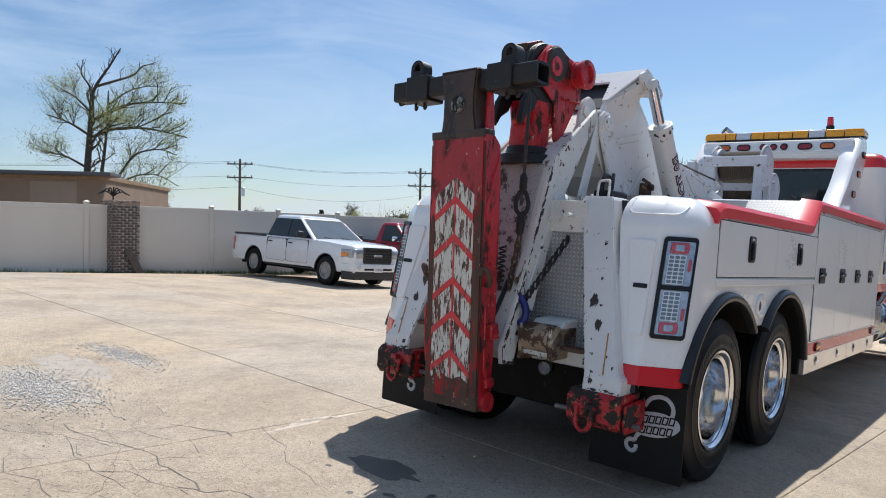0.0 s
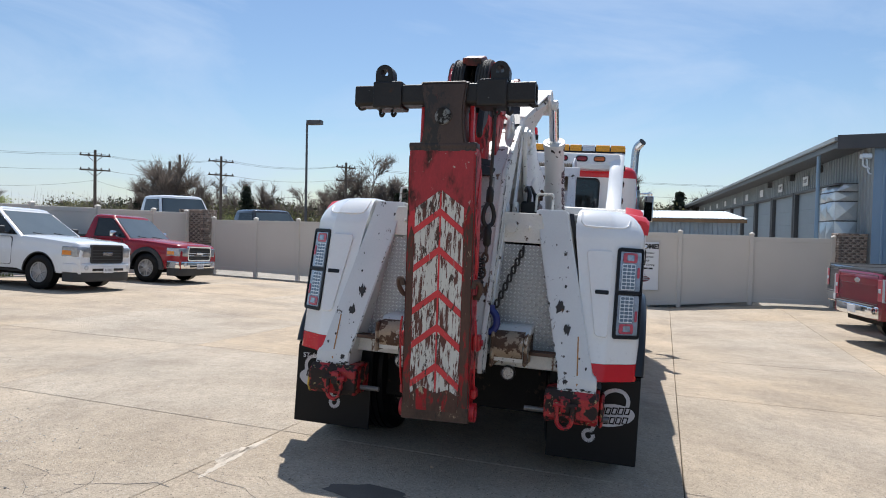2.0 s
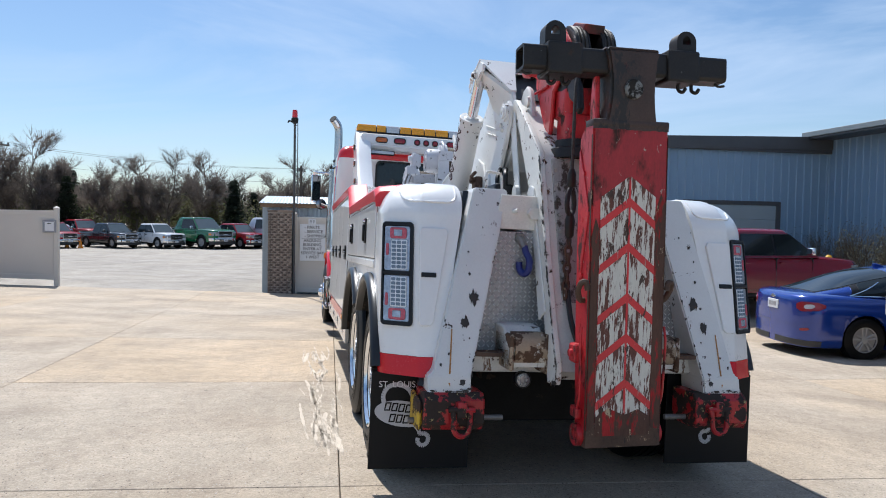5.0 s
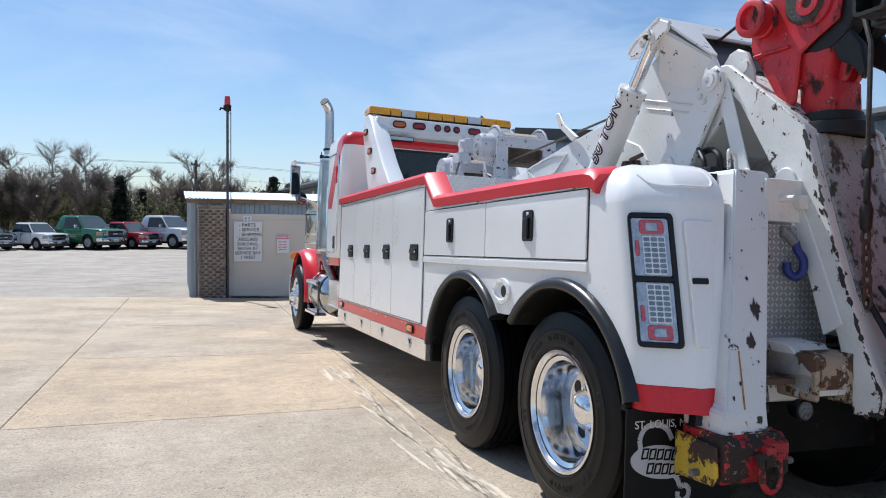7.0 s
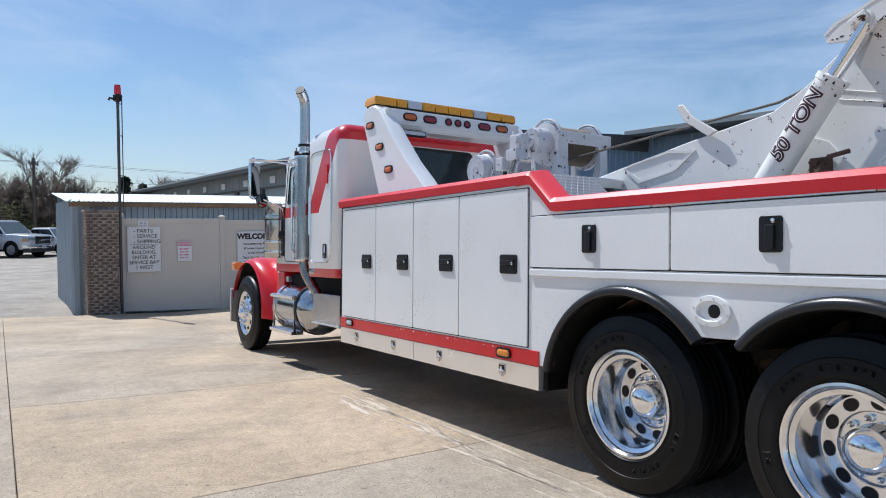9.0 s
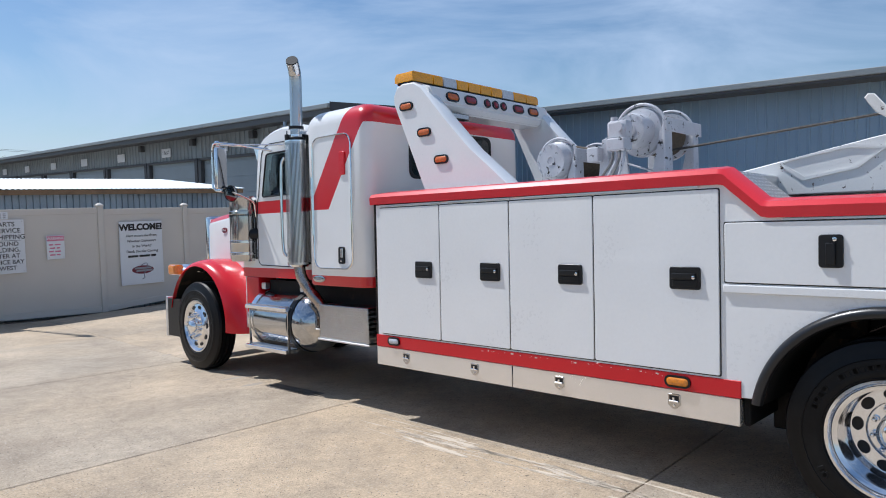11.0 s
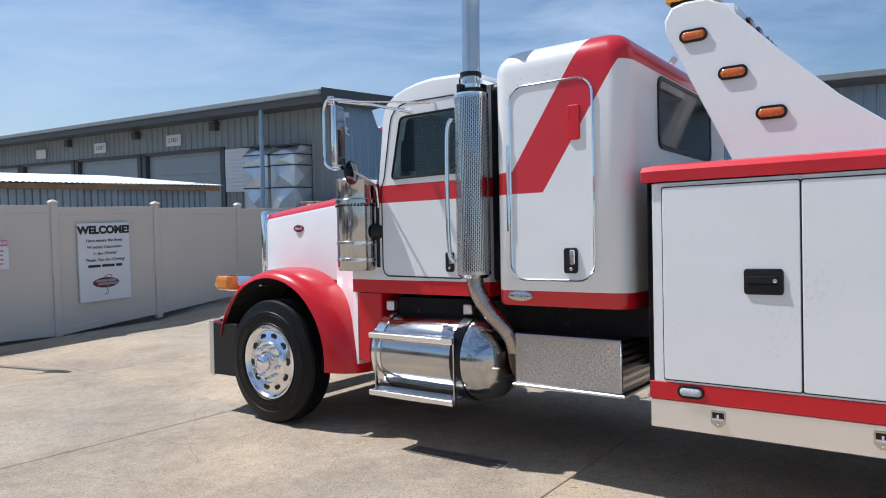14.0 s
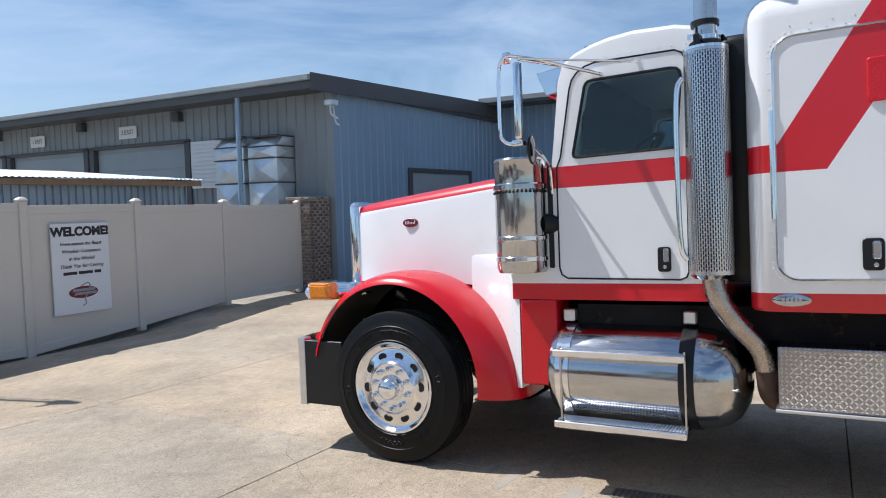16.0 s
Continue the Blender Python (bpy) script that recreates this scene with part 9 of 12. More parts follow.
    tube(bm, [(s * 1.03, 8.12, 2.735), (mx, my, 2.775)], 0.0075, 8)
    part("mirror_stay", bm, "chrome", mi)
    bm = B()
    box(bm, mx - 0.02, mx + 0.02, my + 0.05, my + 0.10, 2.76, 2.83, 0.01, 2)
    part("top_bracket", bm, "chrome", mi)
    bm = B()
    box(bm, mx - 0.03, mx + 0.03, my - 0.03, my + 0.05, 2.235, 2.275, 0.01, 2)
    part("bottom_bracket", bm, "chrome", mi)
    cvx = Matrix.Translation((s * 1.36, 8.42, 2.22)) @ Matrix.Rotation(radians(-8 * s), 4, "Z")
    bm = B()
    lathe(bm, [(0.035, 0.0), (0.03, 0.05), (0.01, 0.092), (0.0, 0.096), (-0.004, 0.09)], "y", (0, 0, 0), 28, m=cvx)
    cm = part("convex_mirror", bm, "black", mi, "small round mirror in a black rim")
    bm = B()
    lathe(bm, [(-0.003, 0.09), (-0.011, 0.055), (-0.015, 0.0)], "y", (0, 0, 0), 28, m=cvx)
    part("convex_glass", bm, "mirror", cm)
    # tank and steps
    tx, tz = s * 0.87, 0.75
    bm = B()
    lathe(bm, [(7.215, 0.0), (7.22, 0.07), (7.24, 0.15), (7.285, 0.235), (7.345, 0.29), (7.42, 0.32), (7.50, 0.33), (8.36, 0.33), (8.40, 0.325), (8.45, 0.29), (8.475, 0.20), (8.48, 0.05)], "y", (tx, 0, tz), 48)
    tk = part("fuel_tank", bm, "dark_chrome", truck, "polished round fuel tank")
    for y in (7.56, 8.34):
        bm = B()
        lathe(bm, [(y - 0.045, 0.331), (y - 0.045, 0.339), (y + 0.045, 0.339), (y + 0.045, 0.331)], "y", (tx, 0, tz), 48, close=True)
        part("tank_strap", bm, "black" if y < 8 else "polish", tk)
        bm = B()
        prism(bm, [(s * (0.87 + u), z) for u, z in ((0.345, 0.95), (0.345, 0.44), (0.31, 0.42), (0.335, 0.75), (0.30, 0.93))], "y", y - 0.006, y + 0.006, 0.0)
        part("step_bracket", bm, "dark_chrome", tk)
        bm = B()
        box(bm, s * 0.95, s * 1.02, y - 0.04, y + 0.04, 1.09, 1.17, 0.008, 1)
        part("strap_bolt", bm, "alu", tk)
    for z0, x0, x1 in ((0.885, 1.10, 1.245), (0.425, 1.08, 1.25)):
        bm = B()
        box(bm, s * x0, s * x1, 7.555, 8.385, z0, z0 + 0.045, 0.006, 1)
        stp = part("tank_step", bm, "polish", tk, "polished step tread")
        bm = B()
        for i in range(40):
            for j in range(5):
                lathe(bm, [(z0 + 0.045, 0.009), (z0 + 0.049, 0.007), (z0 + 0.049, 0.0)], "z", (s * (x0 + 0.018 + j * 0.027), 7.575 + i * 0.0202, 0), 6)
        tagged(part("grip_studs", bm, "alu", stp), kind="stuff")
    bm = B()
    lathe(bm, [(tz + 0.32, 0.06), (tz + 0.36, 0.06), (tz + 0.365, 0.05), (tz + 0.365, 0.0)], "z", (tx + s * 0.02, 7.98, 0), 24)
    part("tank_cap", bm, "polish", tk)
    # tread-plate box behind the tank
    bm = B()
    box(bm, s * 0.62, s * 1.155, 6.27, 7.065, 0.645, 1.0, 0.012, 2)
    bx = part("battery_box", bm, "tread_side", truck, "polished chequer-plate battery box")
    bm = B()
    box(bm, s * 0.60, s * 1.17, 6.25, 7.08, 0.625, 0.645, 0.004, 1)
    part("box_ledge", bm, "alu", bx)
bm = B()
box(bm, -0.95, 0.95, 6.1, 8.3, 1.0, 1.2)
part("cab_floor", bm, "chassis", truck)


# ---- parked vehicles: x right, y ahead, z up, origin on the ground under the middle ----
M.update({
    "car_white": surface("white_car_paint", (0.78, 0.79, 0.80), 0.25, var=0.02, bump=0.0, coat=0.8),
    "car_red": surface("red_car_paint", (0.30, 0.006, 0.015), 0.22, var=0.03, bump=0.0, coat=0.3),
    "car_maroon": surface("maroon_car_paint", (0.20, 0.005, 0.019), 0.2, var=0.03, bump=0.0, coat=0.4),
    "car_blue": surface("blue_car_paint", (0.004, 0.040, 0.28), 0.22, 0.25, var=0.03, bump=0.0, coat=1.0),
    "car_grey": surface("dark_grey_car_paint", (0.06, 0.065, 0.075), 0.25, 0.3, var=0.03, bump=0.0, coat=0.8),
    "car_black": surface("black_car_paint", (0.02, 0.021, 0.024), 0.2, var=0.03, bump=0.0, coat=0.9),
    "car_green": surface("green_car_paint", (0.01, 0.13, 0.045), 0.25, var=0.03, bump=0.0, coat=0.9),
    "car_silver": surface("silver_car_paint", (0.55, 0.57, 0.60), 0.28, 0.3, var=0.03, bump=0.0, coat=0.8),
    "car_glass": surface("car_window_glass", (0.012, 0.017, 0.019), 0.03, var=0.1, bump=0.0),
    # windscreen base colour lifted: sky reflection and the seen cabin are put into it
    "car_screen": surface("car_windscreen_sky_toned", (0.085, 0.105, 0.11), 0.03, var=0.15, scale=1.5, bump=0.0, coat=0.6),
    "car_trim": surface("grey_bumper_plastic", (0.035, 0.036, 0.038), 0.55, var=0.15, bump=0.004),
    "car_lamp": surface("car_headlamp_lens", (0.32, 0.34, 0.37), 0.12, 0.4, var=0.35, scale=16, bump=0.03, coat=0.9),
    "alloy": surface("painted_alloy_wheel", (0.42, 0.42, 0.43), 0.35, 0.6, var=0.06, bump=0.0, coat=0.4),
    "plate": surface("number_plate", (0.70, 0.72, 0.75), 0.4, var=0.03, bump=0.0),
})
RIMS = {}


def car_wheel(parent, x, y, R, W):
    s = 1 if x > 0 else -1
    key = (R, W)
    if key not in RIMS:
        t = B()
        h, b = W / 2, R * 0.60
        lathe(t, [(-h * 0.9, b), (-h, b + 0.05), (-h * 0.95, R - 0.04), (-h * 0.8, R), (h * 0.8, R), (h * 0.95, R - 0.04), (h, b + 0.05), (h * 0.9, b)], "x", seg=36, close=True)
        ty = mesh_of("tyre", t, "rubber")
        t = B()
        lathe(t, [(-h * 0.8, b * 0.98), (h * 0.85, b), (h * 0.9, b * 0.95), (h * 0.75, b * 0.9), (h * 0.3, b * 0.86), (h * 0.28, 0.0)], "x", seg=36)
        dish = mesh_of("rim", t, "car_trim")
        t = B()
        pairs = 6 if R >= 0.4 else 5
        for k in range(pairs):
            for e in (-1, 1):
                wi = 0.022 if pairs == 6 else 0.016
                prism(t, [(e * b * 0.07 - wi, b * 0.1), (e * b * 0.07 + wi, b * 0.1), (e * b * 0.17 + wi, b * 0.96), (e * b * 0.17 - wi, b * 0.96)], "x", h * 0.45, h * 0.86, 0.006,
                      m=Matrix.Rotation(k * math.tau / pairs, 4, "X"), seg=1)
        lathe(t, [(h * 0.4, b * 0.28), (h * 0.86, b * 0.26), (h * 0.9, b * 0.1), (h * 0.9, 0)], "x", seg=20)
        lathe(t, [(h * 0.70, b * 0.90), (h * 0.93, b * 0.93), (h * 0.95, b * 0.99), (h * 0.7, b * 1.0)], "x", seg=36)
        sp = mesh_of("spokes", t, "alloy")
        RIMS[key] = (ty, dish, sp)
    ty, dish, sp = RIMS[key]
    w = new("wheel", dish)
    w.parent, w.matrix_basis = parent, pose(x, y, R, 0, 0, 0 if s > 0 else 180)
    for nm, me in (("tyre", ty), ("spokes", sp)):
        o = new(nm, me)
        o.parent = w


def vehicle(label, m, paint, L, W, R, axle_r, axle_f, belt, hood, roof, cab, bed=True, four_doors=True, bumper="chrome", name="pickup_truck", category="pickup truck",
            group="parked vehicles", cover=False, trunk=None, flares=False, z0=None, tall=False):
    """cab: y of rear base, rear top, front top, front base of the cabin."""
    v = thing(name, label, category, m, group)
    h, W2 = L / 2, W / 2
    z0 = z0 or R * 1.05
    c0, c1, c2, c3 = cab
    back = trunk if trunk else belt
    Ra = R * 1.20
    chrome = bumper == "chrome"

    def top(y):
        if y < c0:
            z = back - (0.05 if y < -h + 0.03 else 0.0)
        elif y < c3:
            z = belt + (hood + 0.04 - belt) * (y - c0) / (c3 - c0)
        else:
            u = (y - c3) / (h - c3)
            z = hood + 0.04 - 0.09 * u ** 1.6
            d = max(0.0, (y - h + 0.16) / 0.16)
            z -= 0.17 * (1 - math.sqrt(max(0.0, 1 - d * d)))
        return z

    def half(y):
        d, e = max(0.0, (y - h + 0.60) / 0.60), max(0.0, (-h + 0.3 - y) / 0.3)
        return W2 - 0.15 * d ** 2.4 - 0.05 * e ** 2

    def low(y):
        z = z0
        for c in (axle_r, axle_f):
            if abs(y - c) < Ra:
                z = max(z, R + math.sqrt(Ra * Ra - (y - c) ** 2))
        return z
    ys = [-h, -h + 0.03, -h + 0.12, -h + 0.3, c0 - 0.02, c0 + 0.02, c3 - 0.05, c3 + 0.05, (c3 + h) / 2, h - 0.6, h - 0.4, h - 0.25, h - 0.16, h - 0.10, h - 0.05, h - 0.02, h]
    for c in (axle_r, axle_f):
        ys += [c + Ra * math.cos(radians(a)) for a in range(15, 180, 15)] + [c - Ra * 1.002, c - Ra * 0.985, c + Ra * 0.985, c + Ra * 1.002]
    ys = sorted(y for y in ys if -h <= y <= h)
    rings = []
    for y in ys:
        w, zt, zl = half(y), top(y), low(y)
        sh = zt - 0.17
        f = max([0.0] + [1 - abs(y - c) / (Ra * 1.35) for c in (axle_r, axle_f)]) ** 0.5 * 0.022
        zl = min(zl, sh - 0.03)
        lev = [max(z0 + q * (sh - z0), zl + 0.004 * i) for i, q in enumerate((0.0, 0.12, 0.30, 0.5, 0.68, 0.80, 0.86))]
        prof = [(w - 0.03 + f, lev[0]), (w - 0.012 + f, lev[1]), (w - 0.002 + f * 0.8, lev[2]), (w + f * 0.5, lev[3]), (w + 0.004, lev[4]), (w + 0.003, lev[5]), (w - 0.012, lev[6]), (w - 0.012, sh), (w - 0.02, zt - 0.09),
                (w - 0.05, zt - 0.03), (w - 0.11, zt - 0.004), (w * 0.62, zt + 0.008), (w * 0.55, zt + 0.02 if y > c3 else zt + 0.008), (0.0, zt + 0.026 if y > c3 else zt + 0.01)]
        rings.append([(-a, y, b) for a, b in prof] + [(a, y, b) for a, b in prof[-2::-1]])
    bm = B()
    vs = [[bm.verts.new(p) for p in q] for q in rings]
    n = len(vs[0])
    for a, b in zip(vs, vs[1:]):
        for k in range(n - 1):
            bm.faces.new((a[k], a[k + 1], b[k + 1], b[k]))
    for q in (vs[0], vs[-1]):
        for k in range(n // 2):
            bm.faces.new([q[k], q[k + 1], q[n - 2 - k], q[n - 1 - k]] if k < n // 2 - 1 else [q[k], q[k + 1], q[k + 2]])
    part("body", bm, paint, v)
    # cabin, rounded at its corners and over the roof
    wb, wt = W2 - 0.03, W2 - 0.19
    bm = B()
    rows = []
    zr = roof - 0.08
    for t, sx_, r_ in ((-0.06, 0.0, 0.06), (0.0, 0.0, 0.06), (0.5, 0.0, 0.08), (0.93, 0.0, 0.10), (1.0, 0.012, 0.11)):
        z = belt + (zr - belt) * t
        w, a, b = wb + (wt - wb) * t - sx_, c0 + (c1 - c0) * t + sx_, c3 + (c2 - c3) * t - sx_
        rows.append([(x, y, z) for x, y in rrect(-w, w, a, b, r_, 4)])
    for dz, ins in ((0.035, 0.035), (0.06, 0.10), (0.074, 0.22), (0.08, 0.42)):
        rows.append([(x, y, zr + dz) for x, y in rrect(-wt + ins, wt - ins, c1 + ins * 0.8, c2 - ins * 0.8, 0.11, 4)])
    loft(bm, rows)
    part("cabin", bm, paint, v)

    def panel(quad, d, mat, nm, par):
        """A pane a little proud of the cabin, with edges that run back into it."""
        q = [Vector(p) for p in quad]
        nn = (q[1] - q[0]).cross(q[3] - q[0]).normalized()
        if nn.dot(q[0] - Vector((0, (c0 + c3) / 2, q[0].z))) < 0:
            nn = -nn
        bm = B()
        f = [bm.verts.new(p + nn * d) for p in q]
        g = [bm.verts.new(p - nn * 0.03) for p in q]
        bm.faces.new(f)
        for i in range(4):
            bm.faces.new((f[i], f[(i + 1) % 4], g[(i + 1) % 4], g[i]))
        return part(nm, bm, mat, par, smooth=False)

    def side(s, y, t):
        return (s * (wb + (wt - wb) * t), y, belt + (zr - belt) * t)

    def yb(t):
        return c0 + (c1 - c0) * t + (0.10 if bed else 0.45 - 0.25 * t)

    def yf(t):
        return c3 + (c2 - c3) * t - 0.09
    mid = (c0 + c3) / 2 - 0.06
    ta, tb = 0.06, 0.90
    for s in SIDES:
        spans = [(None, mid - 0.03), (mid + 0.03, None)] if four_doors else [(max(c0 + 0.16, mid - 0.35), None)]
        first = spans[0][0]
        panel([side(s, first - 0.03 if first else yb(ta) - 0.03, ta - 0.035), side(s, yf(ta) + 0.04, ta - 0.035), side(s, yf(tb) + 0.03, tb + 0.03), side(s, first - 0.03 if first else yb(tb) - 0.03, tb + 0.03)],
              0.003, "black", "window_surround", v)
        for a, b in spans:
            w_ = panel([side(s, a if a else yb(ta), ta), side(s, b if b else yf(ta), ta), side(s, b if b else yf(tb), tb), side(s, a if a else yb(tb), tb)], 0.007, "car_glass", "side_window", v)
        for y0, y1 in ([(c0 + 0.12, mid - 0.006), (mid + 0.006, c3 - 0.20)] if four_doors else [(max(c0 + 0.12, mid - 0.4), c3 - 0.20)]):
            bm = B()
            zz = belt - 0.03
            frame_prism(bm, rrect(y0, y1, z0 + 0.10, zz, 0.07, 3), rrect(y0 + 0.007, y1 - 0.007, z0 + 0.107, zz - 0.007, 0.065, 3), "x", s * (W2 - 0.05), s * (W2 + 0.0045))
            dr = part("door", bm, "car_trim", v)
            bm = B()
            box(bm, s * (W2 - 0.02), s * (W2 + 0.03), y0 + 0.09, y0 + 0.25, belt - 0.16, belt - 0.125, 0.010, 2)
            part("door_handle", bm, "car_trim" if paint == "car_white" else paint, dr)
        bm = B()
        box(bm, s * (W2 + 0.03), s * (W2 + 0.23), c3 - 0.46, c3 - 0.36, belt + 0.03, belt + (0.30 if tall else 0.20), 0.035, 3)
        tube(bm, [(s * (W2 - 0.06), c3 - 0.36, belt + 0.03), (s * (W2 + 0.1), c3 - 0.41, belt + 0.06)], 0.022, 8)
        part("mirror", bm, "car_trim" if paint in ("car_white", "car_black") else ("chrome" if chrome else paint), v)
        for c in (axle_r, axle_f):
            bm = B()
            if flares:
                rows = []
                for k in range(15):
                    a = radians(-2 + 184 * k / 14)
                    rows.append([(s * (half(c) + dx), c + (Ra + dr_) * math.cos(a), R + (Ra + dr_) * math.sin(a)) for dx, dr_ in ((0.0, -0.015), (0.045, -0.012), (0.05, 0.04), (0.03, 0.10), (-0.02, 0.11))])
                loft(bm, rows)
            else:
                tube(bm, [(s * (half(c) - 0.012), y, z) for y, z in arc(c, R, Ra - 0.01, 4, 176, 16)], 0.018, 6)
            part("arch_lip", bm, "car_trim" if flares or paint == "car_white" else paint, v)
        # lamps
        bm = B()
        zt = hood - 0.14
        prism(bm, [(s * (W2 - 0.45), h + 0.014), (s * (W2 - 0.24), h + 0.014), (s * (W2 - 0.10), h - 0.05), (s * (W2 - 0.0), h - 0.36), (s * (W2 - 0.12), h - 0.36), (s * (W2 - 0.45), h - 0.2)], "z", zt - 0.23, zt, 0.02)
        hl = part("headlamp", bm, "car_lamp", v)
        bm = B()
        prism(bm, [(s * (W2 - 0.05), h - 0.16), (s * (W2 + 0.008), h - 0.34), (s * (W2 - 0.12), h - 0.34)], "z", zt - 0.19, zt - 0.09, 0.008)
        part("indicator", bm, "amber", hl)
        bm = B()
        zt = back - 0.10
        if bed:
            prism(bm, [(s * (W2 - 0.19), -h - 0.012), (s * (W2 - 0.06), -h - 0.008), (s * (W2 - 0.036), -h + 0.03), (s * (W2 + 0.004), -h + 0.18), (s * (W2 - 0.1), -h + 0.16)], "z", zt - 0.40, zt, 0.012)
            if L > 5.7:
                prism(bm, [(-h + 0.12, zt - 0.40), (-h + 0.16, zt - 0.40), (-h + 0.33, zt - 0.22), (-h + 0.35, zt), (-h + 0.12, zt)], "x", s * (W2 - 0.05), s * (W2 + 0.014), 0.010)
        else:
            prism(bm, [(s * (W2 - 0.62), -h - 0.012), (s * (W2 - 0.20), -h - 0.012), (s * (W2 - 0.045), -h + 0.05), (s * (W2 + 0.004), -h + 0.30), (s * (W2 - 0.2), -h + 0.2)], "z", zt - 0.26, zt - 0.10, 0.03)
        tl_ = part("tail_light", bm, "pink_lens" if bed else "red_lens", v)
        bm = B()
        if bed:
            box(bm, s * (W2 - 0.165), s * (W2 - 0.085), -h - 0.018, -h, zt - 0.25, zt - 0.17, 0.008, 1)
        else:
            box(bm, s * (W2 - 0.42), s * (W2 - 0.28), -h - 0.018, -h, zt - 0.21, zt - 0.15, 0.01, 1)
        part("reverse_light", bm, "clear_lens", tl_)
        if bed and L > 5.7:
            bm = B()
            o_ = [(-h + 0.0, zt - 0.41), (-h + 0.17, zt - 0.41), (-h + 0.345, zt - 0.225), (-h + 0.365, zt + 0.012), (-h + 0.0, zt + 0.012)]
            i_ = [(-h + 0.012, zt - 0.395), (-h + 0.16, zt - 0.395), (-h + 0.325, zt - 0.215), (-h + 0.343, zt - 0.006), (-h + 0.012, zt - 0.006)]
            frame_prism(bm, o_, i_, "x", s * (W2 - 0.05), s * (W2 + 0.017))
            part("lamp_border", bm, "clear_lens", tl_)
        car_wheel(v, s * (W2 - 0.13), axle_f, R, 0.25)
        car_wheel(v, s * (W2 - 0.13), axle_r, R, 0.25)
        bm = B()
        box(bm, s * (W2 - 0.34), s * (W2 - 0.04), axle_r + Ra + 0.02, axle_f - Ra - 0.02, z0 - 0.05, z0 + 0.08, 0.02, 1)
        part("sill", bm, "car_trim" if bed else paint, v)
    # screens with their black borders
    for t0, t1, nm, ya, yc, o in ((0.03, 0.95, "windscreen", c3, c2, 1), (0.06, 0.90, "rear_screen", c0, c1, -1)):
        def at(x, t, k):
            return (x * (wb + (wt - wb) * t - 0.10 + k), ya + (yc - ya) * t, belt + (zr - belt) * t)
        panel([at(-1, t0 - 0.02, 0.025), at(1, t0 - 0.02, 0.025), at(1, t1 + 0.02, 0.025), at(-1, t1 + 0.02, 0.025)], 0.003, "black", "screen_border", v)
        panel([at(-1, t0, 0.0), at(1, t0, 0.0), at(1, t1, 0.0), at(-1, t1, 0.0)], 0.007, "car_screen" if o > 0 else "car_glass", nm, v)
        if bed and nm == "rear_screen":
            for e in (-0.34, 0.34):
                panel([at(e - 0.012, t0, 0.0), at(e + 0.012, t0, 0.0), at(e + 0.012, t1, 0.0), at(e - 0.012, t1, 0.0)], 0.012, "black", "screen_divider", v)
    for x in (-0.45, 0.15):
        bm = B()
        tube(bm, [(x, c3 + 0.03, belt + 0.03), (x + 0.42, c3 - 0.02, belt + 0.075)], 0.010, 5)
        part("wiper", bm, "black", v)
    # grille and bumpers
    gw, gt = W2 - 0.46, hood - 0.10
    gb_ = gt - (0.38 if bed else 0.24)
    bm = B()
    prism(bm, rrect(-gw, gw, gb_, gt, 0.05, 3), "y", h - 0.08, h + 0.012, 0.01)
    gr = part("grille", bm, "black", v)
    bm = B()
    frame_prism(bm, rrect(-gw - 0.02, gw + 0.02, gb_ - 0.02, gt + 0.02, 0.06, 3), rrect(-gw + 0.02, gw - 0.02, gb_ + 0.02, gt - 0.02, 0.05, 3), "y", h - 0.05, h + 0.026)
    part("grille_surround", bm, "chrome" if chrome else "car_trim", gr)
    for k in range(4 if bed else 2):
        bm = B()
        z = gb_ + 0.055 + k * 0.068
        box(bm, -gw + 0.02, gw - 0.02, h + 0.005, h + 0.022, z, z + 0.022, 0.006, 1)
        part("grille_bar", bm, "car_trim" if not chrome or k in (0, 3) else "chrome", gr)
    bm = B()
    box(bm, -0.15, 0.15, h + 0.018, h + 0.034, (gt + gb_) / 2 - 0.035, (gt + gb_) / 2 + 0.035, 0.012, 1)
    part("maker_badge", bm, "polish", gr)

    def bumper_shape(z_a, z_b, out_, mat, nm, par, sgn=1, inset=0.0):
        bm = B()
        e = sgn * h
        pts = [(-W2 + inset, e - sgn * 0.34), (-W2 + 0.05 + inset, e - sgn * 0.10), (-W2 + 0.22, e + sgn * out_ * 0.5), (-W2 + 0.45, e + sgn * out_)]
        pts = pts + [(-x, y) for x, y in pts[::-1]] + [(W2 - 0.12 - inset, e - sgn * 0.34), (W2 - 0.3, e - sgn * 0.14), (-W2 + 0.3, e - sgn * 0.14), (-W2 + 0.12 + inset, e - sgn * 0.34)]
        prism(bm, pts, "z", z_a, z_b, 0.025, seg=3)
        return part(nm, bm, mat, par)
    bb = min(z0 + 0.02, gb_ - 0.3)
    fb = bumper_shape(bb + 0.07, gb_ - 0.03, 0.07, "chrome" if chrome else paint, "front_bumper", v)
    bumper_shape(bb - 0.14, bb + 0.09, 0.03, "car_trim", "lower_valance", fb, 1, 0.03)
    bm = B()
    box(bm, -0.5, 0.5, h + 0.05, h + 0.074, bb + 0.10, bb + 0.17, 0.02, 1)
    part("bumper_intake", bm, "black", fb)
    for s in SIDES:
        bm = B()
        lathe(bm, [(h - 0.02, 0.055), (h + 0.055, 0.055), (h + 0.06, 0.045), (h + 0.062, 0.0)], "y", (s * (W2 - 0.30), 0, bb + 0.18), 16)
        part("fog_lamp", bm, "clear_lens", fb)
    bm = B()
    box(bm, -0.16, 0.16, h + 0.072, h + 0.082, bb + 0.06, bb + 0.21, 0.004, 1)
    pl = part("front_plate", bm, "plate", fb)
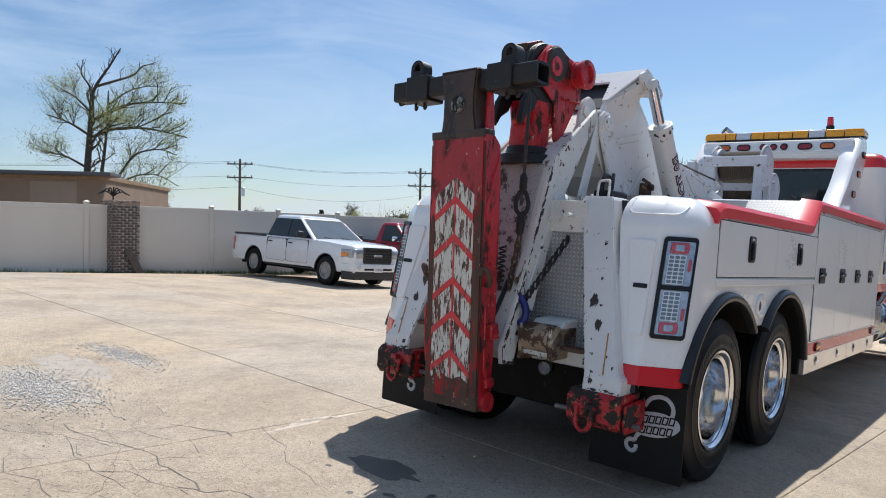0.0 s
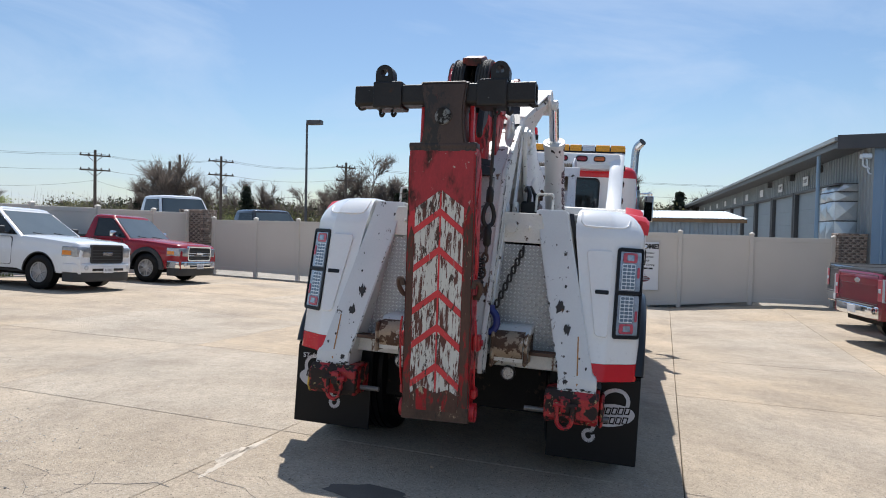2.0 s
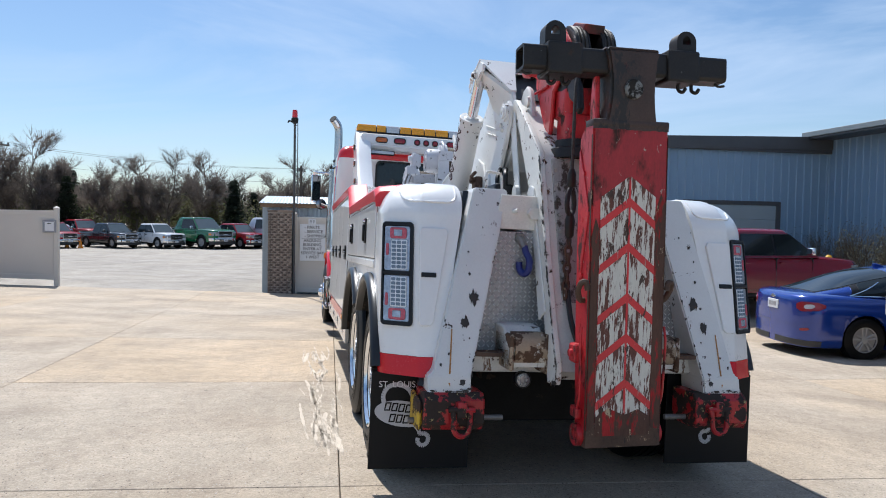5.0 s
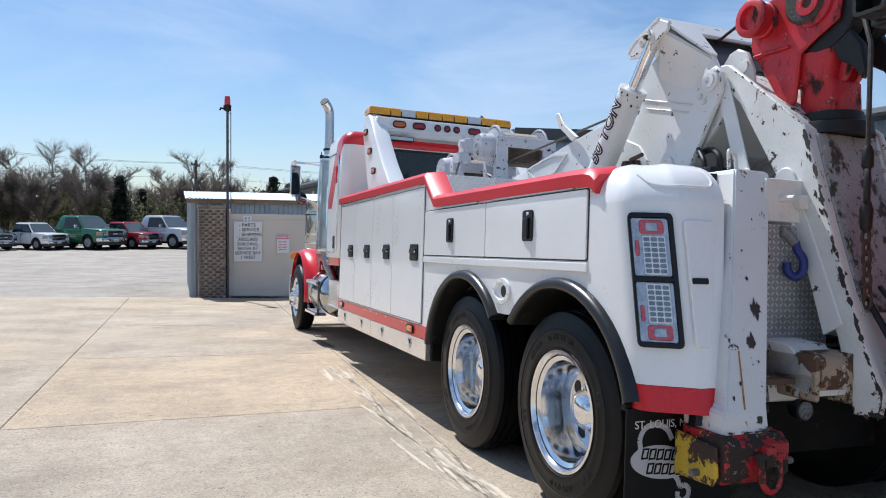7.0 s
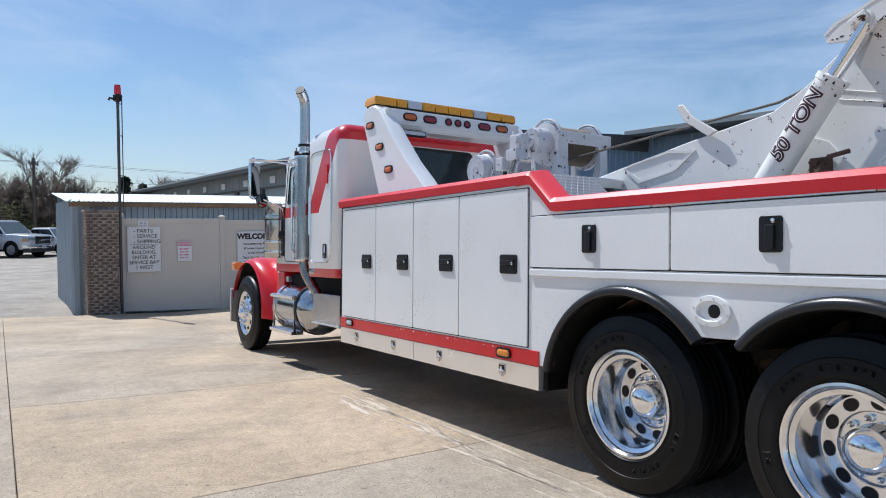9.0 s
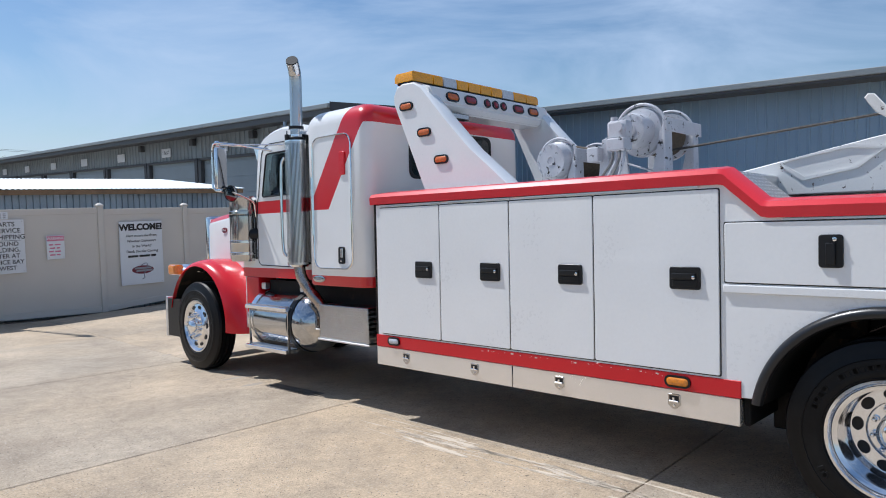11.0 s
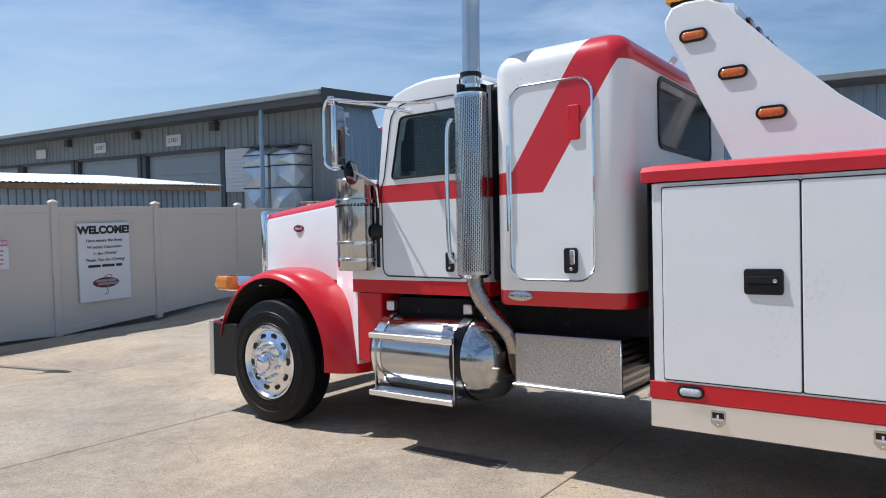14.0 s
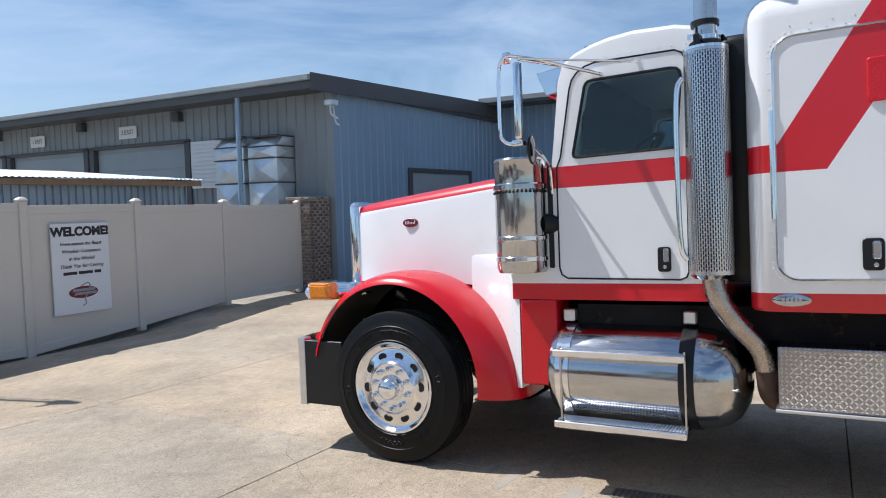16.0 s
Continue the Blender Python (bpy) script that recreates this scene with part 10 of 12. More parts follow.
    for k in range(6):
        bm = B()
        box(bm, -0.115 + k * 0.04, -0.09 + k * 0.04, h + 0.0815, h + 0.0835, bb + 0.10, bb + 0.16)
        part("plate_bar", bm, "decal_grey", pl)
    rbz = (z0 + 0.02, z0 + 0.24) if bed else (z0 - 0.08, back - 0.42)
    rb = bumper_shape(*rbz, 0.10 if bed else 0.03, "chrome" if chrome else paint, "rear_bumper", v, -1)
    if bed:
        bm = B()
        box(bm, -W2 + 0.25, W2 - 0.25, -h - 0.09, -h + 0.05, z0 + 0.235, z0 + 0.255, 0.006, 1)
        part("bumper_step", bm, "car_trim", rb)
    bm = B()
    box(bm, -0.16, 0.16, -h - (0.112 if bed else 0.02), -h + 0.02, z0 + 0.07 if bed else back - 0.38, z0 + 0.21 if bed else back - 0.24, 0.004, 1)
    part("rear_plate", bm, "plate", rb)
    bm = B()
    box(bm, -W2 + 0.30, W2 - 0.30, -h + 0.15, h - 0.2, z0 - 0.12, back - 0.1)
    box(bm, -W2 + 0.02, W2 - 0.02, axle_r + Ra, axle_f - Ra, z0, z0 + 0.1)
    part("underbody", bm, "chassis", v)
    if bed:
        bm = B()
        frame_prism(bm, rrect(-W2 + 0.03, W2 - 0.03, -h + 0.04, c0 - 0.03, 0.03, 2), rrect(-W2 + 0.12, W2 - 0.12, -h + 0.10, c0 - 0.09, 0.03, 2), "z", belt - 0.02, belt + 0.028)
        part("bed_rail", bm, "car_trim", v)
        bm = B()
        box(bm, -W2 + 0.10, W2 - 0.10, -h + 0.08, c0 - 0.07, belt - 0.02, belt + (0.05 if cover else 0.014), 0.012, 1)
        part("bed_cover" if cover else "bed_liner", bm, "black", v, "black bed cover" if cover else "")
        bm = B()
        frame_prism(bm, rrect(-W2 + 0.21, W2 - 0.21, z0 + 0.28, belt - 0.03, 0.03, 2), rrect(-W2 + 0.217, W2 - 0.217, z0 + 0.287, belt - 0.037, 0.03, 2), "y", -h - 0.004, -h + 0.03)
        tg = part("tailgate", bm, "car_trim", v)
        bm = B()
        prism(bm, [(-W2 + 0.30, belt - 0.24), (W2 - 0.30, belt - 0.24), (W2 - 0.30, belt - 0.22), (-W2 + 0.30, belt - 0.22)], "y", -h - 0.010, -h + 0.01, 0.004)
        part("tailgate_crease", bm, paint, tg)
        bm = B()
        ov = [(0.11 * math.cos(k * 0.3927), 0.05 * math.sin(k * 0.3927)) for k in range(16)]
        prism(bm, [(x, belt - 0.16 + z) for x, z in ov], "y", -h - 0.016, -h + 0.01, 0.004)
        part("badge", bm, "polish", tg)
    return v


def shell_patch(rows, off, inside, back=0.012):
    """A thin pane or panel that follows a curved surface, off proud of it."""
    g = [[Vector(p) for p in r_] for r_ in rows]
    n, k = len(g), len(g[0])
    bm = B()
    top, rim = [], {}
    for i in range(n):
        top.append([])
        for j in range(k):
            nn = (g[min(i + 1, n - 1)][j] - g[max(i - 1, 0)][j]).cross(g[i][min(j + 1, k - 1)] - g[i][max(j - 1, 0)]).normalized()
            if nn.dot(g[i][j] - Vector(inside)) < 0:
                nn = -nn
            top[i].append(bm.verts.new(g[i][j] + nn * off))
            if i in (0, n - 1) or j in (0, k - 1):
                rim[i, j] = bm.verts.new(g[i][j] - nn * back)
    for i in range(n - 1):
        for j in range(k - 1):
            bm.faces.new((top[i][j], top[i + 1][j], top[i + 1][j + 1], top[i][j + 1]))
    way = [(i, 0) for i in range(n)] + [(n - 1, j) for j in range(1, k)] + [(i, k - 1) for i in range(n - 2, -1, -1)] + [(0, j) for j in range(k - 2, 0, -1)]
    for p, q in zip(way, way[1:] + way[:1]):
        bm.faces.new((top[p[0]][p[1]], top[q[0]][q[1]], rim[q], rim[p]))
    return bm


def saloon(label, m, paint):
    """A smooth four-door saloon with a fastback roof."""
    v = thing("saloon_car", label, "car", m, "parked vehicles")
    h, W2, R, Ra, z0 = 2.34, 0.90, 0.335, 0.375, 0.20
    axles = (-1.33, 1.37)
    deck = [(-h, 0.93), (-2.29, 0.985), (-2.2, 1.015), (-1.95, 1.035), (-1.2, 1.01), (0, 0.965), (1.0, 0.94), (1.5, 0.91), (2.0, 0.80), (2.25, 0.70), (h, 0.60)]
    ridge = [(-2.02, 1.02), (-1.6, 1.15), (-1.05, 1.335), (-0.5, 1.44), (0.05, 1.465), (0.5, 1.41), (0.95, 1.21), (1.38, 0.95)]
    waist = [(-2.02, 0.60), (-1.4, 0.755), (-0.6, 0.81), (0.3, 0.82), (0.9, 0.80), (1.38, 0.70)]
    prof = [(0.935, 0.0), (0.972, 0.06), (0.985, 0.22), (0.99, 0.40), (1.0, 0.60), (1.003, 0.70), (0.985, 0.735), (0.972, 0.82), (0.945, 0.90), (0.905, 0.955), (0.83, 0.985), (0.5, 1.005), (0.0, 1.015)]

    def half(y):
        d, e = max(0.0, (-h + 0.55 - y) / 0.55), max(0.0, (y - h + 0.8) / 0.8)
        return W2 * max(0.03, (1 - min(1, d) ** 3.4) ** (1 / 3.4) * (1 - min(1, e) ** 2.6) ** (1 / 2.6))

    def skin_at(a, z, end=-1):
        """Point of the body's end corner at the angle a and the height z."""
        ln, ex = (0.55, 3.4) if end < 0 else (0.8, 2.6)
        y = end * (h - ln + ln * math.sin(a) ** (2 / ex))
        zt = through_points(deck, y)
        f = through_points([(q, p) for p, q in prof], min(1.0, max(0.0, (z - z0) / (zt - z0))))
        return (W2 * math.cos(a) ** (2 / ex) * f, y, z)
    ys = [-h + 0.55 * (1 - math.cos(k * math.pi / 28)) for k in range(15)] + [h - 0.8 * (1 - math.cos(k * math.pi / 24)) for k in range(13)] + [-1.6 + 0.2 * k for k in range(16)]
    for c in axles:
        ys += [c + Ra * math.cos(radians(a)) for a in range(0, 181, 9)] + [c - Ra * 1.01, c + Ra * 1.01]
    ys = sorted(set(round(y, 4) for y in ys))
    bm = B()
    rings = []
    for y in ys:
        w, zt = half(y), through_points(deck, y)
        zl = z0
        for c in axles:
            if abs(y - c) < Ra:
                zl = max(zl, R + math.sqrt(Ra * Ra - (y - c) ** 2))
        q = [(w * f, max(z0 + g * (zt - z0), zl + 0.003 * i)) for i, (f, g) in enumerate(prof)]
        rings.append([bm.verts.new((-a, y, b)) for a, b in q] + [bm.verts.new((a, y, b)) for a, b in q[-2::-1]])
    n = len(rings[0])
    for a, b in zip(rings, rings[1:]):
        for k in range(n - 1):
            bm.faces.new((a[k], a[k + 1], b[k + 1], b[k]))
    for q in (rings[0], rings[-1]):
        bm.faces.new(q)
    part("body", bm, paint, v)

    def section(y, a):
        zb, zr, w = through_points(deck, y) - 0.02, through_points(ridge, y), through_points(waist, y)
        c = math.cos(a)
        return (math.copysign(abs(c) ** 0.78, c) * w, y, zb + max(0.0, zr - zb) * math.sin(a) ** 0.72)

    def flank(s, y, u):
        zb, zr, w = through_points(deck, y) - 0.02, through_points(ridge, y), through_points(waist, y)
        sn = u ** (1 / 0.72)
        return (s * (1 - sn * sn) ** 0.39 * w, y, zb + max(0.0, zr - zb) * u)

    def glazing(x, y):
        zb, zr, w = through_points(deck, y) - 0.02, through_points(ridge, y), through_points(waist, y)
        c = min(1.0, abs(x) / w) ** (1 / 0.78)
        return (x, y, zb + max(0.0, zr - zb) * (1 - c * c) ** 0.36)
    mid = (0, -0.3, 0.8)
    bm = B()
    loft(bm, [[section(-2.02 + 3.40 * k / 40, math.pi * j / 28) for j in range(29)] for k in range(41)], caps=False)
    part("cabin", bm, paint, v)
    for s in SIDES:
        def strip(y0, y1, u0, u1, nn=16):
            return [[flank(s, y0 + (y1 - y0) * i / nn + 0.05 * j / 4 * (1 if y1 - y0 > 0.5 else 0), u0 + (u1 - u0) * j / 5) for j in range(6)] for i in range(nn + 1)]
        part("window_surround", shell_patch(strip(-1.50, 0.96, 0.07, 0.80), 0.003, mid), "black", v)
        for y0, y1 in ((-1.40, -0.80), (-0.76, -0.14), (-0.08, 0.88)):
            part("side_window", shell_patch(strip(y0, y1, 0.12, 0.76), 0.007, mid), "car_glass", v)
        bm = B()
        low = [flank(s, -1.52 + 2.50 * k / 24, 0.06) for k in range(25)]
        tube(bm, [(x + s * 0.008, y, z) for x, y, z in low], 0.011, 6)
        up = [flank(s, -1.52 + 0.5 * k / 8, 0.06 + 0.62 * (k / 8) ** 0.8) for k in range(9)]
        tube(bm, [(x + s * 0.008, y, z) for x, y, z in up], 0.009, 6)
        part("window_moulding", bm, "chrome", v, "bright strip round the side windows")
        for y in (-0.98, -0.10, 0.86):
            rows_ = []
            for k in range(9):
                z = 0.28 + 0.64 * k / 8
                yy = y if y > -0.9 else max(y, axles[0] + (math.sqrt(max(0, (Ra + 0.02) ** 2 - (z - R) ** 2)) if abs(z - R) < Ra + 0.02 else 0))
                f = through_points([(q, p) for p, q in prof], (z - z0) / (through_points(deck, yy) - z0))
                rows_.append([(s * W2 * f, yy, z), (s * W2 * f, yy + 0.004, z), (s * W2 * f, yy + 0.008, z)])
            part("door_seam", shell_patch(rows_, 0.0012, mid), "black", v)
        for y in (-0.86, 0.04):
            bm = B()
            box(bm, s * 0.86, s * 0.915, y, y + 0.19, 0.80, 0.832, 0.012, 2)
            part("door_handle", bm, paint, v)
        bm = B()
        box(bm, s * 0.90, s * 1.08, 0.72, 0.82, 0.96, 1.09, 0.035, 3)
        tube(bm, [(s * 0.80, 0.80, 0.97), (s * 0.95, 0.77, 0.99)], 0.02, 8)
        part("mirror", bm, paint, v)
        # wraparound rear lamp with a pale middle
        def lamp(a0, a1, zc, ha, hb, end=-1):
            out_ = []
            for i in range(13):
                a = a0 + (a1 - a0) * i / 12
                hh = ha + (hb - ha) * i / 12
                hh *= min(1.0, 0.35 + 3.0 * i / 12, 0.45 + 3.0 * (12 - i) / 12)
                out_.append([(s * p[0], p[1], p[2]) for p in (skin_at(a, zc + 0.02 * (1 - i / 12) - hh + 2 * hh * j / 4, end) for j in range(5))])
            return out_
        tl_ = part("tail_light", shell_patch(lamp(0.17, 1.02, 0.83, 0.058, 0.082), 0.010, mid), "red_lens", v)
        part("reverse_light", shell_patch(lamp(0.46, 0.78, 0.83, 0.030, 0.036), 0.014, mid), "clear_lens", tl_)
        part("reflector", shell_patch(lamp(0.62, 0.92, 0.47, 0.02, 0.02), 0.005, mid), "red_lens", v)
        part("headlamp", shell_patch(lamp(0.35, 1.05, 0.62, 0.06, 0.06, 1), 0.008, mid), "car_lamp", v)
        part("rear_valance", shell_patch([[(s * p[0], p[1], p[2]) for p in (skin_at(0.25 + 1.3 * i / 10, 0.215 + 0.09 * j / 3) for j in range(4))] for i in range(11)], 0.006, mid), "car_trim", v)
        part("bumper_crease", shell_patch([[(s * p[0], p[1], p[2]) for p in (skin_at(0.12 + 1.44 * i / 14, 0.595 + 0.012 * j / 2 - 0.05 * math.sin(1.5 * i / 14)) for j in range(3))] for i in range(15)], 0.007, mid), paint, v)
        bm = B()
        box(bm, s * 0.60, s * 0.875, axles[0] + Ra, axles[1] - Ra, 0.155, 0.25, 0.02, 1)
        part("sill", bm, paint, v)
        for c in axles:
            car_wheel(v, s * (W2 - 0.125), c, R, 0.215)
    for nm, y0, y1 in (("rear_screen", -1.92, -0.74), ("windscreen", 0.44, 1.28)):
        for k, off, mt, nm2 in ((0.80, 0.003, "black", "screen_border"), (0.755, 0.007, "car_glass", nm)):
            e = 0.03 if mt == "black" else 0.0
            part(nm2, shell_patch([[glazing(k * through_points(waist, y) * (2 * j / 14 - 1), y) for j in range(15)] for y in (y0 - e + (y1 - y0 + 2 * e) * i / 12 for i in range(13))], off, mid), mt, v)
    bm = B()
    prism(bm, [(-0.62, 1.40), (-0.42, 1.44), (-0.44, 1.45), (-0.60, 1.50), (-0.645, 1.49)], "x", -0.022, 0.022, 0.012)
    part("antenna_fin", bm, paint, v)
    bm = B()
    box(bm, -0.155, 0.155, -h - 0.012, -h + 0.02, 0.735, 0.885, 0.006, 1)
    pl = part("rear_plate", bm, "plate", v)
    for k in range(6):
        bm = B()
        box(bm, -0.11 + k * 0.038, -0.086 + k * 0.038, -h - 0.014, -h - 0.011, 0.775, 0.845)
        part("plate_bar", bm, "decal_grey", pl)
    bm = B()
    prism(bm, [(-0.075, 0.925), (-0.03, 0.925), (-0.03, 0.912), (0.03, 0.912), (0.03, 0.925), (0.075, 0.925), (0.065, 0.952), (0.03, 0.952), (0.03, 0.966), (-0.03, 0.966), (-0.03, 0.952), (-0.065, 0.952)], "y", -h - 0.012, -h + 0.06, 0.003)
    part("maker_badge", bm, "polish", v)
    bm = B()
    box(bm, -0.5, 0.5, h - 0.12, h + 0.008, 0.36, 0.58, 0.03, 2)
    part("grille", bm, "black", v)
    bm = B()
    box(bm, -0.62, 0.62, -h + 0.35, h - 0.4, 0.17, 0.80)
    part("underbody", bm, "chassis", v)
    return v


# white crew-cab pickup and red pickup by the side fence
vehicle("white crew-cab pickup parked beside the tan fence", on_slope(-13.15, 8.55, -90), "car_white", 5.4, 1.90, 0.38, -1.52, 1.74, 1.16, 1.14, 1.80,
        (-1.02, -0.80, 0.34, 1.18), bumper="paint")
vehicle("red pickup with chrome bumper parked beside the white one", on_slope(-13.55, 12.72, -90), "car_red", 5.4, 1.97, 0.40, -1.6, 1.68, 1.18, 1.15, 1.84,
        (-0.45, -0.34, 0.38, 1.06), four_doors=False, flares=True)
PICK = (5.9, 2.0, 0.43, -1.72, 1.95, 1.43, 1.36, 2.05, (-0.87, -0.66, 0.80, 1.58))
f150 = vehicle("maroon crew-cab pickup with a black bed cover", at_ground(8.45, 10.55, -82), "car_maroon", *PICK, cover=True, z0=0.58)
for s in SIDES:
    words("bed_lettering", "4X4", 0.125, pose(s * 1.008, -2.36, 1.24, 90, 0, 90 * s) @ Matrix.Diagonal((1.7, 1, 1, 1)), "plate", f150, 0.001)
vehicle("dark grey crew-cab pickup with a chrome bumper", at_ground(8.95, 13.1, -87), "car_grey", *PICK, z0=0.58)
vehicle("black pickup with a pale bumper parked beside the blue saloon", at_ground(9.0, 2.88, -85), "car_black", *PICK, cover=True, z0=0.58, bumper="chrome")
saloon("glossy blue four-door saloon car parked in the yard", at_ground(8.42, 5.70, -98), "car_blue")
# row of trucks across the lot
far = [(-20.4, 54.5, "car_red", 1.0, True), (-16.2, 55.0, "car_black", 1.0, True), (-13.0, 55.4, "car_white", 1.0, True), (-9.9, 56.0, "car_green", 1.28, False), (-6.9, 56.6, "car_red", 1.05, True),
       (-4.2, 57.2, "car_silver", 1.32, False), (-1.0, 57.8, "car_white", 1.05, True), (-24.2, 61.5, "car_silver", 1.45, False), (-20.6, 62.5, "car_red", 1.1, True), (2.4, 58.5, "car_white", 1.0, True), (-28.0, 56.0, "car_black", 1.05, True)]
for x, y, paint, k, four in far:
    col = paint[4:]
    vehicle(f"{col} truck parked in the row across the lot", at_ground(x, y, -134) @ Matrix.Scale(k, 4), paint, 5.6, 1.98, 0.42, -1.7, 1.75, 1.22, 1.2, 1.95,
            (-0.9, -0.65, 0.75, 1.4), four_doors=four, group="trucks across the lot")
# two trucks whose cabs show over the fence
vehicle("white truck cab showing over the fence", at_ground(-20.5, 24.6, -118) @ Matrix.Scale(1.62, 4), "car_white", 5.6, 1.75, 0.42, -1.7, 1.75, 1.35, 1.22, 2.18,
        (-0.4, -0.3, 0.75, 1.15), four_doors=False, group="trucks across the lot", name="heavy_truck", category="truck")
vehicle("black truck showing over the fence", at_ground(-17.2, 27.5, -120) @ Matrix.Scale(1.45, 4), "car_black", 5.6, 1.85, 0.42, -1.7, 1.75, 1.35, 1.3, 2.12,
        (-0.6, -0.45, 0.75, 1.2), four_doors=False, group="trucks across the lot", name="heavy_truck", category="truck")
for x, y in ((-17.8, 53.0), (-18.8, 53.2)):
    cone = thing("traffic_cone", "orange traffic cone on the lot", "traffic cone", at_ground(x, y), group="traffic cones")
    bm = B()
    lathe(bm, [(0.03, 0.17), (0.72, 0.03), (0.73, 0.0)], "z", seg=16)
    part("body", bm, "amber", cone)
    bm = B()
    box(bm, -0.2, 0.2, -0.2, 0.2, 0, 0.035, 0.01, 1)
    part("base", bm, "amber", cone)

# ---- signs on the fence ----
SY = 17.925


def board(name, label, x0, x1, z0, z1, mat="sign", y=SY):
    t = thing(name, label, "sign", pose(0, 0, 0))
    bm = B()
    box(bm, x0, x1, y - 0.012, y + 0.02, z0, z1, 0.003, 1)
    part("board", bm, mat, t)
    for x in (x0 + 0.04, x1 - 0.04):
        for z in (z0 + 0.04, z1 - 0.04):
            bm = B()
            lathe(bm, [(y - 0.012, 0.012), (y - 0.017, 0.009), (y - 0.018, 0.0)], "y", (x, 0, z), 8)
            part("screw", bm, "alu", t)
    return t


def line(t, text, x, z, size, mat="decal_black", y=SY, align="CENTER", shear=0.0, bold=0.0015):
    return words("lettering", text, size, pose(x, y - 0.0145, z, 90, 0, 0), mat, t, 0.001, align, shear, bold=bold)


def bars(t, x, z, widths, h, mat="decal_grey", y=SY):
    bm = B()
    u = x - (sum(widths) + 0.03 * (len(widths) - 1)) / 2
    for w in widths:
        box(bm, u, u + w, y - 0.0150, y - 0.0125, z - h / 2, z + h / 2)
        u += w + 0.03
    return part("text_bar", bm, mat, t)


wel = board("welcome_sign", "white welcome sign with black lettering and a red emblem", 1.14, 2.16, -0.15, 1.36)
line(wel, "WELCOME!", 1.65, 1.22, 0.20, bold=0.011)
for k, txt in enumerate(("Here enters the finest", "Wrecker Customers", "in the World!", "Thank You for Coming")):
    line(wel, txt, 1.65, 1.02 - k * 0.125, 0.082, "decal_black", shear=0.15)
bars(wel, 1.65, 0.53, (0.24, 0.25, 0.12), 0.05, "decal_black")
bm = B()
ring = [(0.26 * math.cos(2 * math.pi * k / 32), 0.10 * math.sin(2 * math.pi * k / 32)) for k in range(32)]
prism(bm, [(1.65 + u, 0.20 + v) for u, v in ring], "y", SY - 0.0145, SY - 0.012)
em = part("emblem", bm, "decal_red", wel, "red oval emblem with a hook")
bm = B()
for u0, u1, v in ((-0.20, 0.20, 0.215), (-0.17, 0.22, 0.155)):
    prism(bm, [(1.65 + u0, v), (1.65 + u1, v), (1.65 + u1 + 0.02, v + 0.045), (1.65 + u0 + 0.02, v + 0.045)], "y", SY - 0.0165, SY - 0.0143)
part("emblem_bar", bm, "decal_grey", em)
bm = B()
tube(bm, bend([(1.60, SY - 0.015, 0.30), (1.74, SY - 0.015, 0.37), (1.78, SY - 0.015, 0.28), (1.66, SY - 0.015, 0.08), (1.70, SY - 0.015, 0.0), (1.62, SY - 0.015, -0.03)], 5, 0.45), 0.010, 6)
part("emblem_hook", bm, "decal_grey", em)
pss = board("directions_sign", "white sign with black directions to parts and service", -1.62, -0.84, 0.36, 1.50)
for k, txt in enumerate(("- PARTS", "- SERVICE", "- SHIPPING")):
    line(pss, txt, -1.48, 1.40 - k * 0.135, 0.135, align="LEFT")
bm = B()
box(bm, -1.56, -0.90, SY - 0.0145, SY - 0.012, 1.055, 1.063)
part("rule", bm, "decal_black", pss)
for k, txt in enumerate(("AROUND", "BUILDING,", "ENTER AT", "SERVICE BAY", "1 WEST")):
    line(pss, txt, -1.23, 0.985 - k * 0.128, 0.125)
key = board("small_sign", "small white sign with faded print", -1.36, -1.13, 1.51, 1.66)
for k in range(3):
    bars(key, -1.245, 1.625 - k * 0.04, (0.07, 0.06), 0.018)
wrn = board("warning_sign", "faded pink and white warning sign", -0.42, -0.06, 0.60, 1.12)
bm = B()
box(bm, -0.415, -0.065, SY - 0.0142, SY - 0.012, 1.0, 1.11)
part("header", bm, "sign_pink", wrn)
line(wrn, "WARNING", -0.24, 1.055, 0.075, "sign", y=SY - 0.002)
for k in range(4):
    bars(wrn, -0.26, 0.92 - k * 0.075, (0.11, 0.07) if k % 2 else (0.09, 0.12), 0.03, "sign_pink")
gsg = board("gate_sign", "small white notice in a grey frame on the gate", -8.92, -8.56, 1.14, 1.50, "decal_grey")
bm = B()
box(bm, -8.86, -8.62, SY - 0.0165, SY - 0.012, 1.19, 1.45)
part("notice", bm, "sign", gsg)
bars(gsg, -8.74, 1.40, (0.1,), 0.025, "decal_black", y=SY - 0.003)

# red beacon on a pole beside the brick column
pole = thing("beacon_pole", "thin black pole with a red beacon beside the brick column", "beacon pole", pose(-1.80, 17.72, gz(-1.8, 17.72)) @ Matrix.Diagonal((1, 1, 0.973, 1)))
bm = B()
lathe(bm, [(0, 0.038), (5.35, 0.034)], "z", seg=12)
part("pole", bm, "trim_dark", pole)
bm = B()
tube(bm, [(0.09, 0, 2.5), (0.09, 0, 5.45)], 0.012, 8)
for z in (2.6, 3.5, 4.5, 5.3):
    box(bm, 0.0, 0.1, -0.012, 0.012, z, z + 0.02)
part("conduit", bm, "trim_dark", pole)
bm = B()
lathe(bm, [(5.35, 0.04), (5.38, 0.10), (5.52, 0.11), (5.54, 0.09)], "z", seg=16)
tube(bm, [(-0.05, 0, 5.42), (-0.18, 0, 5.44), (-0.2, 0, 5.38)], 0.03, 8)
part("camera_head", bm, "black", pole)
bm = B()
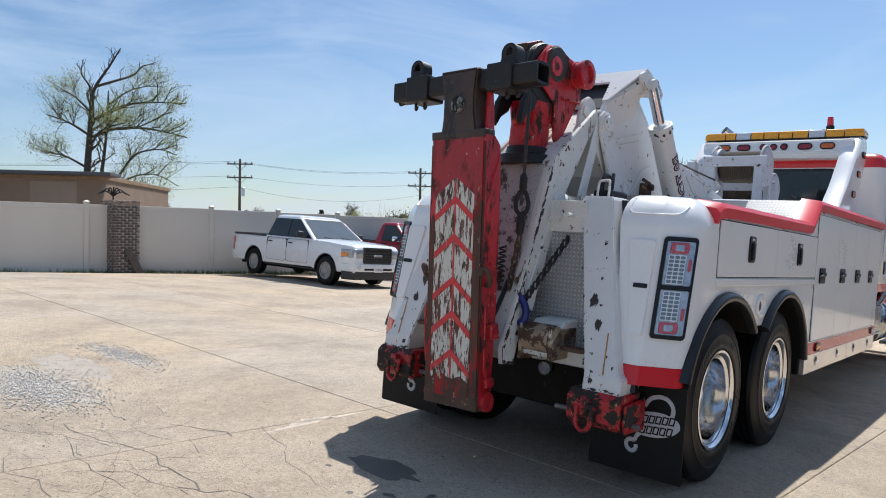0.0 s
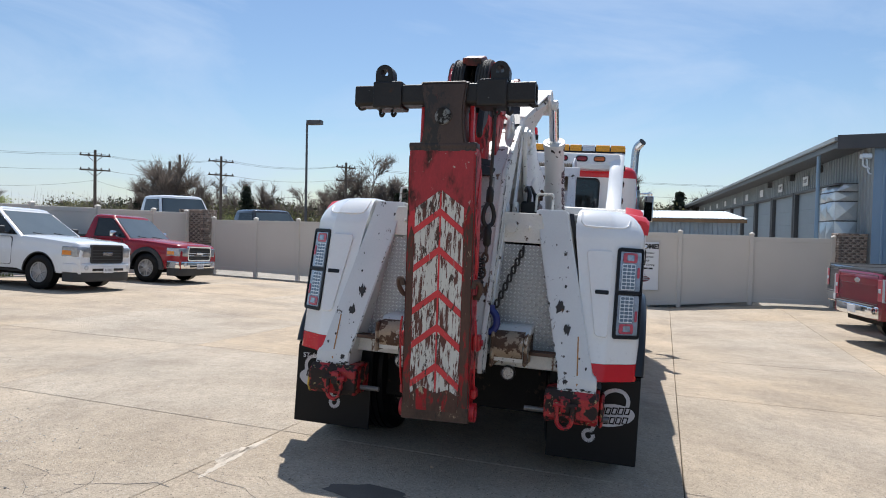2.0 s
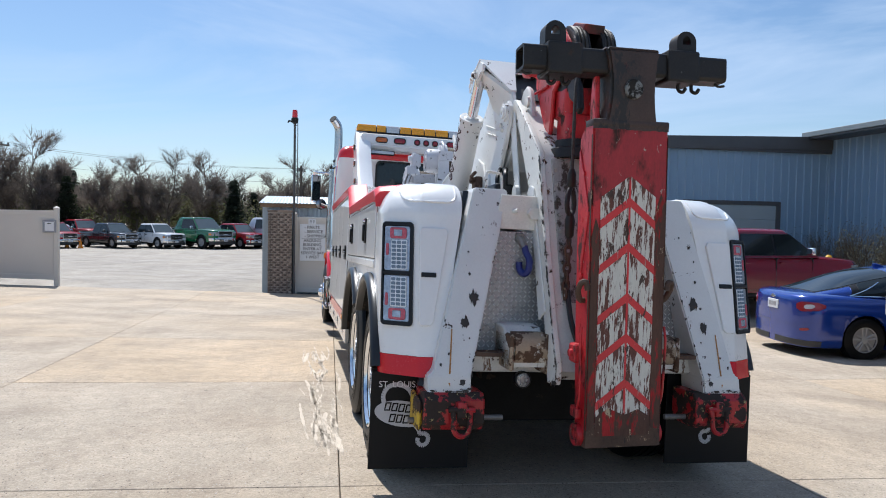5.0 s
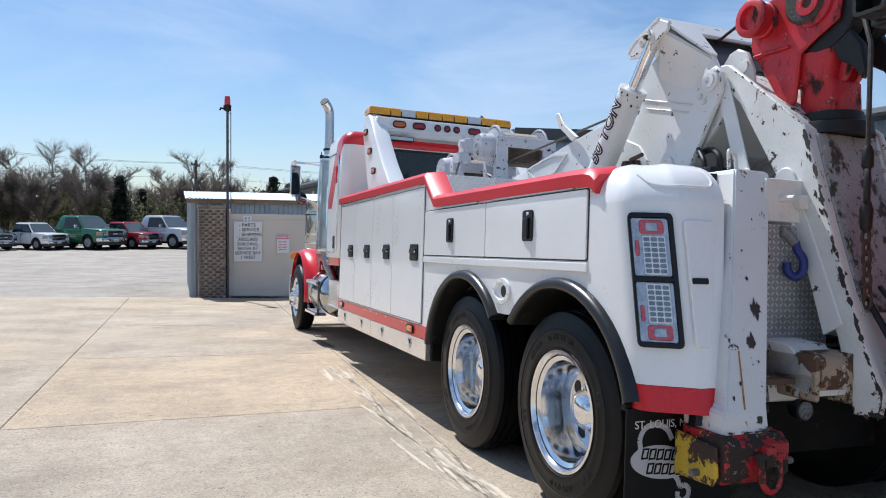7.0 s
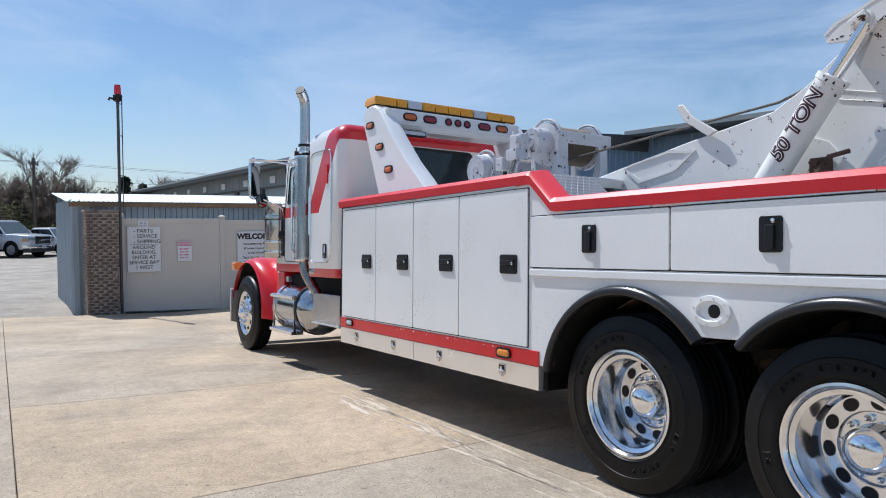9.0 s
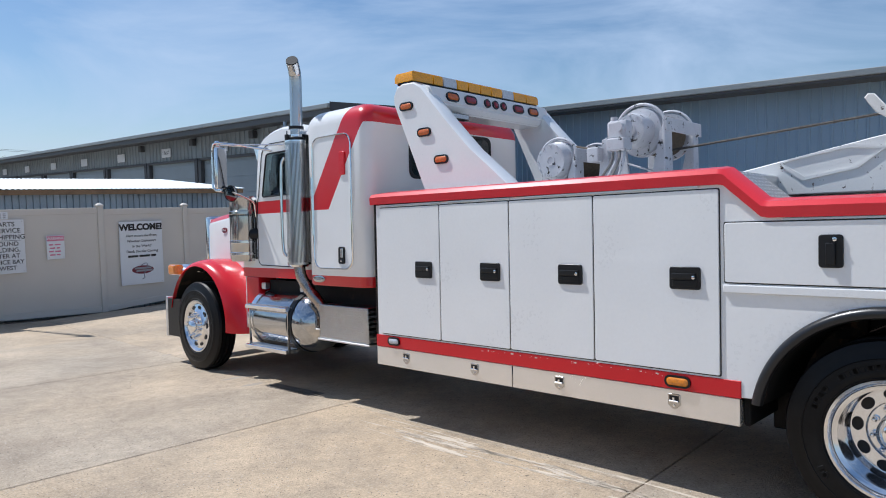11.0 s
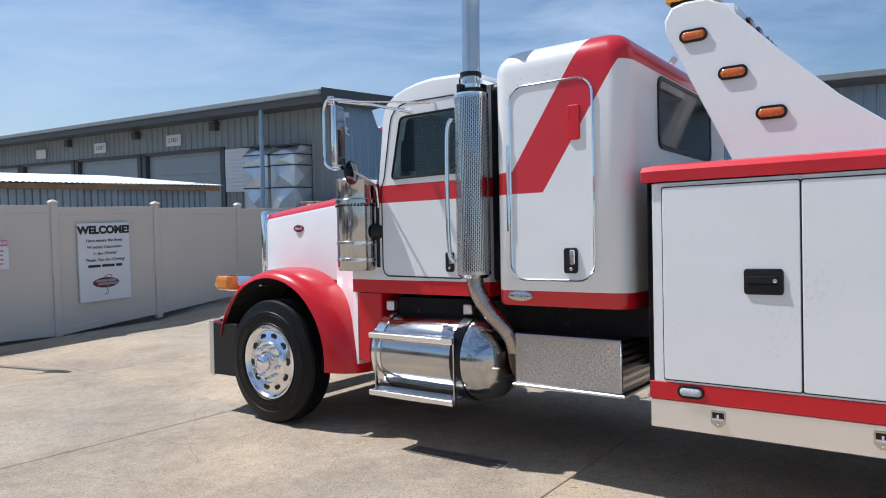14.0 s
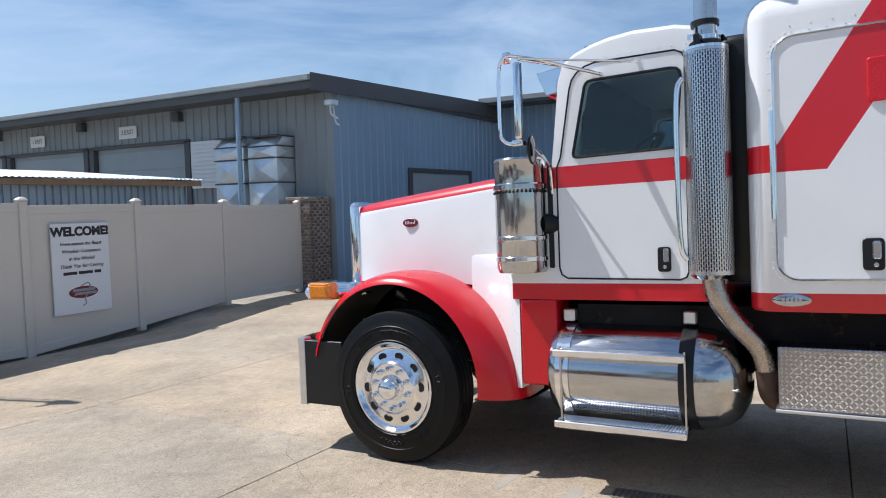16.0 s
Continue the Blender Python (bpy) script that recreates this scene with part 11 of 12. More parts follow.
lathe(bm, [(5.54, 0.085), (5.70, 0.08), (5.78, 0.07), (5.79, 0.0)], "z", seg=20)
part("red_beacon", bm, surface("red_beacon_lens", (0.75, 0.02, 0.03), 0.2, var=0.1, coat=0.5), pole, "red beacon lens")

# ---- street furniture and poles ----
lamp = thing("street_lamp", "tall dark parking-lot lamp with a box head", "street lamp", at_ground(-25.0, 48.7))
bm = B()
lathe(bm, [(0, 0.12), (11.0, 0.085)], "z", seg=12)
part("pole", bm, "trim_dark", lamp)
bm = B()
box(bm, 0.05, 1.35, -0.3, 0.3, 10.85, 11.22, 0.05, 2)
part("lamp_head", bm, "trim_dark", lamp)


def utility_pole(x, y, top, label, arms=2, twist=0.0, gear=True):
    p = thing("utility_pole", label, "utility pole", at_ground(x, y, twist), group="utility poles")
    h = top - gz(x, y)
    bm = B()
    lathe(bm, [(0, 0.17), (h, 0.11)], "z", seg=10)
    part("pole", bm, "pole_wood", p)
    for k in range(arms):
        z = h - 0.5 - 1.3 * k
        bm = B()
        box(bm, -1.25, 1.25, -0.06, 0.06, z - 0.06, z + 0.06)
        a = part("cross_arm", bm, "pole_wood", p)
        for u in (-1.15, -0.5, 0.5, 1.15):
            bm = B()
            lathe(bm, [(z + 0.06, 0.05), (z + 0.2, 0.06), (z + 0.24, 0.02)], "z", (u, 0, 0), 8)
            part("insulator", bm, "trim_dark", a)
        bm = B()
        tube(bm, [(-0.6, 0.07, z - 0.05), (0, 0.13, z - 0.6)], 0.025, 5)
        tube(bm, [(0.6, 0.07, z - 0.05), (0, 0.13, z - 0.6)], 0.025, 5)
        part("brace", bm, "pole_wood", a)
    if gear:
        bm = B()
        lathe(bm, [(h - 3.6, 0.2), (h - 2.8, 0.2), (h - 2.75, 0.15)], "z", (0.35, -0.15, 0), 12)
        part("transformer", bm, "galv", p)
    return p


POLES = [(-56.0, 33.7, 8.2), (-45.0, 47.4, 7.9), (-36.6, 54.2, 8.0), (-26.1, 59.8, 7.9), (-1.4, 67.3, 7.0)]
for k, (x, y, t) in enumerate(POLES):
    utility_pole(x, y, t, "weathered timber utility pole with cross arms", 1 if k == 4 else 2, 40 + 8 * k, k in (0, 2))
utility_pole(-39.3, 51.6, 7.9, "plain weathered timber pole", 0, 0, False)
utility_pole(-40.6, 51.9, 7.3, "plain weathered timber pole", 0, 0, False)
wires = thing("overhead_wire", "thin dark overhead wires between the utility poles", "wire", pose(0, 0, 0))
chain = [(-110, 0, 8.6)] + POLES + [(60, 82, 7.2)]
for a, b in zip(chain, chain[1:]):
    for dz, du in ((-0.3, -0.9), (-0.3, 0.9), (-1.6, -0.6), (-2.7, 0.2)):
        bm = B()
        pts = []
        for i in range(13):
            t = i / 12
            pts.append((a[0] + (b[0] - a[0]) * t + du * 0.5, a[1] + (b[1] - a[1]) * t - du * 0.6, a[2] + (b[2] - a[2]) * t + dz - 1.1 * 4 * t * (1 - t) * (0.5 if dz > -2 else 0.9)))
        tube(bm, pts, 0.014, 4)
        part("wire", bm, "trim_dark", wires)


# ---- trees ----
def branches(bm, r, p, d, length, rad, depth, tips, spread=0.55, kids=3, lift=0.12, seg=5):
    n = 3
    pts = [p]
    q, dd = p.copy(), d.copy()
    for k in range(n):
        dd = (dd + Vector((r.uniform(-1, 1), r.uniform(-1, 1), r.uniform(-0.5, 1))) * 0.13 + Vector((0, 0, lift * 0.3))).normalized()
        q = q + dd * length / n
        pts.append(q.copy())
    tube(bm, pts, rad, max(3, seg), caps=False, r_end=rad * 0.62)
    if depth == 0:
        tips.append((q.copy(), dd.copy()))
        return
    for k in range(kids):
        t = pts[1 + (k % n)] if k < kids - 1 else pts[-1]
        side = Vector((r.uniform(-1, 1), r.uniform(-1, 1), r.uniform(-0.2, 0.7))).normalized()
        nd = (dd * (1 - spread * 0.5) + side * spread * r.uniform(0.7, 1.3) + Vector((0, 0, lift))).normalized()
        branches(bm, r, t.copy(), nd, length * r.uniform(0.58, 0.78), rad * 0.58, depth - 1, tips, spread, kids, lift, seg - 1)
        if depth >= 1:
            tips.append((t.copy(), nd))


def leaf_quads(bm, r, c, n, rad, size, flat=0.6):
    for _ in range(n):
        o = Vector((r.gauss(0, 1), r.gauss(0, 1), r.gauss(0, flat))) * rad * 0.5
        a = Vector((r.uniform(-1, 1), r.uniform(-1, 1), r.uniform(-1, 1))).normalized()
        b = a.orthogonal().normalized()
        s = size * r.uniform(0.5, 1.2)
        p = c + o
        bm.faces.new([bm.verts.new(p + a * s), bm.verts.new(p + b * s * 0.5), bm.verts.new(p - a * s), bm.verts.new(p - b * s * 0.5)])


def tree(seed, label, h, kind, m, trunk=0.38):
    r = random.Random(seed)
    t = thing("tree", label, "tree", m, group="trees round the lot")
    bm = B()
    tips = []
    if kind == "evergreen":
        lathe(bm, [(0, 0.18), (h, 0.02)], "z", seg=7)
        part("trunk", bm, "bark_dark", t)
        bm = B()
        for k in range(34):
            z = h * (0.08 + 0.9 * k / 33)
            R = (h * 0.27) * (1 - k / 34) ** 0.8 + 0.15
            for j in range(9):
                a = r.uniform(0, 6.28)
                rr = R * r.uniform(0.45, 1.05)
                for q in range(4):
                    f = (q + 1) / 4
                    leaf_quads(bm, r, Vector((rr * f * math.cos(a), rr * f * math.sin(a), z - 0.25 * rr * f)), 3, 0.25, 0.20)
        part("crown", bm, "leaf_dark", t)
        return t
    if kind == "bare_wide":
        branches(bm, r, Vector((0, 0, 0)), Vector((0, 0, 1)), h * trunk * 0.75, h * 0.020, 5, tips, 1.0, 3, 0.10, 7)
    else:
        branches(bm, r, Vector((0, 0, 0)), Vector((0, 0, 1)), h * trunk * 0.9, h * 0.015, 5 if kind == "bare" else 4, tips, 0.8, 3, 0.10, 7)
    part("trunk", bm, "bark" if kind != "bare" else "twig", t)
    bm = B()
    r2 = random.Random(seed + 5)
    if kind in ("bare", "bare_wide"):
        for p, d in tips:
            for _ in range(8):
                e = p + (d + Vector((r2.uniform(-1, 1), r2.uniform(-1, 1), r2.uniform(-0.4, 1))) * 0.7).normalized() * h * 0.085 * r2.uniform(0.5, 1.3)
                w = d.orthogonal().normalized() * 0.014
                bm.faces.new([bm.verts.new(v) for v in (p - w, p + w, e + w * 0.4, e - w * 0.4)])
        part("crown", bm, "twig", t)
    else:
        for p, d in tips:
            if p.z < h * 0.22:
                continue
            leaf_quads(bm, r2, p, 9, h * 0.07, 0.11)
        part("crown", bm, "leaf_spring" if kind == "spring" else "leaf_dull", t)
    return t


# the large tree past the brown building: bare dead top, thin spring leaves below
big = thing("tree", "tall half-bare tree with thin spring leaves behind the fence", "tree", at_ground(-32.4, 11.4), group="trees round the lot")
ACROSS, ALONG = Vector((0.409, 0.912, 0)), Vector((-0.912, 0.409, 0))


def in_tree(u, z, d=0.0):
    return ACROSS * u + ALONG * d + Vector((0, 0, z + 0.1))


r = random.Random(21)
bm, tips, dead = B(), [], []


def limb(pts, rad, out, kids, reach, depth=2, end=0.35):
    """A limb along (across, height, depth) points, with boughs along its outer part."""
    p = bend([in_tree(*q) for q in pts], 4, 0.4)
    tube(bm, p, rad, 7, caps=False, r_end=rad * end)
    n = len(p)
    for k in range(kids):
        i = min(n - 2, 1 + int((n - 2) * (0.22 + 0.78 * k / max(1, kids - 1))))
        d = (p[i + 1] - p[i]).normalized()
        side = Vector((r.uniform(-1, 1), r.uniform(-1, 1), r.uniform(-0.35, 0.9))).normalized()
        branches(bm, r, p[i].copy(), (d * 0.75 + side * 0.75).normalized(), reach * r.uniform(0.7, 1.2), rad * 0.34, depth, out, 0.8, 3, 0.03, 4)


limb([(-1.30, -0.3), (-1.25, 3.0), (-1.17, 5.2), (-1.06, 6.8), (-1.01, 8.15)], 0.21, tips, 6, 0.8, 2, 0.5)
limb([(-1.01, 8.1), (-1.15, 8.5), (-1.55, 9.0), (-1.42, 9.7)], 0.06, dead, 5, 0.45, 1)
limb([(-1.01, 8.1), (-0.75, 8.7), (-0.2, 9.6), (0.23, 10.45)], 0.09, dead, 7, 0.5, 1)
limb([(-0.85, 8.45), (0.1, 8.85), (0.9, 9.2), (1.2, 9.7), (1.75, 9.85)], 0.07, dead, 6, 0.45, 1)
limb([(-0.75, 3.0), (-0.5, 4.8), (-0.35, 6.4), (-0.30, 8.3)], 0.10, tips, 8, 0.85)
for pts, rad, kids in (([(-1.06, 6.75), (-0.3, 7.2), (0.6, 7.75), (2.0, 7.95), (3.3, 8.0)], 0.085, 13), ([(-1.0, 5.95), (-0.1, 6.45), (1.2, 6.6), (2.4, 6.45), (3.4, 6.25)], 0.09, 13),
                       ([(-0.35, 6.4), (0.6, 6.45), (1.4, 6.75), (2.2, 7.3), (2.7, 7.5)], 0.05, 9), ([(-0.5, 3.2), (0.2, 4.1), (0.9, 5.3), (2.1, 5.6), (2.9, 5.3)], 0.075, 11),
                       ([(0.0, 3.6), (1.0, 4.2), (2.0, 4.3), (3.0, 3.7)], 0.05, 10), ([(-0.3, 7.6), (0.6, 8.4), (1.4, 8.7), (2.1, 8.75)], 0.045, 8), ([(-1.1, 6.0), (-2.0, 6.6), (-3.0, 6.9)], 0.07, 10),
                       ([(-1.1, 7.2), (-1.8, 7.9), (-2.4, 8.2)], 0.05, 8), ([(-1.2, 4.4), (-2.2, 5.0), (-3.2, 5.1)], 0.06, 10), ([(-1.1, 5.5, 0), (-0.6, 6.2, -1.2), (0.2, 6.4, -2.4)], 0.06, 9),
                       ([(-1.1, 6.2, 0), (-0.4, 7.0, 1.3), (0.5, 7.3, 2.4)], 0.06, 9), ([(-0.8, 3.2, 0), (0.3, 3.6, -1.2), (1.6, 3.2, -1.8)], 0.05, 9), ([(-0.5, 2.6), (0.9, 2.9), (2.4, 2.6)], 0.05, 10)):
    limb(pts, rad, tips, kids, 0.85)
part("trunk", bm, "bark_dark", big)
bm = B()
for p, d in tips:
    if p.z > 2.0:
        leaf_quads(bm, r, p, 13, 0.42, 0.030)
part("crown", bm, "leaf_spring", big)

KINDS = [tree(101, "tall bare tree beyond the lot", 9.0, "bare", at_ground(-52, 72)), tree(102, "spreading bare tree beyond the lot", 9.5, "bare_wide", at_ground(-34.6, 43.0) @ Matrix.Scale(1.25, 4)),
         tree(103, "bare tree with fine twigs beyond the lot", 8.0, "bare", at_ground(-30, 74)), tree(104, "tree with dull spring foliage beyond the lot", 6.5, "dull", at_ground(-18, 70)),
         tree(105, "dark evergreen tree beyond the lot", 7.0, "evergreen", at_ground(-24, 72)), tree(106, "dark evergreen tree beyond the lot", 5.5, "evergreen", at_ground(6, 78)),
         tree(107, "bare tree beyond the lot", 10.0, "bare", at_ground(-12, 76)), tree(108, "tree with pale spring leaves beyond the lot", 6.5, "spring", at_ground(-70, 60))]
r = random.Random(77)
spots = []
for k in range(96):
    x = -60 + 92 * k / 95 + r.uniform(-0.8, 0.8)
    spots.append((x, 67 + r.uniform(0, 15), r.choice((0, 2, 6, 6, 0, 2, 3, 4, 0, 2, 7)), r.uniform(0.66, 1.0)))
spots += [(-25.2, 65.5, 6, 1.08), (-27.6, 66.5, 0, 1.10), (-23.6, 68.0, 2, 1.15), (-22.3, 65.0, 4, 0.86), (-19.0, 66.5, 0, 0.92), (-13.6, 66.0, 6, 0.94), (-10.8, 66.8, 2, 1.02), (-8.0, 68.5, 5, 1.12), (-16.2, 68.0, 2, 0.95)]
for k in range(90):
    a = radians(-92 + 60 * k / 89)
    d = 110 + r.uniform(0, 30)
    spots.append((d * math.sin(a), d * math.cos(a), r.choice((0, 2, 1, 3, 3, 4, 7, 7)), r.uniform(0.5, 0.85)))
for x, y, kd, s in spots:
    copy_thing(KINDS[kd], at_ground(x, y, r.uniform(0, 360)) @ Matrix.Scale(s, 4))


def thicket(n, y0, y1, top, mat, size, per, label, seed, name="undergrowth"):
    """Clumps of leaves heaped into an uneven bank along the far edge of the lot."""
    q = random.Random(seed)
    bm = B()
    for k in range(n):
        x = -78 + 120 * q.random()
        y = y0 + (y1 - y0) * q.random()
        hill = top * (0.84 + 0.16 * math.sin(x * 0.43 + seed) * math.sin(x * 0.17 + 1.3 * seed))
        leaf_quads(bm, q, Vector((x, y, gz(x, y) + 0.2 + hill * q.random() ** 0.8)), per, 1.5, size * q.uniform(0.7, 1.2))
    tagged(part(name, bm, mat), label, name, kind="stuff")


thicket(3000, 68, 76, 4.6, "leaf_dull", 0.20, 14, "dull olive undergrowth along the far edge of the lot", 3)
thicket(1000, 66.5, 70, 3.4, "leaf_fresh", 0.13, 9, "fresh green undergrowth at the edge of the wood", 8)
thicket(2000, 75, 84, 5.2, "leaf_dark", 0.30, 14, "dark thicket of cedars behind the undergrowth", 5)
bm = B()
for k in range(800):
    x = -78 + 120 * r.random()
    y = 68 + r.uniform(0, 14)
    for _ in range(5):
        p = Vector((x + r.uniform(-1, 1), y, gz(x, y) + r.uniform(0, 2.0)))
        e = p + Vector((r.uniform(-0.9, 0.9), r.uniform(-0.3, 0.3), r.uniform(1.5, 5.0)))
        bm.faces.new([bm.verts.new(v) for v in (p - Vector((0.025, 0, 0)), p + Vector((0.025, 0, 0)), e + Vector((0.008, 0, 0)), e - Vector((0.008, 0, 0)))])
tagged(part("saplings", bm, "twig"), "thicket of thin bare saplings beyond the lot", "saplings", kind="stuff")
# bare shrubs by the workshop wing
for x, y, hh in ((15.4, 15.4, 2.1), (15.7, 14.0, 2.2), (15.3, 12.8, 1.9)):
    sh = thing("shrub", "leafless twiggy shrub against the blue wall", "shrub", at_ground(x, y), group="shrubs by the wall")
    bm, tips = B(), []
    for k in range(20):
        a = r.uniform(0, 6.28)
        branches(bm, r, Vector((0.25 * math.cos(a), 0.25 * math.sin(a), 0)), Vector((0.45 * math.cos(a), 0.45 * math.sin(a), 1)).normalized(), hh * 0.45, 0.018, 3, tips, 0.5, 3, 0.2, 4)
    part("stem", bm, "twig", sh)
    bm = B()
    for p, d in tips:
        leaf_quads(bm, r, p, 2, 0.14, 0.03)
    part("foliage", bm, "leaf_dull", sh)
gb = thing("utility_cabinet", "low green metal utility cabinet", "cabinet", at_ground(14.6, 10.9))
bm = B()
box(bm, -0.6, 0.9, -0.8, 0.8, 0, 1.55, 0.03, 2)
part("body", bm, "green_box", gb)
bm = B()
box(bm, -0.65, 0.95, -0.85, 0.85, 1.55, 1.62, 0.02, 1)
part("lid", bm, "green_box", gb)
bo = thing("bollard", "yellow steel bollard by the wall", "bollard", at_ground(13.6, 13.5))
bm = B()
lathe(bm, [(0, 0.09), (1.25, 0.09), (1.30, 0.05), (1.31, 0)], "z", seg=16)
part("post", bm, surface("yellow_bollard_paint", (0.75, 0.42, 0.02), 0.5, var=0.1), bo)
bd = thing("leaning_board", "weathered board leaning against the brick column", "board", at_ground(FX(4.96) + 0.40, 5.1))
bm = B()
box(bm, -0.02, 0.02, -0.11, 0.11, 0, 0.75, 0.004, 1, m=pose(0.15, 0.12, 0.0, 22, -16, 0))
part("board", bm, "pole_wood", bd)
orn = thing("iron_ornament", "black wrought-iron ornament on the column", "ornament", pose(FX(4.7), 4.7, 2.3))
bm = B()
for k in range(7):
    a = -1.1 + k * 0.37
    tube(bm, bend([(0, 0.0, 0.1), (0.02, 0.25 * math.sin(a), 0.1 + 0.28 * math.cos(a) + 0.05), (0.05, 0.5 * math.sin(a), 0.1 + 0.1 * math.cos(a))], 4, 0.5), 0.018, 6)
tube(bm, [(0, 0, -0.02), (0, 0, 0.14)], 0.02, 6)
part("scroll", bm, "black", orn)

# ---- ground details ----
gr_ = thing("drain_grate", "cast-iron trench drain grate set in the concrete", "drain grate", SLOPE @ pose(-1.09, 7.64, 0.001, 0, 0, 3))
bm = B()
frame_prism(bm, rrect(-0.085, 0.085, -0.41, 0.41, 0.01, 1), rrect(-0.072, 0.072, -0.397, 0.397, 0.01, 1), "z", -0.01, 0.005)
part("frame", bm, "grate", gr_)
bm = B()
for k in range(22):
    box(bm, -0.072, 0.072, -0.395 + k * 0.036, -0.372 + k * 0.036, -0.01, 0.004)
box(bm, -0.008, 0.008, -0.40, 0.40, -0.01, 0.0045)
part("slotted_plate", bm, "grate", gr_)
bm = B()
box(bm, -0.072, 0.072, -0.397, 0.397, 0.0, 0.0012)
part("pit", bm, "oil", gr_)
r = random.Random(9)


def stones(n, cx, cy, sx_, sy_, lo, hi, label):
    bm = B()
    for _ in range(n):
        x, y = r.gauss(cx, sx_), r.gauss(cy, sy_)
        s = r.uniform(lo, hi)
        t = B()
        bmesh.ops.create_icosphere(t, subdivisions=1, radius=s)
        for v in t.verts:
            v.co *= r.uniform(0.7, 1.2)
        join(bm, t, Matrix.Translation((x, y, s * 0.4)) @ Matrix.Diagonal((1, 1, 0.6, 1)))
    ob = tagged(part("gravel", bm, "gravel", smooth=False), label, "gravel", kind="stuff")
    ob.matrix_world = SLOPE
    return ob


stones(3600, -3.45, -2.0, 0.42, 0.22, 0.003, 0.010, "loose grey gravel scattered on broken concrete")
stones(1300, -4.55, -0.76, 0.38, 0.10, 0.003, 0.009, "grey gravel in a shallow worn strip of concrete")
stones(1200, -4.3, -1.3, 0.9, 0.45, 0.002, 0.007, "thin scatter of grey gravel on the concrete")
stones(900, -3.0, 1.0, 2.4, 4.0, 0.002, 0.005, "sparse grit over the yard")
crack([(-2.3, -2.2), (-1.904, -2.166), (-1.574, -2.016), (-1.30, -2.03), (-1.064, -2.05), (-0.76, -2.038), (-0.5, -2.1)], 0.0045, 1)
crack([(-1.95, -1.62), (-1.799, -1.537), (-1.523, -1.385), (-1.3, -1.40)], 0.0040, 2)
crack([(-0.75, -2.16), (-0.61, -2.055), (-0.444, -1.91), (-0.30, -1.93)], 0.0040, 3)
crack([(-1.45, -1.1), (-1.031, -1.255), (-0.85, -1.35), (-0.626, -1.465), (-0.352, -1.506), (-0.104, -1.544)], 0.0026, 4)
crack([(-2.0, -2.3), (-1.699, -2.385), (-1.439, -2.387), (-1.077, -2.379), (-0.735, -2.349)], 0.0028, 5)
crack([(-1.9, -2.65), (-1.536, -2.805), (-1.3, -2.7), (-0.9, -2.75)], 0.0024, 6)
crack([(-2.6, -2.1), (-2.5, -1.4), (-2.0, -0.8), (-1.9, -0.1)], 0.0014, 7)
crack([(-1.5, -1.7), (-1.2, -1.75), (-1.0, -1.6), (-0.8, -1.7)], 0.0022, 8)
crack([(3.0, -1.0), (2.6, 2.0), (2.9, 5.0)], 0.0010, 9)
crack([(-3.2, 6.9), (-2.7, 9.0), (-3.4, 11.0)], 0.0010, 10)
crack([(-2.3, 9.2), (-1.9, 9.9), (-1.35, 10.6), (-0.9, 11.0)], 0.0016, 11)
for k in range(60):
    # fine map cracks over the worn slab behind the truck
    x, y = r.uniform(-3.2, -0.3), r.uniform(-2.9, -1.0)
    a, pts = r.uniform(0, 6.28), []
    for _ in range(r.randint(3, 6)):
        pts.append((x, y))
        a += r.uniform(-0.8, 0.8)
        x, y = x + 0.22 * math.cos(a), y + 0.22 * math.sin(a)
    crack(pts, r.choice((0.0010, 0.0013, 0.0020)), 40 + k)


def patch(pts, mat, label, z=0.0022, cat="stain"):
    bm = B()
    n = len(pts)
    vs = [bm.verts.new((*p, z)) for p in pts]
    bm.faces.new(vs)
    ob = part("stain", bm, mat, ground, smooth=False)
    ob.matrix_basis = SLOPE.copy()
    return ob


def blob(cx, cy, rx, ry, n=18, rot=0.0):
    out = []
    for k in range(n):
        a = 2 * math.pi * k / n
        f = r.uniform(0.7, 1.15)
        u, v = rx * f * math.cos(a), ry * f * math.sin(a)
        out.append((cx + u * math.cos(rot) - v * math.sin(rot), cy + u * math.sin(rot) + v * math.cos(rot)))
    return out


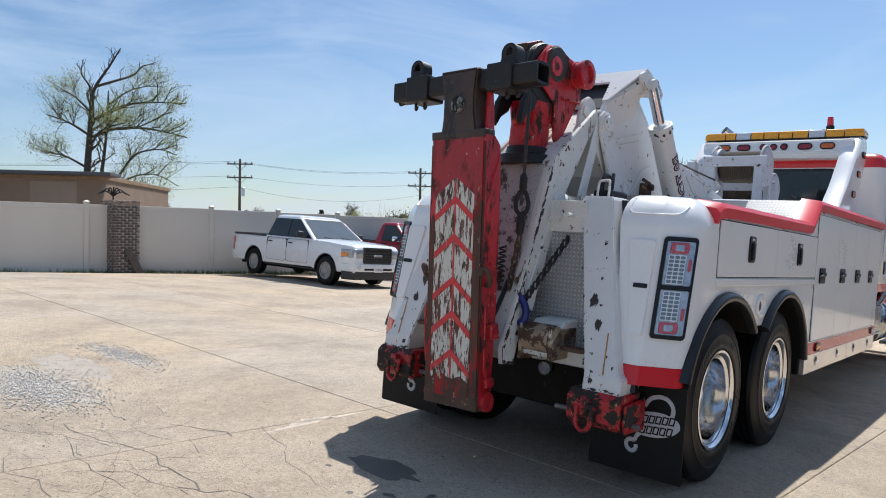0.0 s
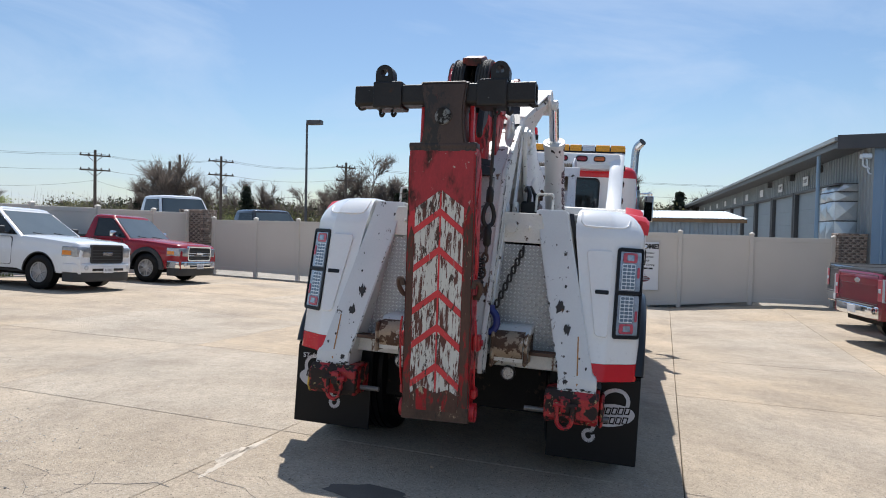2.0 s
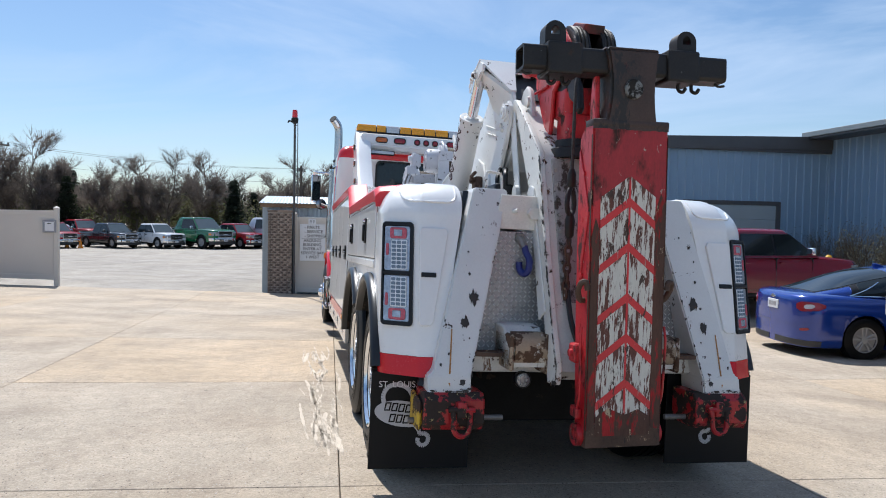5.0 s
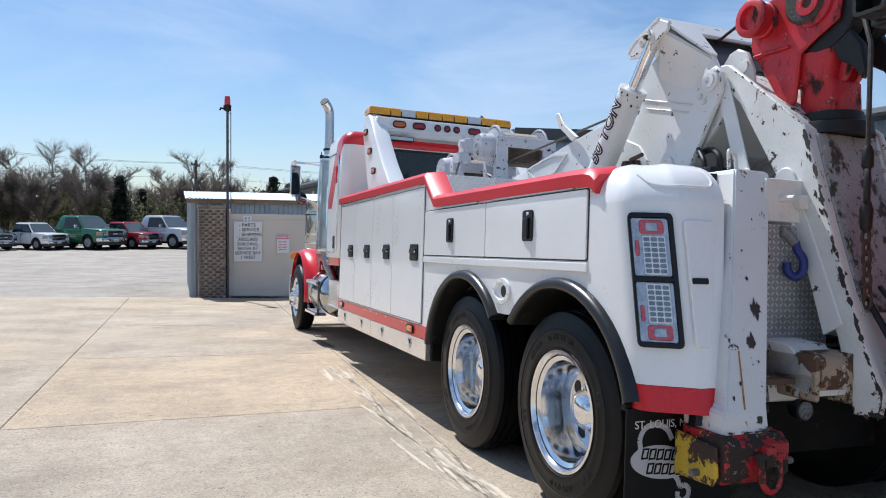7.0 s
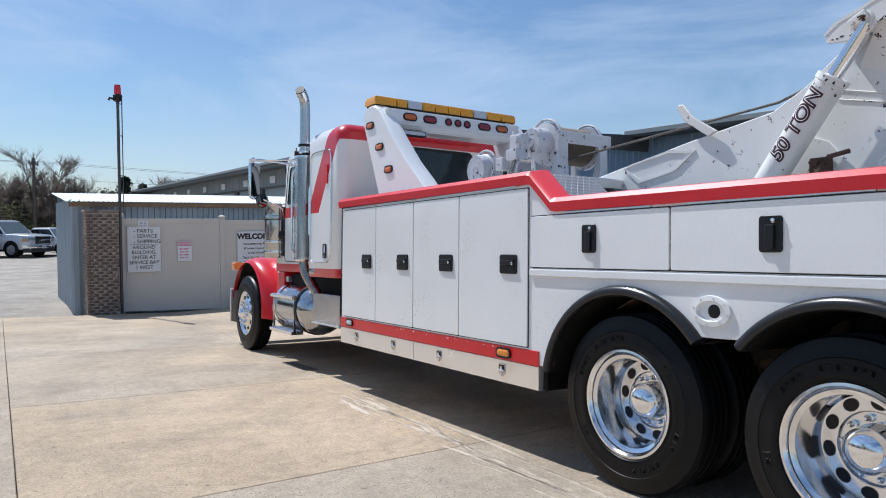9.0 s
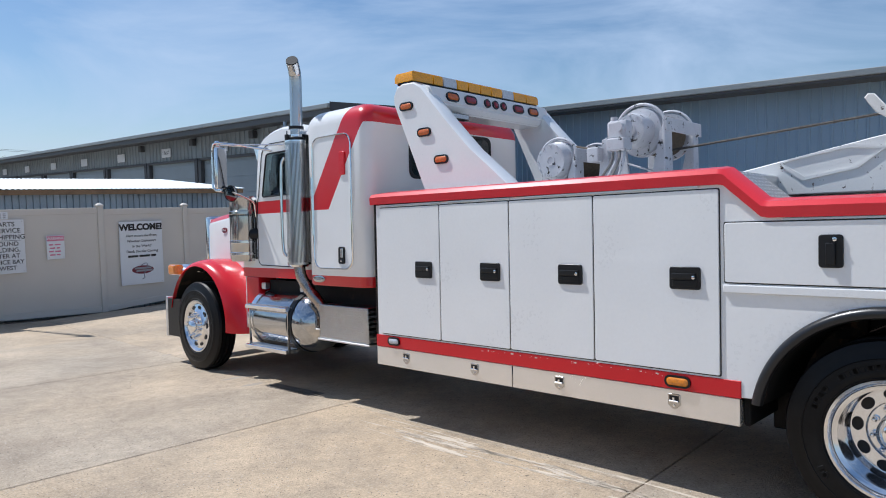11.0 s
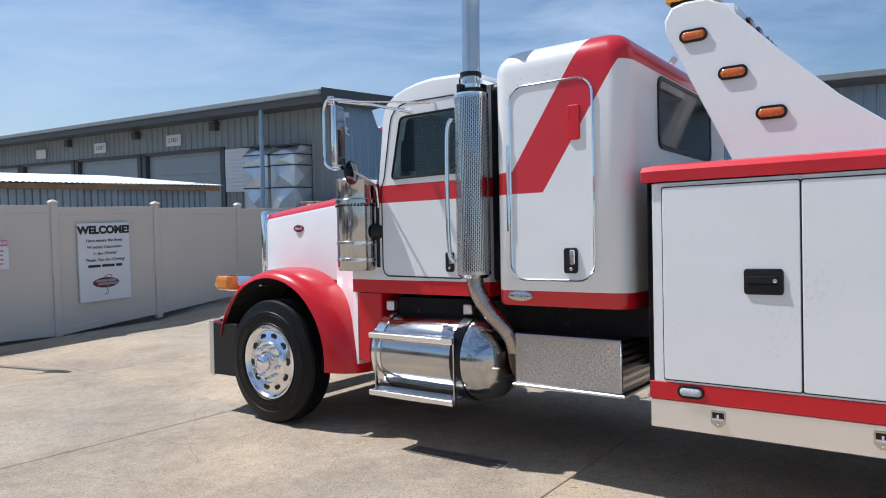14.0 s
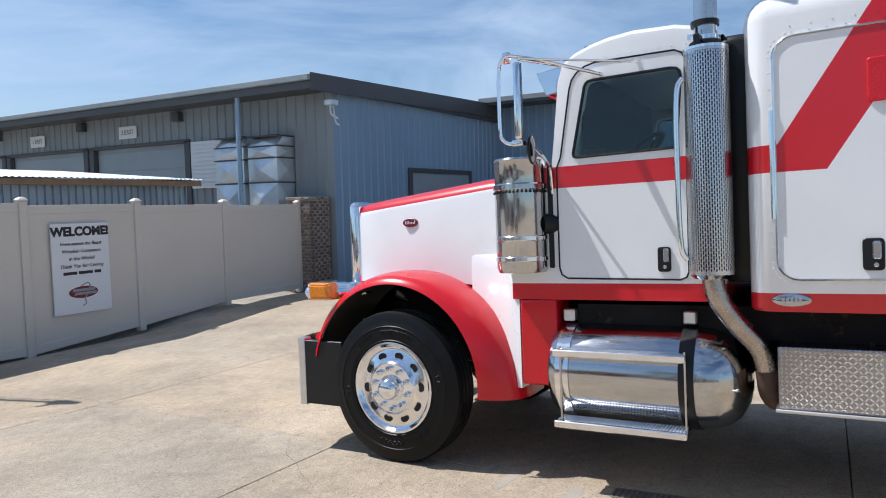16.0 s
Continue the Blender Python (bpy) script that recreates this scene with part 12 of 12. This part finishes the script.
def streak(x, y0, y1, w, seed):
    """A thin dusty tyre mark running along the truck's side."""
    q = random.Random(seed)
    bm = B()
    n = 24
    ph, amp = q.uniform(0, 6.28), q.uniform(0.02, 0.06)
    row = []
    for k in range(n + 1):
        t = k / n
        c = x + amp * math.sin(ph + 2.2 * t)
        h = w * (0.25 + 0.75 * math.sin(math.pi * t) ** 0.5) * q.uniform(0.45, 1.2)
        row.append((bm.verts.new((c - h, y0 + (y1 - y0) * t, 0.0007)), bm.verts.new((c + h, y0 + (y1 - y0) * t, 0.0007))))
    for a, b in zip(row, row[1:]):
        bm.faces.new((a[0], a[1], b[1], b[0]))
    ob = part("tyre_mark", bm, "dirt", ground, smooth=False)
    ob.matrix_basis = SLOPE.copy()


for k in range(46):
    y = r.uniform(0.6, 5.0)
    streak(-1.47 + r.gauss(0, 0.075) + 0.004 * y, y, y + r.uniform(0.3, 1.3), r.choice((0.006, 0.010, 0.016, 0.028)), 300 + k)
streak(-1.36, -1.2, -0.2, 0.035, 9)
streak(-1.40, -0.9, -0.5, 0.05, 10)
for cx, cy, rx, ry in ((-3.6, -1.9, 0.9, 0.36), (-4.5, -0.8, 0.8, 0.16), (-4.2, -1.4, 0.7, 0.25)):
    patch(blob(cx, cy, rx, ry, 90), "dust", "", 0.0005 + 0.0002 * rx)
patch(blob(-0.3, -1.0, 0.30, 0.15), "oil", "")
for cx, cy, rx, ry in ((0.05, -1.3, 0.05, 0.03), (0.22, -1.12, 0.03, 0.04), (-0.12, -1.45, 0.025, 0.02), (0.3, -1.4, 0.018, 0.018), (-0.55, -1.25, 0.03, 0.02)):
    patch(blob(cx, cy, rx, ry), "oil", "", 0.0006)
for cx, cy, rx, ry in ((-0.88, 11.1, 0.16, 0.05), (-0.46, 11.1, 0.12, 0.06), (-1.15, 8.77, 0.22, 0.05), (-1.23, 8.27, 0.16, 0.06), (-0.87, 9.19, 0.14, 0.05), (-1.0, 8.95, 0.10, 0.03)):
    patch(blob(cx, cy, rx, ry, 60), "dust", "", 0.0006)
# weeds along the side fence
bm = B()
for k in range(2600):
    y = r.uniform(-3, 11)
    x = FX(y) + 0.1 + abs(r.gauss(0, 0.15))
    if r.random() > 0.35 + 0.65 * smooth01((y - 3) / 2):
        continue
    z = gz(x, y)
    hgt = r.uniform(0.04, 0.16)
    d = Vector((r.uniform(-1, 1), r.uniform(-1, 1), 0)).normalized() * 0.012
    e = Vector((x + r.uniform(-0.05, 0.05), y + r.uniform(-0.05, 0.05), z + hgt))
    bm.faces.new([bm.verts.new(Vector((x, y, z)) - d), bm.verts.new(Vector((x, y, z)) + d), bm.verts.new(e)])
tagged(part("weeds", bm, "grass"), "green weeds along the foot of the fence", "weeds", kind="stuff")
